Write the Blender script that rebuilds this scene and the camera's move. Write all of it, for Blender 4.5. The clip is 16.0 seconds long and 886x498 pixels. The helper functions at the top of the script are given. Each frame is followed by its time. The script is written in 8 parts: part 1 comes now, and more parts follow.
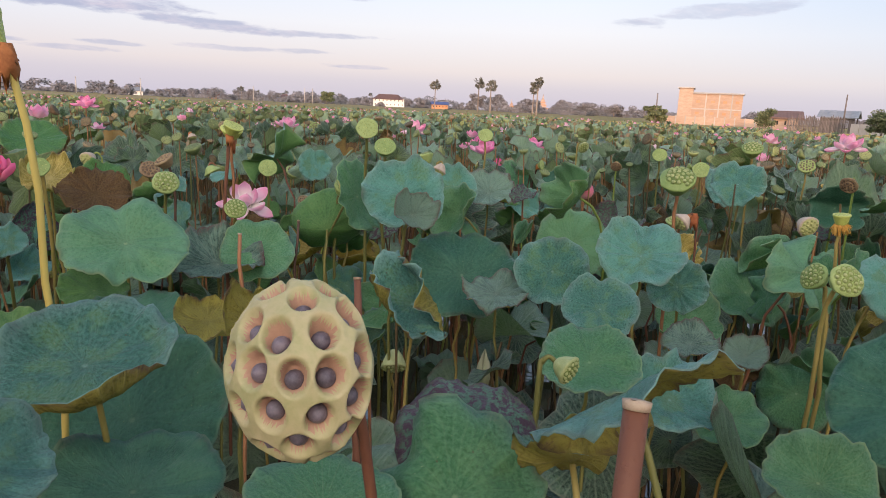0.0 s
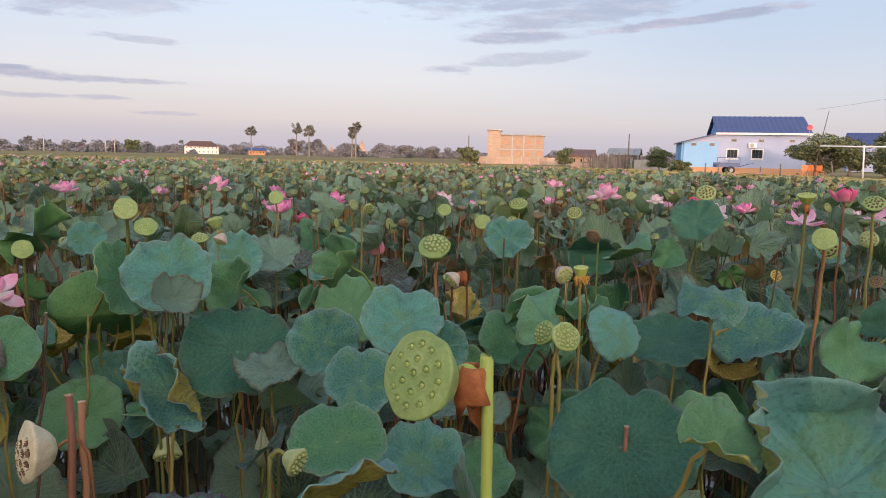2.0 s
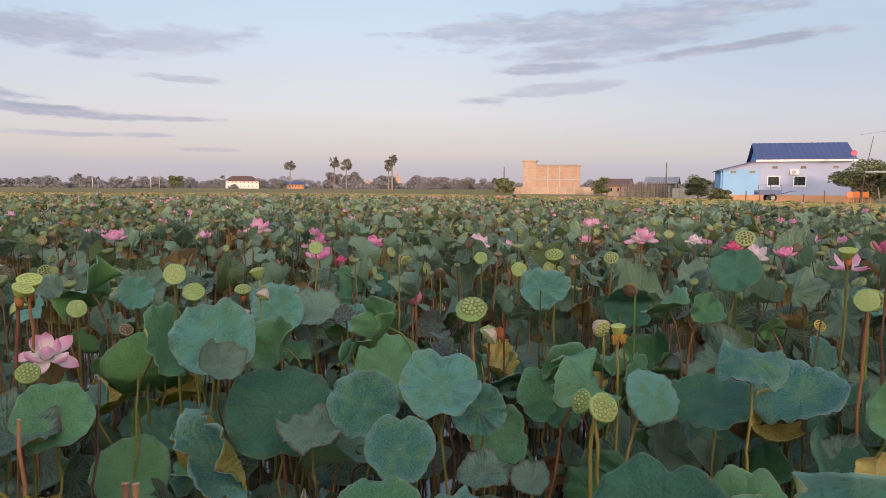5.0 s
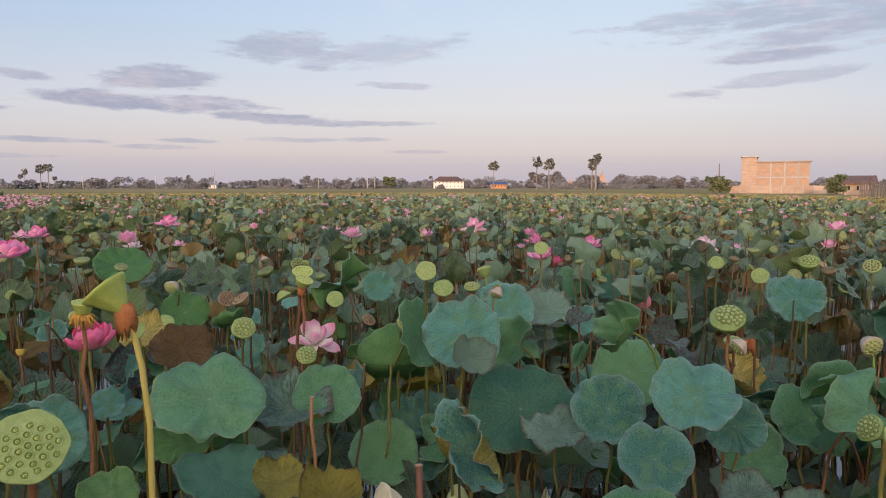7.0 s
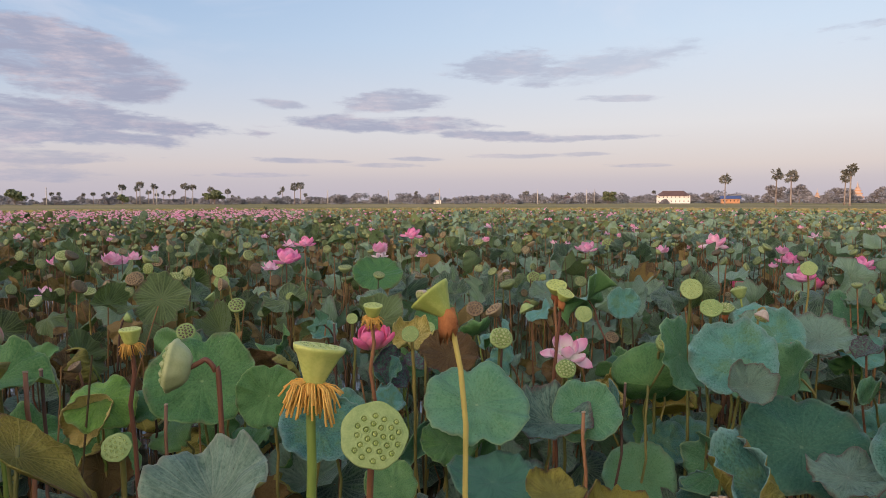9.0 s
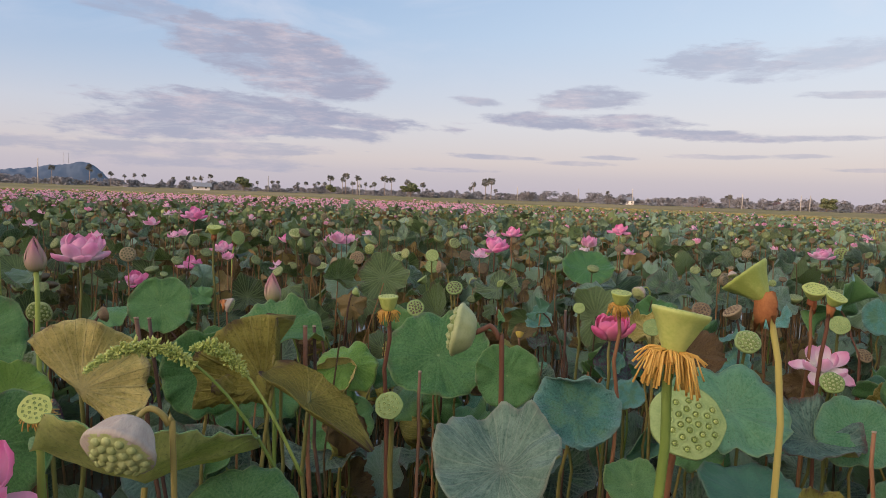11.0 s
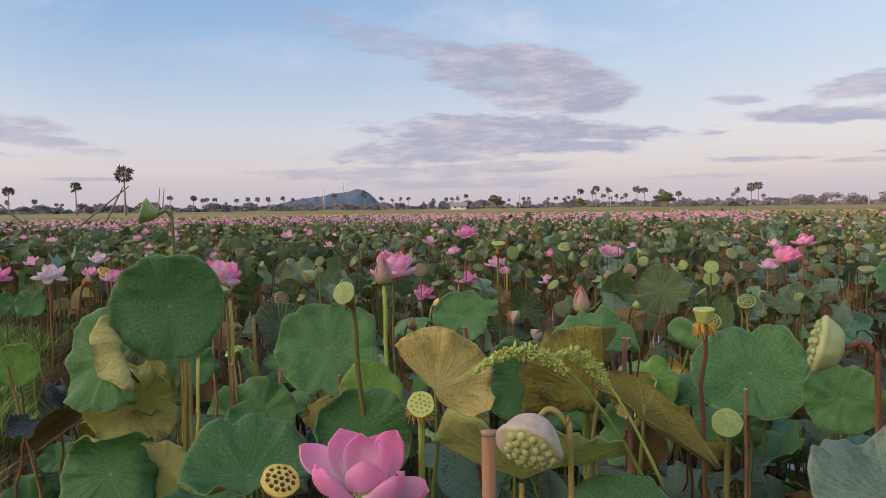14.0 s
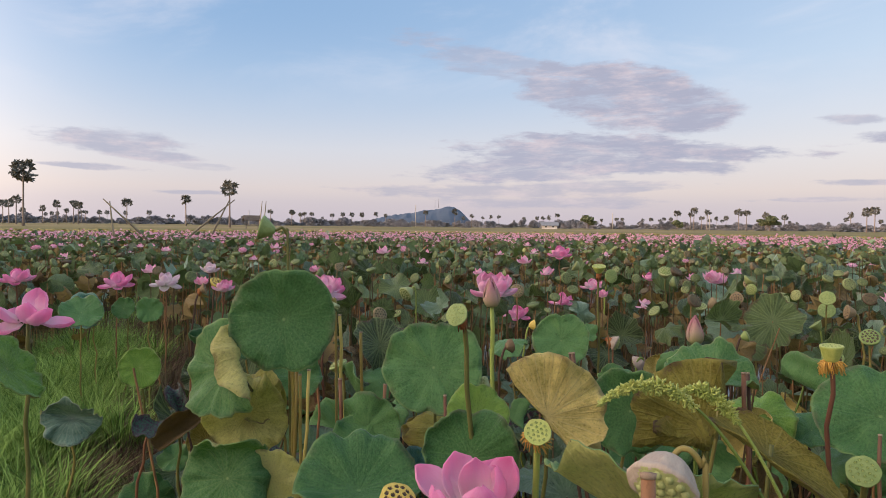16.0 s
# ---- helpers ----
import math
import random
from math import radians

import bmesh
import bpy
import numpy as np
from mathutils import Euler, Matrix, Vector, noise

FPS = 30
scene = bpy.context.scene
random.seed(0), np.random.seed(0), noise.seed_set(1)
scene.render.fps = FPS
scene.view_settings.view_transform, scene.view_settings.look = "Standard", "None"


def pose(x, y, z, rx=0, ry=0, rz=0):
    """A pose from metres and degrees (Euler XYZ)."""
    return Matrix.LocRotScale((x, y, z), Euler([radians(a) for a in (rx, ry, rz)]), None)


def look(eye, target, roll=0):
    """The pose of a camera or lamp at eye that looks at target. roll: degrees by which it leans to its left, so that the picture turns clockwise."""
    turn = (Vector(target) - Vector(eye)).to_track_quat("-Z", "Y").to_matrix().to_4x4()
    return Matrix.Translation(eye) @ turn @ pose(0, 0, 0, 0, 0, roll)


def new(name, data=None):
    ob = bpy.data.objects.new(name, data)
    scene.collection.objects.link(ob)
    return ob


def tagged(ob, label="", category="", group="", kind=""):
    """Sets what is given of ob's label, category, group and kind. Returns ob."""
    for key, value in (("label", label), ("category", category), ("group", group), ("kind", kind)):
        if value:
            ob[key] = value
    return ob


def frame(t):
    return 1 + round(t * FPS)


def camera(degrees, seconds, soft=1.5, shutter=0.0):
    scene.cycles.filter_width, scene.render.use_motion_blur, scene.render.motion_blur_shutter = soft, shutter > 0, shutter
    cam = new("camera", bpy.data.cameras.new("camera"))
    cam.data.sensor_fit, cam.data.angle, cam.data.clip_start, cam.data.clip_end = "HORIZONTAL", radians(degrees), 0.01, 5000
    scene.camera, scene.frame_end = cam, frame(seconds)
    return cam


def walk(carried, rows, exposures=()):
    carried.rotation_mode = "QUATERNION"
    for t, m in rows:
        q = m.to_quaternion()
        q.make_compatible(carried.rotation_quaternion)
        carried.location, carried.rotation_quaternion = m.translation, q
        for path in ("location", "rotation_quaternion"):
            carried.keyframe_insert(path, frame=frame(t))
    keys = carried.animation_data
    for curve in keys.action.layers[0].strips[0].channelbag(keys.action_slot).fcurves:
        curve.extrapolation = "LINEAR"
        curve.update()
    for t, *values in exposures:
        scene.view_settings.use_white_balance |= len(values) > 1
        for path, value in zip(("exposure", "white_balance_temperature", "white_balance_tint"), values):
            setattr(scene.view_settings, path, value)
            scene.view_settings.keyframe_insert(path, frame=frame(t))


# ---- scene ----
cam = camera(66.2, 16.0, soft=0.6)
PATH = [
    (0, (-0.0665, 0.0620, 1.2101), (-0.0223, 2.0197, 0.8034), 2.61),
    (0.5, (-0.0165, 0.0283, 1.2472), (0.1424, 1.9858, 0.8694), 1.89),
    (1, (0.0299, 0.0217, 1.2833), (0.3365, 1.9689, 0.9453), 1.74),
    (1.5, (0.0616, 0.0032, 1.3043), (0.5014, 1.9310, 1.0042), 1.57),
    (2, (0.1000, -0.0065, 1.3127), (0.6395, 1.9007, 1.0451), 1.17),
    (2.5, (0.1036, -0.0331, 1.3139), (0.7000, 1.8573, 1.0481), 1.17),
    (3, (0.1188, -0.0347, 1.3234), (0.7143, 1.8548, 1.0489), -0.07),
    (3.2, (0.1332, -0.0314, 1.3393), (0.7661, 1.8483, 1.0822), -0.00),
    (5.3, (0.0654, -0.0330, 1.4243), (0.4177, 1.9285, 1.2561), 0.23),
    (5.5, (0.0452, -0.0330, 1.4270), (0.3311, 1.9398, 1.2651), 0.11),
    (6, (0.0131, -0.0321, 1.4246), (0.1208, 1.9579, 1.2568), -0.51),
    (6.5, (-0.0242, -0.0280, 1.4232), (-0.0685, 1.9631, 1.2403), -0.23),
    (7, (-0.0506, -0.0279, 1.4238), (-0.1960, 1.9585, 1.2416), 0.00),
    (7.5, (-0.0931, -0.0388, 1.4197), (-0.4276, 1.9259, 1.2511), -0.23),
    (8, (-0.1245, -0.0494, 1.4259), (-0.6446, 1.8752, 1.2666), 0.08),
    (8.2, (-0.1342, -0.0507, 1.4279), (-0.7095, 1.8583, 1.2712), -0.24),
    (10.3, (-0.3063, -0.0528, 1.3876), (-1.3731, 1.6335, 1.2528), 1.74),
    (10.5, (-0.3233, -0.0632, 1.3831), (-1.4452, 1.5863, 1.2398), 1.70),
    (11, (-0.3540, -0.0909, 1.3712), (-1.5820, 1.4802, 1.2168), 2.07),
    (11.5, (-0.3805, -0.1135, 1.3685), (-1.7232, 1.3604, 1.2112), 1.73),
    (12, (-0.3983, -0.1347, 1.3692), (-1.8411, 1.2435, 1.2308), 1.46),
    (12.5, (-0.4090, -0.1528, 1.3662), (-1.9279, 1.1419, 1.2371), 0.69),
    (13, (-0.4191, -0.1693, 1.3661), (-2.0044, 1.0426, 1.2322), -0.44),
    (13.5, (-0.4276, -0.1915, 1.3668), (-2.0835, 0.9235, 1.2464), -0.49),
    (14, (-0.4293, -0.2108, 1.3676), (-2.1403, 0.8176, 1.2454), -0.67),
    (14.5, (-0.4470, -0.2319, 1.3696), (-2.2108, 0.7031, 1.2475), -0.02),
    (15, (-0.4524, -0.2442, 1.3717), (-2.2615, 0.6013, 1.2596), 0.08),
    (15.5, (-0.4487, -0.2492, 1.3768), (-2.2767, 0.5573, 1.2878), 0.56),
    (16, (-0.4476, -0.2540, 1.3783), (-2.2808, 0.5427, 1.3090), 0.64),
]
EXPOSURES = ((0.0, 0.85, 6400, 10), (1.5, 0.71, 6420, 10), (5.5, 0.53, 6540, 10), (12.5, 0.57, 6600, 10), (16.0, 0.71, 6800, 10))
SKY, SUN, GLOW = 0.12, 1.5, 4.6

walk(cam, [(t, look(eye, target, roll)) for t, eye, target, roll in PATH], EXPOSURES)

# ---- world, sun ----
SUN_TO = Vector((-0.2, -0.97, 0.11)).normalized()   # low morning sun behind the camera
world = bpy.data.worlds.new("morning_sky")
scene.world = world
world.use_nodes = True
WN = world.node_tree
WN.nodes.clear()


class Graph:
    """Short node building: every call returns an output socket."""

    def __init__(self, tree):
        self.t = tree

    def put(self, sock, v):
        if v is None:
            return
        if hasattr(v, "is_output"):
            self.t.links.new(v, sock)
        else:
            sock.default_value = v

    def math(self, op, a, b=None, c=None, clamp=False):
        n = self.t.nodes.new("ShaderNodeMath")
        n.operation, n.use_clamp = op, clamp
        for s, v in zip(n.inputs, (a, b, c)):
            self.put(s, v)
        return n.outputs[0]

    def vec(self, op, a, b=None):
        n = self.t.nodes.new("ShaderNodeVectorMath")
        n.operation = op
        self.put(n.inputs[0], a)
        self.put(n.inputs[1], b)
        return n.outputs[0]

    def sep(self, v):
        n = self.t.nodes.new("ShaderNodeSeparateXYZ")
        self.put(n.inputs[0], v)
        return n.outputs

    def com(self, x, y, z=0.0):
        n = self.t.nodes.new("ShaderNodeCombineXYZ")
        for s, v in zip(n.inputs, (x, y, z)):
            self.put(s, v)
        return n.outputs[0]

    def noise(self, v, scale, detail=4.0, rough=0.55, dist=0.0):
        n = self.t.nodes.new("ShaderNodeTexNoise")
        self.put(n.inputs["Vector"], v)
        n.inputs["Scale"].default_value = scale
        n.inputs["Detail"].default_value = detail
        n.inputs["Roughness"].default_value = rough
        n.inputs["Distortion"].default_value = dist
        return n.outputs[0]

    def ramp(self, f, *stops):
        n = self.t.nodes.new("ShaderNodeValToRGB")
        self.put(n.inputs[0], f)
        el = n.color_ramp.elements
        while len(el) < len(stops):
            el.new(0.5)
        for e, (p, c) in zip(el, stops):
            e.position = p
            e.color = (*c, 1) if len(c) == 3 else c
        return n.outputs[0]

    def smooth(self, v, lo, hi):
        n = self.t.nodes.new("ShaderNodeMapRange")
        n.interpolation_type = "SMOOTHSTEP"
        self.put(n.inputs[0], v)
        self.put(n.inputs[1], lo)
        self.put(n.inputs[2], hi)
        return n.outputs[0]

    def mix(self, f, a, b, how="MIX"):
        n = self.t.nodes.new("ShaderNodeMix")
        n.data_type, n.blend_type = "RGBA", how
        self.put(n.inputs[0], f)
        for s, v in ((n.inputs[6], a), (n.inputs[7], b)):
            self.put(s, (*v, 1) if isinstance(v, tuple) and len(v) == 3 else v)
        return n.outputs[2]


g = Graph(WN)
sky = WN.nodes.new("ShaderNodeTexSky")
sky.sky_type = "NISHITA"
sky.sun_disc = False
sky.sun_elevation = math.asin(SUN_TO.z)
sky.sun_rotation = math.atan2(SUN_TO.x, SUN_TO.y)
sky.dust_density, sky.air_density, sky.ozone_density = 2.0, 1.0, 2.0
way = WN.nodes.new("ShaderNodeTexCoord").outputs["Generated"]
dx, dy, dz = g.sep(way)
azim = g.math("ARCTAN2", dx, dy)          # radians, to the right of +y
elev = g.math("ARCSINE", dz)
# morning haze that whitens and warms the air towards the horizon
haze = g.ramp(g.math("DIVIDE", elev, 1.2, clamp=True),
              (0.0, (0.43, 0.395, 0.465)), (0.026, (0.48, 0.43, 0.475)), (0.042, (0.565, 0.49, 0.49)), (0.09, (0.61, 0.58, 0.60)), (0.19, (0.51, 0.59, 0.70)),
              (0.36, (0.36, 0.49, 0.69)), (1.0, (0.24, 0.38, 0.64)))
# the west side of the sky is clearer and bluer
clear = g.smooth(azim, 0.2, -1.5)
haze = g.mix(g.math("MULTIPLY", clear, g.smooth(elev, -0.03, 0.33)), haze, (0.195, 0.325, 0.535))
haze = g.mix(g.math("MULTIPLY", g.smooth(azim, 0.15, 0.75), g.math("MULTIPLY", g.smooth(elev, -0.03, 0.2), 0.65)), haze, (0.36, 0.435, 0.565))
air = g.mix(0.85, g.mix(1.0, sky.outputs[0], (SKY, SKY, SKY), "MULTIPLY"), haze)
# the bright warm part of the sky round the risen sun
dot = WN.nodes.new("ShaderNodeVectorMath")
dot.operation = "DOT_PRODUCT"
g.put(dot.inputs[0], way)
dot.inputs[1].default_value = tuple(SUN_TO)
glow = g.math("MULTIPLY", g.math("POWER", g.math("MAXIMUM", dot.outputs["Value"], 0.0), 4.0), GLOW)
air = g.mix(glow, air, (1.62, 1.24, 0.92), "ADD")
# clouds: streaked banks, each an ellipse of the sky with ragged edges
plane = g.com(azim, g.math("MULTIPLY", elev, 4.2))
round_plane = g.com(azim, g.math("MULTIPLY", elev, 2.0), 3.7)
rag = g.math("SUBTRACT", g.noise(plane, 6.0, 7.0, 0.62, 0.3), 0.5)
fine = g.math("SUBTRACT", g.noise(plane, 24.0, 5.0, 0.62), 0.5)
wave = g.math("ADD", g.math("MULTIPLY", rag, 2.3), g.math("MULTIPLY", fine, 1.5))
puff = g.math("ADD", g.math("MULTIPLY", g.math("SUBTRACT", g.noise(round_plane, 9.0, 6.0, 0.58, 0.2), 0.5), 1.1),
              g.math("MULTIPLY", g.math("SUBTRACT", g.noise(round_plane, 42.0, 4.0, 0.62), 0.5), 0.5))
cover = None


def cloud(az, el, half_w, half_h, tilt=0.0, thick=0.8, ragged=1.0, puffy=0.0, edge=0.62):
    """A cloud at az degrees right of +y and el degrees up, with its half sizes in degrees; ragged: streaked edges, puffy: billowed ones."""
    global cover
    a = g.math("SUBTRACT", azim, radians(az))
    e = g.math("SUBTRACT", elev, radians(el))
    e = g.math("SUBTRACT", e, g.math("MULTIPLY", a, math.tan(radians(tilt))))
    a = g.math("DIVIDE", a, radians(half_w))
    e = g.math("DIVIDE", e, radians(half_h))
    q = g.math("SQRT", g.math("ADD", g.math("MULTIPLY", a, a), g.math("MULTIPLY", e, e)))
    if ragged:
        q = g.math("ADD", q, wave if ragged == 1.0 else g.math("MULTIPLY", wave, ragged))
    if puffy:
        q = g.math("ADD", q, g.math("MULTIPLY", puff, puffy))
    m = g.math("MULTIPLY", g.smooth(q, 1.2, edge), thick)
    cover = m if cover is None else g.math("MAXIMUM", cover, m)


# the long lens-shaped bank with its billowed head, and the streaks beneath it
cloud(-51.0, 10.4, 6.2, 2.35, -7, 0.95, 0.25, 0.75, 0.88)
cloud(-54.6, 11.0, 5.8, 2.1, -5, 0.85, 0.5, 0.7, 0.8)
cloud(-47.2, 9.3, 4.0, 1.9, -4, 0.95, 0.22, 0.7, 0.88)
cloud(-61.5, 13.0, 8.0, 1.25, -14, 0.55, 0.9)
cloud(-48.5, 6.2, 9.4, 0.85, -4, 0.95, 1.0)
cloud(-56.0, 6.5, 9.0, 1.05, 0, 0.9, 1.1)
cloud(-53.5, 5.1, 10.5, 0.8, -2, 0.9, 0.9)
cloud(-60.0, 4.4, 9.0, 0.9, 1, 0.85, 1.0)
cloud(-55.5, 3.3, 8.5, 0.55, 1, 0.65, 1.0)
cloud(-63.0, 2.9, 10.0, 0.6, 0, 0.6, 1.0)
cloud(-57.0, 2.0, 9.0, 0.5, 0, 0.55, 1.0)
# west
cloud(-92.3, 6.2, 5.2, 0.80, -2, 0.75, 0.8)
cloud(-90.0, 5.2, 4.6, 0.42, -3, 0.75, 0.7)
cloud(-94.1, 4.1, 3.3, 0.29, -1, 0.7)
cloud(-86.6, 2.4, 3.3, 0.19, 0, 0.6)
cloud(-85.9, 4.5, 2.4, 0.29, -2, 0.4)
# north
cloud(-17.3, 10.9, 4.4, 1.15, 3, 0.6, 1.0, 0.7)
cloud(-14.0, 10.2, 3.0, 0.7, 8, 0.6, 0.9, 0.7)
cloud(-8.6, 11.0, 5.2, 1.05, 6, 0.42, 0.9)
cloud(-26.2, 8.3, 3.9, 0.85, 1, 0.75, 0.9, 0.7)
cloud(-28.6, 6.4, 6.2, 0.62, -1, 0.9, 0.8, 0.5)
cloud(-23.2, 6.5, 4.4, 0.50, -1, 0.85, 0.9)
cloud(-17.6, 5.5, 6.6, 0.42, -3, 0.8, 1.05)
cloud(-35.8, 7.9, 2.2, 0.40, -4, 0.65, 0.8)
cloud(-33.3, 3.4, 4.3, 0.22, -1, 0.7)
cloud(-24.1, 3.6, 2.9, 0.22, 0, 0.6)
cloud(-27.5, 3.1, 3.2, 0.2, 0, 0.55)
cloud(-11.4, 5.2, 5.7, 0.25, 0, 0.65)
cloud(-17.3, 3.8, 5.2, 0.2, 0, 0.5)
cloud(-38.0, 2.2, 4.3, 0.2, 0, 0.5)
cloud(-8.1, 8.3, 2.9, 0.3, -2, 0.5)
cloud(-6.3, 2.9, 2.4, 0.17, 0, 0.5)
cloud(-10.5, 3.9, 1.9, 0.17, 0, 0.5)
# north-east
cloud(26.0, 11.2, 8.5, 1.0, 5, 0.62, 0.8)
cloud(34.0, 10.6, 8.0, 0.42, 5, 0.75, 0.8, 0.4)
cloud(21.5, 9.7, 5.0, 0.50, 2, 0.7, 0.6)
cloud(27.0, 12.9, 14.0, 1.35, 3, 0.6, 0.9)
cloud(15.9, 7.1, 2.2, 0.42, 0, 0.6, 0.9, 0.6)
cloud(21.8, 8.0, 4.6, 0.45, 5, 0.45)
cloud(17.5, 12.7, 9.5, 0.6, 2, 0.5)
wisp = g.smooth(g.noise(g.com(g.math("MULTIPLY", azim, 1.0), g.math("MULTIPLY", elev, 2.6)), 2.6, 7.0, 0.6, 0.6), 0.47, 0.78)
wisp = g.math("MULTIPLY", wisp, g.math("MULTIPLY", g.smooth(elev, 0.10, 0.30), 0.45))
lit = g.smooth(g.noise(plane, 13.0, 6.0, 0.65), 0.42, 0.78)
body = g.mix(lit, (0.27, 0.285, 0.38), (0.47, 0.41, 0.455))
air = g.mix(wisp, air, (0.60, 0.585, 0.64))
thin = g.smooth(g.noise(g.com(azim, g.math("MULTIPLY", elev, 5.5), 1.3), 10.0, 7.0, 0.66, 0.4), 0.28, 0.52)
air = g.mix(g.math("MULTIPLY", cover, g.math("ADD", 0.36, g.math("MULTIPLY", thin, 0.64))), air, body)
bg = WN.nodes.new("ShaderNodeBackground")
g.put(bg.inputs[0], air)
bg.inputs[1].default_value = 0.95
out = WN.nodes.new("ShaderNodeOutputWorld")
WN.links.new(bg.outputs[0], out.inputs[0])

sun = new("sun", bpy.data.lights.new("sun", "SUN"))
sun.data.energy, sun.data.angle, sun.data.color = SUN, radians(1.2), (1.0, 0.60, 0.40)
sun.matrix_world = Matrix.Translation((0, 0, 60)) @ SUN_TO.to_track_quat("Z", "Y").to_matrix().to_4x4()


# ---- materials ----
def material(name, rough=0.6, spec=0.4):
    m = bpy.data.materials.new(name)
    m.use_nodes = True
    b = m.node_tree.nodes["Principled BSDF"]
    b.inputs["Roughness"].default_value = rough
    b.inputs["Specular IOR Level"].default_value = spec
    return m, Graph(m.node_tree), b


def bump(gr, b, height, strength, dist):
    n = gr.t.nodes.new("ShaderNodeBump")
    n.inputs["Strength"].default_value, n.inputs["Distance"].default_value = strength, dist
    gr.put(n.inputs["Height"], height)
    gr.t.links.new(n.outputs[0], b.inputs["Normal"])


def node_out(gr, kind, name):
    return gr.t.nodes.new(kind).outputs[name]


def lucent(m, gr, b, colour, amount):
    """Lets part of the light through a thin blade."""
    tr = gr.t.nodes.new("ShaderNodeBsdfTranslucent")
    gr.put(tr.inputs[0], colour)
    mx = gr.t.nodes.new("ShaderNodeMixShader")
    mx.inputs[0].default_value = amount
    o = gr.t.nodes["Material Output"]
    gr.t.links.new(b.outputs[0], mx.inputs[1])
    gr.t.links.new(tr.outputs[0], mx.inputs[2])
    gr.t.links.new(mx.outputs[0], o.inputs[0])


def leaf_material(name, c1, c2, vein, brown=0.35, joined=False, rough=0.45, veins=1.0, relief=1.0, spread=0.5, glim=0.16, rust=0.0, streak=0.35, fray=0.0, bold=1.0, bloom=0.05, stain=(0.16, 0.095, 0.032), patchy=0.0):
    """A lotus blade: forked radial ribs from the navel, puckered between them, mottled wax bloom, pale rim, browned margin."""
    m, gr, b = material(name, rough + 0.08, 0.25)
    c1, c2, vein = (tuple(q * w for q, w in zip(c, (0.87 if c2[1] > 1.4 * c2[0] else 0.92, 0.82, 0.80))) for c in (c1, c2, vein))
    uv = node_out(gr, "ShaderNodeTexCoord", "UV")
    x, y, _ = gr.sep(uv)
    r = gr.math("SQRT", gr.math("ADD", gr.math("MULTIPLY", x, x), gr.math("MULTIPLY", y, y)))
    phi = gr.math("ARCTAN2", y, x)
    rnd = node_out(gr, "ShaderNodeNewGeometry", "Random Per Island") if joined else node_out(gr, "ShaderNodeObjectInfo", "Random")
    shift = gr.com(gr.math("MULTIPLY", rnd, 37.0), gr.math("MULTIPLY", rnd, 11.0), 0.0)
    p = gr.vec("ADD", uv, shift)
    big = gr.noise(p, 2.4, 3.0, 0.6)
    small = gr.noise(p, 20.0, 7.0, 0.75)
    sway = gr.math("MULTIPLY", gr.math("SUBTRACT", big, 0.5), 1.3)

    def ribs(count, width, start):
        ray = gr.math("ABSOLUTE", gr.math("SINE", gr.math("ADD", gr.math("MULTIPLY", phi, count * 0.5), sway)))
        w = gr.math("MULTIPLY", gr.math("MULTIPLY", ray, r), 2.0 / count)
        line = gr.math("SUBTRACT", 1.0, gr.smooth(w, width * 0.25, width))
        return gr.math("MULTIPLY", line, gr.smooth(r, start, start + 0.15)) if start else line
    rib = gr.math("MAXIMUM", ribs(21.0, 0.016 * bold, 0.0), gr.math("MULTIPLY", ribs(42.0, 0.012 * bold, 0.45), 0.7))
    # fine radial puckers between the ribs
    ring = gr.com(gr.math("MULTIPLY", gr.math("COSINE", phi), 7.0), gr.math("MULTIPLY", gr.math("SINE", phi), 7.0), gr.math("ADD", gr.math("MULTIPLY", r, 2.6), gr.math("MULTIPLY", rnd, 50.0)))
    pucker = gr.noise(ring, 1.7, 4.0, 0.65, 0.4)
    navel = gr.math("SUBTRACT", 1.0, gr.smooth(r, 0.012, 0.05))
    blend = gr.math("ADD", gr.math("MULTIPLY", gr.math("SUBTRACT", rnd, 0.5), spread), gr.math("ADD", gr.math("MULTIPLY", big, 0.75), gr.math("MULTIPLY", gr.math("SUBTRACT", pucker, 0.25), 2 * streak)))
    col = gr.mix(gr.smooth(blend, 0.30, 0.74), c1, c2)
    if patchy:
        # yellower flesh in broad patches inside, a wide paler and bluer margin
        flesh = gr.smooth(gr.math("SUBTRACT", gr.noise(gr.vec("ADD", p, (5.2, 8.8, 0.0)), 2.2, 4.0, 0.6), gr.math("MULTIPLY", r, 0.12)), 0.40, 0.56)
        col = gr.mix(gr.math("MULTIPLY", flesh, 0.75 * patchy), col, (0.115, 0.225, 0.085))
        margin = gr.smooth(gr.math("ADD", r, gr.math("MULTIPLY", gr.math("SUBTRACT", small, 0.5), 0.7)), 0.72, 1.0)
        col = gr.mix(gr.math("MULTIPLY", margin, 0.55 * patchy), col, (0.205, 0.345, 0.315))
    grain = gr.smooth(small, 0.35, 0.72)
    col = gr.mix(gr.math("MULTIPLY", grain, 0.55), col, (c2[0] * 1.3, c2[1] * 1.25, c2[2] * 1.3))
    col = gr.mix(gr.math("MULTIPLY", gr.math("SUBTRACT", 1.0, gr.smooth(small, 0.30, 0.47)), 0.6), col, (c1[0] * 0.6, c1[1] * 0.6, c1[2] * 0.6))
    col = gr.mix(gr.math("MAXIMUM", gr.math("MULTIPLY", rib, min(0.9, 0.30 * veins)), gr.math("MULTIPLY", navel, 0.75)), col, vein)
    rim = gr.math("MULTIPLY", gr.smooth(r, 0.955, 0.99), 0.5)
    col = gr.mix(rim, col, vein)
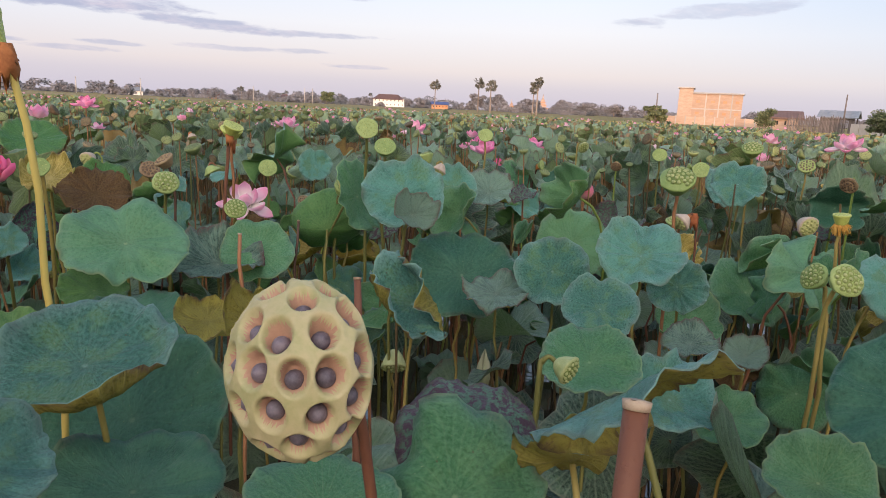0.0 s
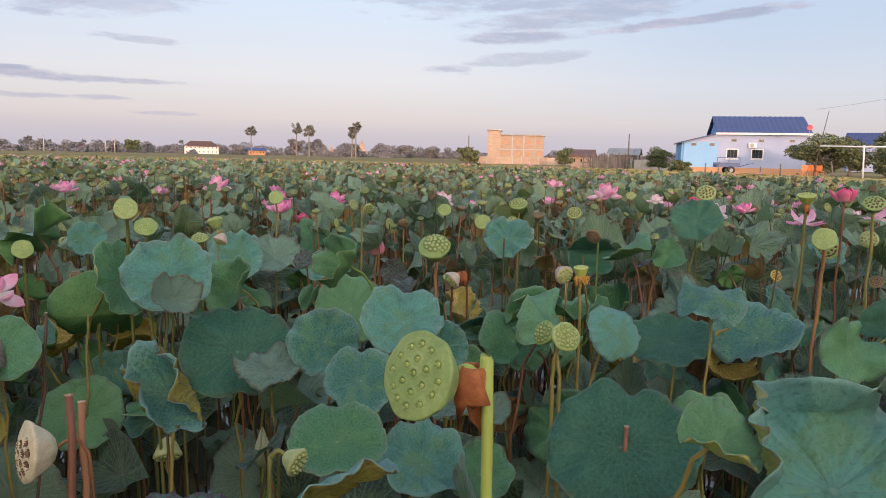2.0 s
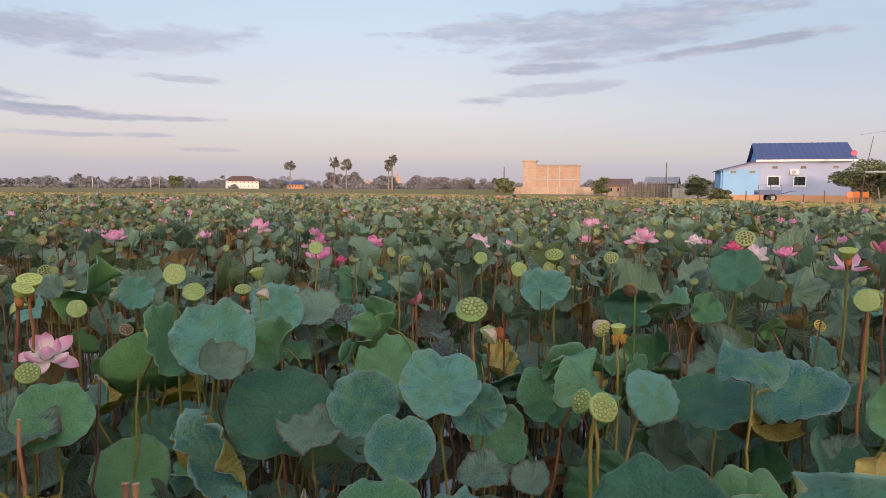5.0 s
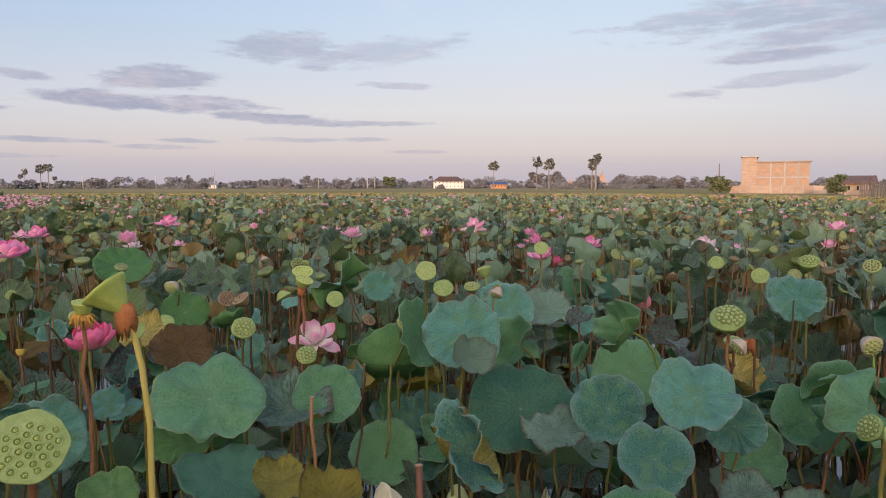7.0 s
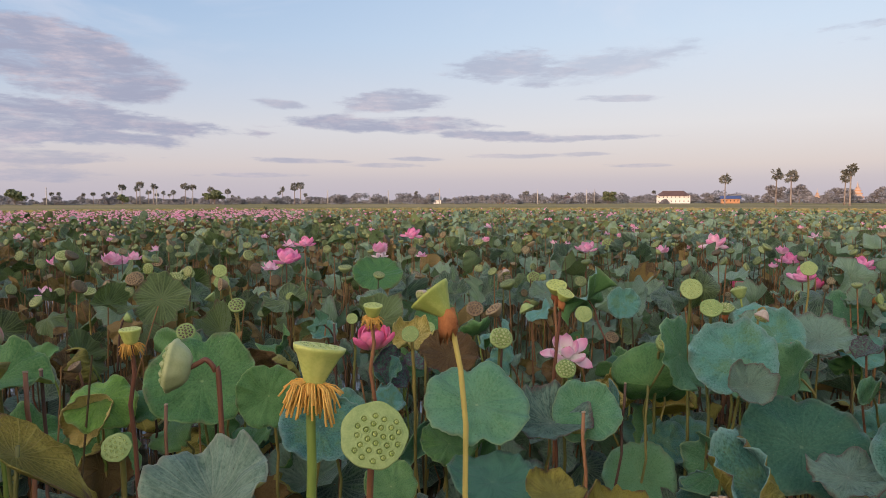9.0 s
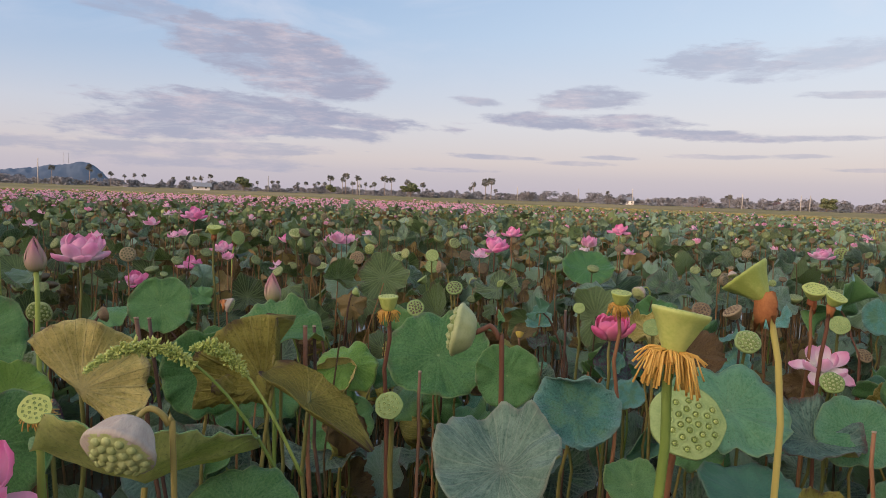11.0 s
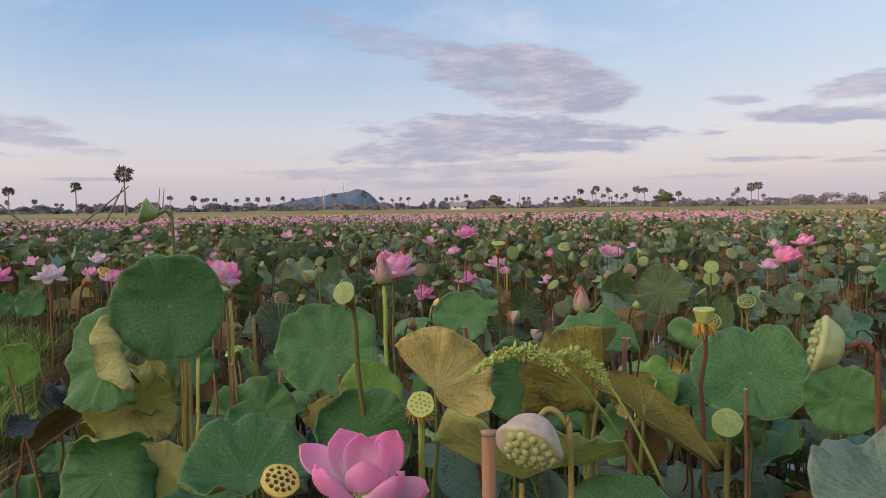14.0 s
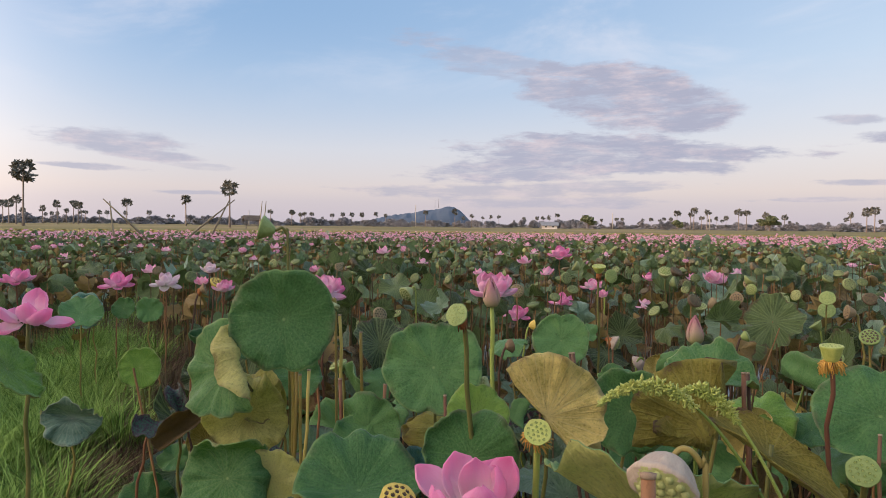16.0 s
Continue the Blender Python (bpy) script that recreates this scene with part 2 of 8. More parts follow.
    fleck = gr.smooth(gr.noise(gr.vec("ADD", p, (9.3, 1.7, 0.0)), 34.0, 2.0, 0.5), 0.70, 0.76)
    col = gr.mix(gr.math("MULTIPLY", fleck, 0.55), col, (0.34, 0.36, 0.20))
    hole = gr.smooth(gr.noise(gr.vec("ADD", p, (2.3, 6.1, 0.0)), 15.0, 3.0, 0.6), 0.70, 0.74)
    col = gr.mix(gr.math("MULTIPLY", hole, 0.7), col, (0.085, 0.055, 0.03))
    patch = gr.smooth(gr.noise(gr.vec("ADD", p, (3.1, 7.7, 0.0)), 2.4, 2.0, 0.5), 0.45, 0.62)
    patch = gr.math("MAXIMUM", patch, fray)
    edge = gr.math("MULTIPLY", gr.smooth(gr.math("ADD", r, gr.math("MULTIPLY", gr.math("SUBTRACT", small, 0.5), 0.5)), 0.86, 1.02), patch)
    col = gr.mix(gr.math("MULTIPLY", edge, brown, clamp=True), col, (0.115, 0.065, 0.055))
    if rust:
        blot = gr.smooth(gr.noise(p, 7.0, 5.0, 0.75), 0.46 if rust > 0.9 else 0.52, 0.54 if rust > 0.9 else 0.66)
        col = gr.mix(gr.math("MULTIPLY", blot, rust), col, stain)
    gr.put(b.inputs["Base Color"], col)
    gr.put(b.inputs["Roughness"], gr.math("ADD", gr.math("MULTIPLY", big, 0.25), rough - 0.12))
    h = gr.math("ADD", gr.math("MULTIPLY", pucker, 2.0 * streak), gr.math("ADD", gr.math("MULTIPLY", small, 0.55), gr.math("MULTIPLY", big, 0.6)))
    h = gr.math("ADD", h, gr.math("MULTIPLY", rib, 0.12 * veins))
    bump(gr, b, h, 0.9, 0.011 * relief)
    # the waxy bloom of the skin, seen best at a slant
    b.inputs["Sheen Weight"].default_value = bloom
    b.inputs["Sheen Roughness"].default_value = 0.45
    b.inputs["Sheen Tint"].default_value = (0.70, 0.90, 1.0, 1.0)
    lucent(m, gr, b, gr.mix(1.0, col, (1.3, 1.45, 0.55), "MULTIPLY"), glim)
    return m


LEAF = {
    "blue": leaf_material("leaf_bluegreen", (0.042, 0.158, 0.120), (0.130, 0.360, 0.305), (0.30, 0.52, 0.46), spread=0.7, patchy=1.0, veins=0.32, streak=0.20, rough=0.38, relief=1.2, bloom=0.09),
    "green": leaf_material("leaf_green", patchy=0.45, c1=(0.042, 0.158, 0.066), c2=(0.124, 0.305, 0.150), vein=(0.26, 0.42, 0.24), brown=0.4, veins=0.35, relief=0.7, streak=0.14, rough=0.40),
    "fresh": leaf_material("leaf_fresh", patchy=0.45, c1=(0.078, 0.255, 0.120), c2=(0.180, 0.405, 0.235), vein=(0.40, 0.57, 0.34), brown=0.2, veins=0.4, relief=0.8, streak=0.16, rough=0.42, glim=0.34),
    "spring": leaf_material("leaf_spring", (0.085, 0.240, 0.075), (0.200, 0.395, 0.160), (0.44, 0.58, 0.28), 0.2, veins=0.4, relief=0.8, streak=0.16, rough=0.42, glim=0.34),
    "dark": leaf_material("leaf_dark", (0.025, 0.108, 0.066), (0.070, 0.195, 0.122), (0.17, 0.30, 0.19), 0.4, veins=0.35, relief=0.7, streak=0.14, rough=0.40),
    # warm low light, as on the west side, is put into these two greens
    "warm": leaf_material("leaf_warm_lit", (0.046, 0.155, 0.042), (0.125, 0.285, 0.096), (0.28, 0.44, 0.18), 0.5, veins=0.35, relief=0.7, streak=0.14, rust=0.06, rough=0.40),
    "lime": leaf_material("leaf_lime_lit", (0.110, 0.280, 0.040), (0.250, 0.450, 0.095), (0.44, 0.56, 0.22), 0.4, veins=0.5, relief=0.8, streak=0.3, glim=0.22),
    "worn": leaf_material("leaf_worn", (0.034, 0.092, 0.070), (0.200, 0.345, 0.270), (0.36, 0.46, 0.36), 1.0, veins=0.8, relief=1.2, streak=0.5, spread=0.3, rust=0.12, fray=0.7),
    "mottled": leaf_material("leaf_mottled", (0.045, 0.125, 0.080), (0.130, 0.250, 0.170), (0.25, 0.36, 0.24), 1.0, veins=0.3, relief=1.0, streak=0.2, rust=0.95, fray=0.9, stain=(0.075, 0.032, 0.055)),
    "silver": leaf_material("leaf_silver", (0.105, 0.215, 0.155), (0.290, 0.440, 0.340), (0.52, 0.60, 0.48), 0.35, veins=0.9, relief=1.0, streak=0.35),
    "dry": leaf_material("leaf_dry", (0.37, 0.345, 0.075), (0.70, 0.65, 0.25), (0.76, 0.73, 0.36), 0.6, bloom=0.0, rough=0.7, relief=0.9, veins=1.8, glim=0.22, rust=0.2),
    "brown": leaf_material("leaf_brown", (0.115, 0.075, 0.036), (0.25, 0.185, 0.080), (0.26, 0.20, 0.09), 0.9, bloom=0.0, rough=0.75, relief=1.8, rust=0.4),
    "under": leaf_material("leaf_underside", (0.42, 0.46, 0.14), (0.66, 0.70, 0.29), (0.68, 0.70, 0.31), 0.6, rough=0.6, veins=1.4, glim=0.35, rust=0.12),
    "olive": leaf_material("leaf_olive_underside", (0.175, 0.18, 0.032), (0.40, 0.40, 0.095), (0.40, 0.40, 0.13), 0.9, bloom=0.0, rough=0.65, veins=1.8, relief=1.5, glim=0.22, rust=0.25),
}
LEAF_MASS = leaf_material("leaf_mass", patchy=0.6, c1=(0.018, 0.048, 0.030), c2=(0.205, 0.330, 0.236), vein=(0.40, 0.52, 0.40), brown=0.9, joined=True, veins=0.8, bold=1.8, bloom=0.06, rough=0.40, spread=1.15, relief=1.6, fray=0.3)
# older growth and warm western light, both put into this yellowed green
LEAF_MASS_WARM_LIT = leaf_material("leaf_mass_warm_lit", (0.015, 0.031, 0.012), (0.130, 0.200, 0.084), (0.30, 0.42, 0.20), 1.0, joined=True, veins=1.0, bold=2.0, spread=0.8, relief=1.6)
LEAF_MASS_DRY = leaf_material("leaf_mass_dry", (0.052, 0.030, 0.018), (0.300, 0.235, 0.095), (0.30, 0.25, 0.10), 0.9, joined=True, rough=0.7, spread=0.9, relief=1.8)


def stem_material(name, c1, c2, joined=False):
    m, gr, b = material(name, 0.55, 0.35)
    p = node_out(gr, "ShaderNodeTexCoord", "Object")
    rnd = node_out(gr, "ShaderNodeNewGeometry", "Random Per Island") if joined else node_out(gr, "ShaderNodeObjectInfo", "Random")
    n = gr.noise(gr.vec("MULTIPLY", p, (1.0, 1.0, 0.25)), 60.0, 3.0)
    f = gr.smooth(gr.math("ADD", gr.math("MULTIPLY", n, 0.9), gr.math("MULTIPLY", gr.math("SUBTRACT", rnd, 0.5), 1.1)), 0.25, 0.8)
    gr.put(b.inputs["Base Color"], gr.mix(f, c1, c2))
    bump(gr, b, gr.smooth(gr.noise(p, 420.0, 1.0), 0.6, 0.8), 0.35, 0.0012)
    return m


STEM = {
    "green": stem_material("stem_green", (0.14, 0.20, 0.035), (0.30, 0.36, 0.08)),
    "olive": stem_material("stem_olive", (0.13, 0.13, 0.035), (0.27, 0.21, 0.06)),
    "ochre": stem_material("stem_ochre", (0.24, 0.17, 0.04), (0.46, 0.37, 0.10)),
    "rust": stem_material("stem_rust", (0.14, 0.055, 0.03), (0.27, 0.125, 0.055)),
    "brown": stem_material("stem_brown", (0.07, 0.035, 0.022), (0.17, 0.085, 0.045)),
}
STEM_MASS = stem_material("stem_mass", (0.085, 0.060, 0.025), (0.27, 0.14, 0.055), True)


def plain(name, c1, c2, scale, rough=0.6, strength=0.3, dist=0.002, detail=4.0, joined=False, spec=0.4, stretch=(1, 1, 1)):
    """Two tones mottled by grain at two sizes, with a matching relief."""
    m, gr, b = material(name, rough, spec)
    p = gr.vec("MULTIPLY", node_out(gr, "ShaderNodeTexCoord", "Object"), stretch)
    rnd = node_out(gr, "ShaderNodeNewGeometry", "Random Per Island") if joined else node_out(gr, "ShaderNodeObjectInfo", "Random")
    n = gr.noise(p, scale, detail, 0.6)
    n2 = gr.noise(p, scale * 6.3, 3.0, 0.6)
    f = gr.math("ADD", gr.math("MULTIPLY", n, 0.65), gr.math("MULTIPLY", n2, 0.35))
    f = gr.math("ADD", f, gr.math("MULTIPLY", gr.math("SUBTRACT", rnd, 0.5), 0.5 if joined else 0.25))
    gr.put(b.inputs["Base Color"], gr.mix(gr.smooth(f, 0.25, 0.75), c1, c2))
    bump(gr, b, f, strength, dist)
    return m


POD_GREEN = plain("pod_green", (0.16, 0.235, 0.065), (0.29, 0.36, 0.125), 60, 0.55, 0.45, 0.0012)
POD_TAN = plain("pod_tan", (0.36, 0.30, 0.19), (0.56, 0.50, 0.34), 60, 0.65, 0.5, 0.0014)
POD_YELLOW = plain("pod_yellow", (0.30, 0.36, 0.075), (0.48, 0.50, 0.14), 60, 0.5, 0.35, 0.001)
POD_RIPE = plain("pod_ripe", (0.25, 0.275, 0.105), (0.40, 0.345, 0.195), 38, 0.55, 0.5, 0.0014)
POD_PALE = plain("pod_pale", (0.24, 0.29, 0.11), (0.38, 0.40, 0.19), 45, 0.6, 0.6, 0.0018)
POD_AMBER = plain("pod_amber", (0.42, 0.29, 0.05), (0.64, 0.48, 0.11), 50, 0.6, 0.4, 0.0012)
CUT = plain("dried_cut", (0.26, 0.17, 0.11), (0.42, 0.33, 0.24), 200, 0.8, 0.3, 0.0005)
POD_DRY = plain("pod_dry", (0.13, 0.085, 0.05), (0.30, 0.22, 0.12), 50, 0.75, 0.6, 0.0015)
SEED_GREEN = plain("seed_green", (0.26, 0.34, 0.08), (0.43, 0.47, 0.15), 150, 0.45, 0.2, 0.0005)
SEED_TIP = plain("seed_tip", (0.17, 0.19, 0.06), (0.28, 0.29, 0.10), 150, 0.6, 0.2, 0.0005)
SEED_DARK = plain("seed_dark", (0.075, 0.065, 0.085), (0.17, 0.14, 0.17), 120, 0.42, 0.3, 0.0005)
SEED_BROWN = plain("seed_brown", (0.04, 0.028, 0.02), (0.10, 0.07, 0.05), 120, 0.5, 0.3, 0.0005)
PIT = plain("pit_wall", (0.30, 0.16, 0.115), (0.42, 0.26, 0.175), 60, 0.7, 0.3, 0.0006)
PIT_GREEN = plain("pit_green", (0.105, 0.155, 0.035), (0.19, 0.24, 0.065), 60, 0.7, 0.3, 0.0006)
PIT_BROWN = plain("pit_brown", (0.075, 0.045, 0.024), (0.17, 0.11, 0.06), 60, 0.7, 0.3, 0.0006)
POD_LIMP = plain("pod_limp", (0.30, 0.22, 0.18), (0.46, 0.38, 0.30), 50, 0.7, 0.8, 0.004, stretch=(1, 1, 0.25))
POD_KNOB = plain("pod_knob", (0.24, 0.27, 0.09), (0.40, 0.41, 0.17), 90, 0.6, 0.5, 0.001)
STAMEN = plain("stamen", (0.62, 0.30, 0.05), (0.78, 0.48, 0.12), 60, 0.6, 0.2, 0.0005)
WITHER = plain("withered_collar", (0.22, 0.06, 0.02), (0.42, 0.16, 0.05), 50, 0.75, 0.5, 0.0015)
POD_MASS = plain("pod_mass", (0.10, 0.135, 0.045), (0.25, 0.29, 0.11), 30, 0.6, 0.3, 0.001, joined=True)
POD_MASS_DRY = plain("pod_mass_dry", (0.09, 0.06, 0.035), (0.26, 0.20, 0.11), 30, 0.7, 0.3, 0.001, joined=True)
PIT_MASS = plain("pit_mass", (0.045, 0.05, 0.022), (0.10, 0.10, 0.04), 30, 0.7, 0.2, 0.001, joined=True)


def petal_material(name, base, mid, tip, joined=False):
    m, gr, b = material(name, 0.5, 0.3)
    u, v, _ = gr.sep(node_out(gr, "ShaderNodeTexCoord", "UV"))
    rnd = node_out(gr, "ShaderNodeNewGeometry", "Random Per Island") if joined else node_out(gr, "ShaderNodeObjectInfo", "Random")
    line = gr.noise(gr.com(gr.math("MULTIPLY", u, 26.0), gr.math("MULTIPLY", v, 1.6), gr.math("MULTIPLY", rnd, 9.0)), 1.0, 3.0, 0.6)
    f = gr.math("ADD", v, gr.math("MULTIPLY", gr.math("SUBTRACT", line, 0.5), 0.35))
    f = gr.math("ADD", f, gr.math("MULTIPLY", gr.math("SUBTRACT", rnd, 0.5), 0.35))
    col = gr.ramp(f, (0.0, base), (0.45, mid), (1.0, tip))
    gr.put(b.inputs["Base Color"], col)
    bump(gr, b, line, 0.25, 0.0015)
    lucent(m, gr, b, col, 0.5)
    return m


PETAL = {
    "pink": petal_material("petal_pink", (0.92, 0.76, 0.78), (0.93, 0.60, 0.77), (0.90, 0.34, 0.60)),
    "pale": petal_material("petal_pale", (0.92, 0.90, 0.84), (0.93, 0.76, 0.82), (0.88, 0.42, 0.62)),
    "deep": petal_material("petal_deep", (0.84, 0.56, 0.56), (0.85, 0.29, 0.46), (0.80, 0.14, 0.34)),
    "white": petal_material("petal_white", (0.84, 0.82, 0.70), (0.86, 0.80, 0.80), (0.84, 0.66, 0.75)),
    "bud": petal_material("petal_bud", (0.46, 0.46, 0.20), (0.62, 0.46, 0.36), (0.66, 0.30, 0.36)),
    "leafy": petal_material("young_leaf_roll", (0.32, 0.38, 0.18), (0.46, 0.50, 0.32), (0.52, 0.54, 0.40)),
    "rose": petal_material("petal_rose", (0.78, 0.50, 0.44), (0.88, 0.36, 0.50), (0.88, 0.22, 0.44)),
}
PETAL_MASS = petal_material("petal_mass", (0.92, 0.80, 0.78), (0.91, 0.60, 0.70), (0.86, 0.32, 0.52), True)

# water: still, shallow and brown, with a faint ripple
WATER, gr, b = material("pond_water", 0.06, 0.5)
p = node_out(gr, "ShaderNodeTexCoord", "Object")
gr.put(b.inputs["Base Color"], gr.mix(gr.noise(p, 1.3, 4.0), (0.035, 0.027, 0.018), (0.075, 0.058, 0.036)))
b.inputs["IOR"].default_value = 1.8
bump(gr, b, gr.noise(p, 9.0, 2.0), 0.10, 0.01)
MUD = plain("mud", (0.06, 0.042, 0.028), (0.13, 0.095, 0.06), 3.0, 0.8, 0.6, 0.03)

# open land: paddies and stubble in long bands
LAND, gr, b = material("farm_land", 0.9, 0.15)
p = node_out(gr, "ShaderNodeTexCoord", "Object")
n1 = gr.noise(gr.vec("MULTIPLY", p, (1.0, 1.0, 1.0)), 0.012, 4.0)
n2 = gr.noise(p, 0.9, 5.0, 0.7)
col = gr.mix(gr.smooth(n1, 0.35, 0.65), (0.185, 0.165, 0.065), (0.32, 0.235, 0.125))
gr.put(b.inputs["Base Color"], gr.mix(gr.math("MULTIPLY", n2, 0.6), col, (0.15, 0.14, 0.05)))
bump(gr, b, n2, 0.8, 0.15)
RICE = plain("rice", (0.19, 0.165, 0.045), (0.40, 0.31, 0.10), 0.35, 0.75, 0.6, 0.05, joined=True)
GRASS = plain("grass_blade", (0.055, 0.125, 0.018), (0.35, 0.50, 0.12), 3.0, 0.8, 0.1, 0.001, joined=True, spec=0.12)
STRAW = plain("dry_grass", (0.060, 0.034, 0.022), (0.23, 0.155, 0.095), 3.0, 0.85, 0.2, 0.001, joined=True, spec=0.12)
BARK = plain("palm_trunk", (0.20, 0.165, 0.14), (0.32, 0.26, 0.22), 2.0, 0.85, 0.5, 0.05)
# fronds are paled and greyed in colour to stand for distance haze
FROND = plain("hazed_palm_frond", (0.115, 0.12, 0.105), (0.21, 0.205, 0.17), 0.8, 0.7, 0.2, 0.02, joined=True)
# distance haze is mixed into this foliage: bluish grey instead of green
HAZED_WOODS = plain("hazed_far_foliage", (0.185, 0.19, 0.215), (0.26, 0.255, 0.27), 0.25, 0.85, 0.4, 0.2, joined=True)
BUSH = plain("bush_foliage", (0.075, 0.100, 0.050), (0.21, 0.23, 0.11), 0.8, 0.75, 0.3, 0.05, joined=True)
# the blue of the far air is put into the hill's colour
HAZED_HILL = plain("hazed_hill_forest", (0.060, 0.092, 0.145), (0.092, 0.128, 0.18), 0.006, 0.95, 0.5, 4.0)


# ---- mesh helpers ----
def mesh_from(name, verts, faces, mats, uv=None, index=None, smooth=True):
    """A mesh from arrays; faces: lists of corner numbers or (n, 3) / (n, 4) arrays; uv: one pair for each vertex; index: a material number for each face."""
    me = bpy.data.meshes.new(name)
    groups = faces if isinstance(faces, list) and len(faces) and isinstance(faces[0], np.ndarray) and faces[0].ndim == 2 else None
    if groups is None:
        me.from_pydata([tuple(v) for v in verts], [], [tuple(f) for f in faces])
    else:
        groups = [q for q in groups if len(q)]
        loops = np.concatenate([q.ravel() for q in groups]).astype(np.int32)
        total = np.concatenate([np.full(len(q), q.shape[1]) for q in groups]).astype(np.int32)
        start = np.concatenate([[0], np.cumsum(total)[:-1]]).astype(np.int32)
        me.vertices.add(len(verts))
        me.vertices.foreach_set("co", np.asarray(verts, np.float32).ravel())
        me.loops.add(len(loops))
        me.loops.foreach_set("vertex_index", loops)
        me.polygons.add(len(total))
        me.polygons.foreach_set("loop_start", start)
        me.polygons.foreach_set("loop_total", total)
        me.update(calc_edges=True)
    if uv is not None:
        lay = me.uv_layers.new(name="UVMap")
        vi = np.empty(len(me.loops), np.int32)
        me.loops.foreach_get("vertex_index", vi)
        lay.data.foreach_set("uv", np.asarray(uv, np.float32)[vi].ravel())
    for m in mats if isinstance(mats, (list, tuple)) else [mats]:
        me.materials.append(m)
    if index is not None:
        me.polygons.foreach_set("material_index", np.asarray(index, np.int32))
    me.polygons.foreach_set("use_smooth", np.full(len(me.polygons), smooth))
    me.validate()
    me.update()
    return me


def piece(name, me, parent=None, label="", at=None):
    ob = new(name, me)
    ob.parent = parent
    if at is not None:
        ob.matrix_basis = at
    return tagged(ob, label) if label else ob


def part(name, bm, mat, parent=None, label="", smooth=False):
    me = bpy.data.meshes.new(name)
    bm.to_mesh(me)
    bm.free()
    me.materials.append(mat)
    me.polygons.foreach_set("use_smooth", np.full(len(me.polygons), smooth))
    return piece(name, me, parent, label)


def box(bm, x0, x1, y0, y1, z0, z1, bevel=0.0):
    r = bmesh.ops.create_cube(bm, size=1, matrix=Matrix.LocRotScale(((x0 + x1) / 2, (y0 + y1) / 2, (z0 + z1) / 2), None, (x1 - x0, y1 - y0, z1 - z0)))
    if bevel:
        bmesh.ops.bevel(bm, geom=list({e for v in r["verts"] for e in v.link_edges}), offset=bevel, segments=2, affect="EDGES")
    return bm


def tube(points, radii, sides=8, cap=True):
    """Vertices and faces of a tube along points."""
    pts = [Vector(q) for q in points]
    vs, fs = [], []
    n = None
    for i, q in enumerate(pts):
        d = (pts[min(i + 1, len(pts) - 1)] - pts[max(i - 1, 0)]).normalized()
        if n is None:
            n = d.orthogonal().normalized()
        n = (n - d * n.dot(d)).normalized()
        b2 = d.cross(n)
        for k in range(sides):
            a = 2 * math.pi * k / sides
            vs.append(q + radii[i] * (math.cos(a) * n + math.sin(a) * b2))
    for i in range(len(pts) - 1):
        for k in range(sides):
            k2 = (k + 1) % sides
            fs.append((i * sides + k, i * sides + k2, (i + 1) * sides + k2, (i + 1) * sides + k))
    if cap:
        fs.append(tuple(reversed(range(sides))))
        fs.append(tuple((len(pts) - 1) * sides + k for k in range(sides)))
    return vs, fs


def empty(name, x, y, z, rz=0.0):
    ob = new(name)
    ob.empty_display_size = 0.05
    ob.matrix_basis = pose(x, y, z, 0, 0, rz)
    return ob


# ---- the large structure ----
# one sheet of land to the horizon, hollowed where the pond lies
POND = 46.0


def pond_edge(a):
    """Distance from the middle at which the pond ends, by compass angle (radians left of +y)."""
    return POND + 6 * math.sin(2.3 * a + 0.4) - 30 * max(0.0, math.sin(-a - 0.25))


vs, fs = [(0, 0, -0.5)], []
rings = (0.50, 0.985, 1.0, 1.012, 1.3, 2.2, 5, 16, 70)
heights = (-0.5, -0.45, 0.05, 0.2, 0.2, 0.2, 0.2, 0.1, 0.0)
N = 96
for s, h in zip(rings, heights):
    for k in range(N):
        a = 2 * math.pi * k / N
        aa = (a + math.pi) % (2 * math.pi) - math.pi
        d = pond_edge(aa) * s
        vs.append((-math.sin(a) * d, math.cos(a) * d, h))
for k in range(N):
    fs.append((0, 1 + k, 1 + (k + 1) % N))
    for i in range(len(rings) - 1):
        o, q = 1 + i * N, 1 + (i + 1) * N
        fs.append((o + k, q + k, q + (k + 1) % N, o + (k + 1) % N))
tagged(piece("ground", mesh_from("ground", vs, fs, LAND)), "flat farm land with paddies and stubble round the pond", "ground", kind="structure")
vs, fs = [(0, 0, 0)], []
for k in range(N):
    a = 2 * math.pi * k / N
    aa = (a + math.pi) % (2 * math.pi) - math.pi
    vs.append((-math.sin(a) * pond_edge(aa), math.cos(a) * pond_edge(aa), 0.0))
    fs.append((0, 1 + k, 1 + (k + 1) % N))
tagged(piece("water", mesh_from("water", vs, fs, WATER)), "shallow brown pond water standing between the lotus stems", "water", kind="structure")

# the low earth bank on which one walks through the pond
def bank_y(x):
    return -0.62 - 0.085 * (x + 5.8) + 0.06 * math.sin(x * 0.9)


vs, fs = [], []
xs = np.arange(-30, 8.1, 0.35)
prof = ((-1.15, -0.3), (-0.62, 0.06), (-0.38, 0.14), (0.0, 0.16), (0.38, 0.13), (0.62, 0.05), (1.15, -0.3))
for x in xs:
    for o, z in prof:
        vs.append((x, bank_y(x) + o + 0.06 * noise.noise((x * 1.7, o * 3, 0)), z + 0.04 * noise.noise((x * 2.1, o * 4, 5))))
for i in range(len(xs) - 1):
    for j in range(len(prof) - 1):
        a = i * len(prof) + j
        fs.append((a, a + len(prof), a + len(prof) + 1, a + 1))
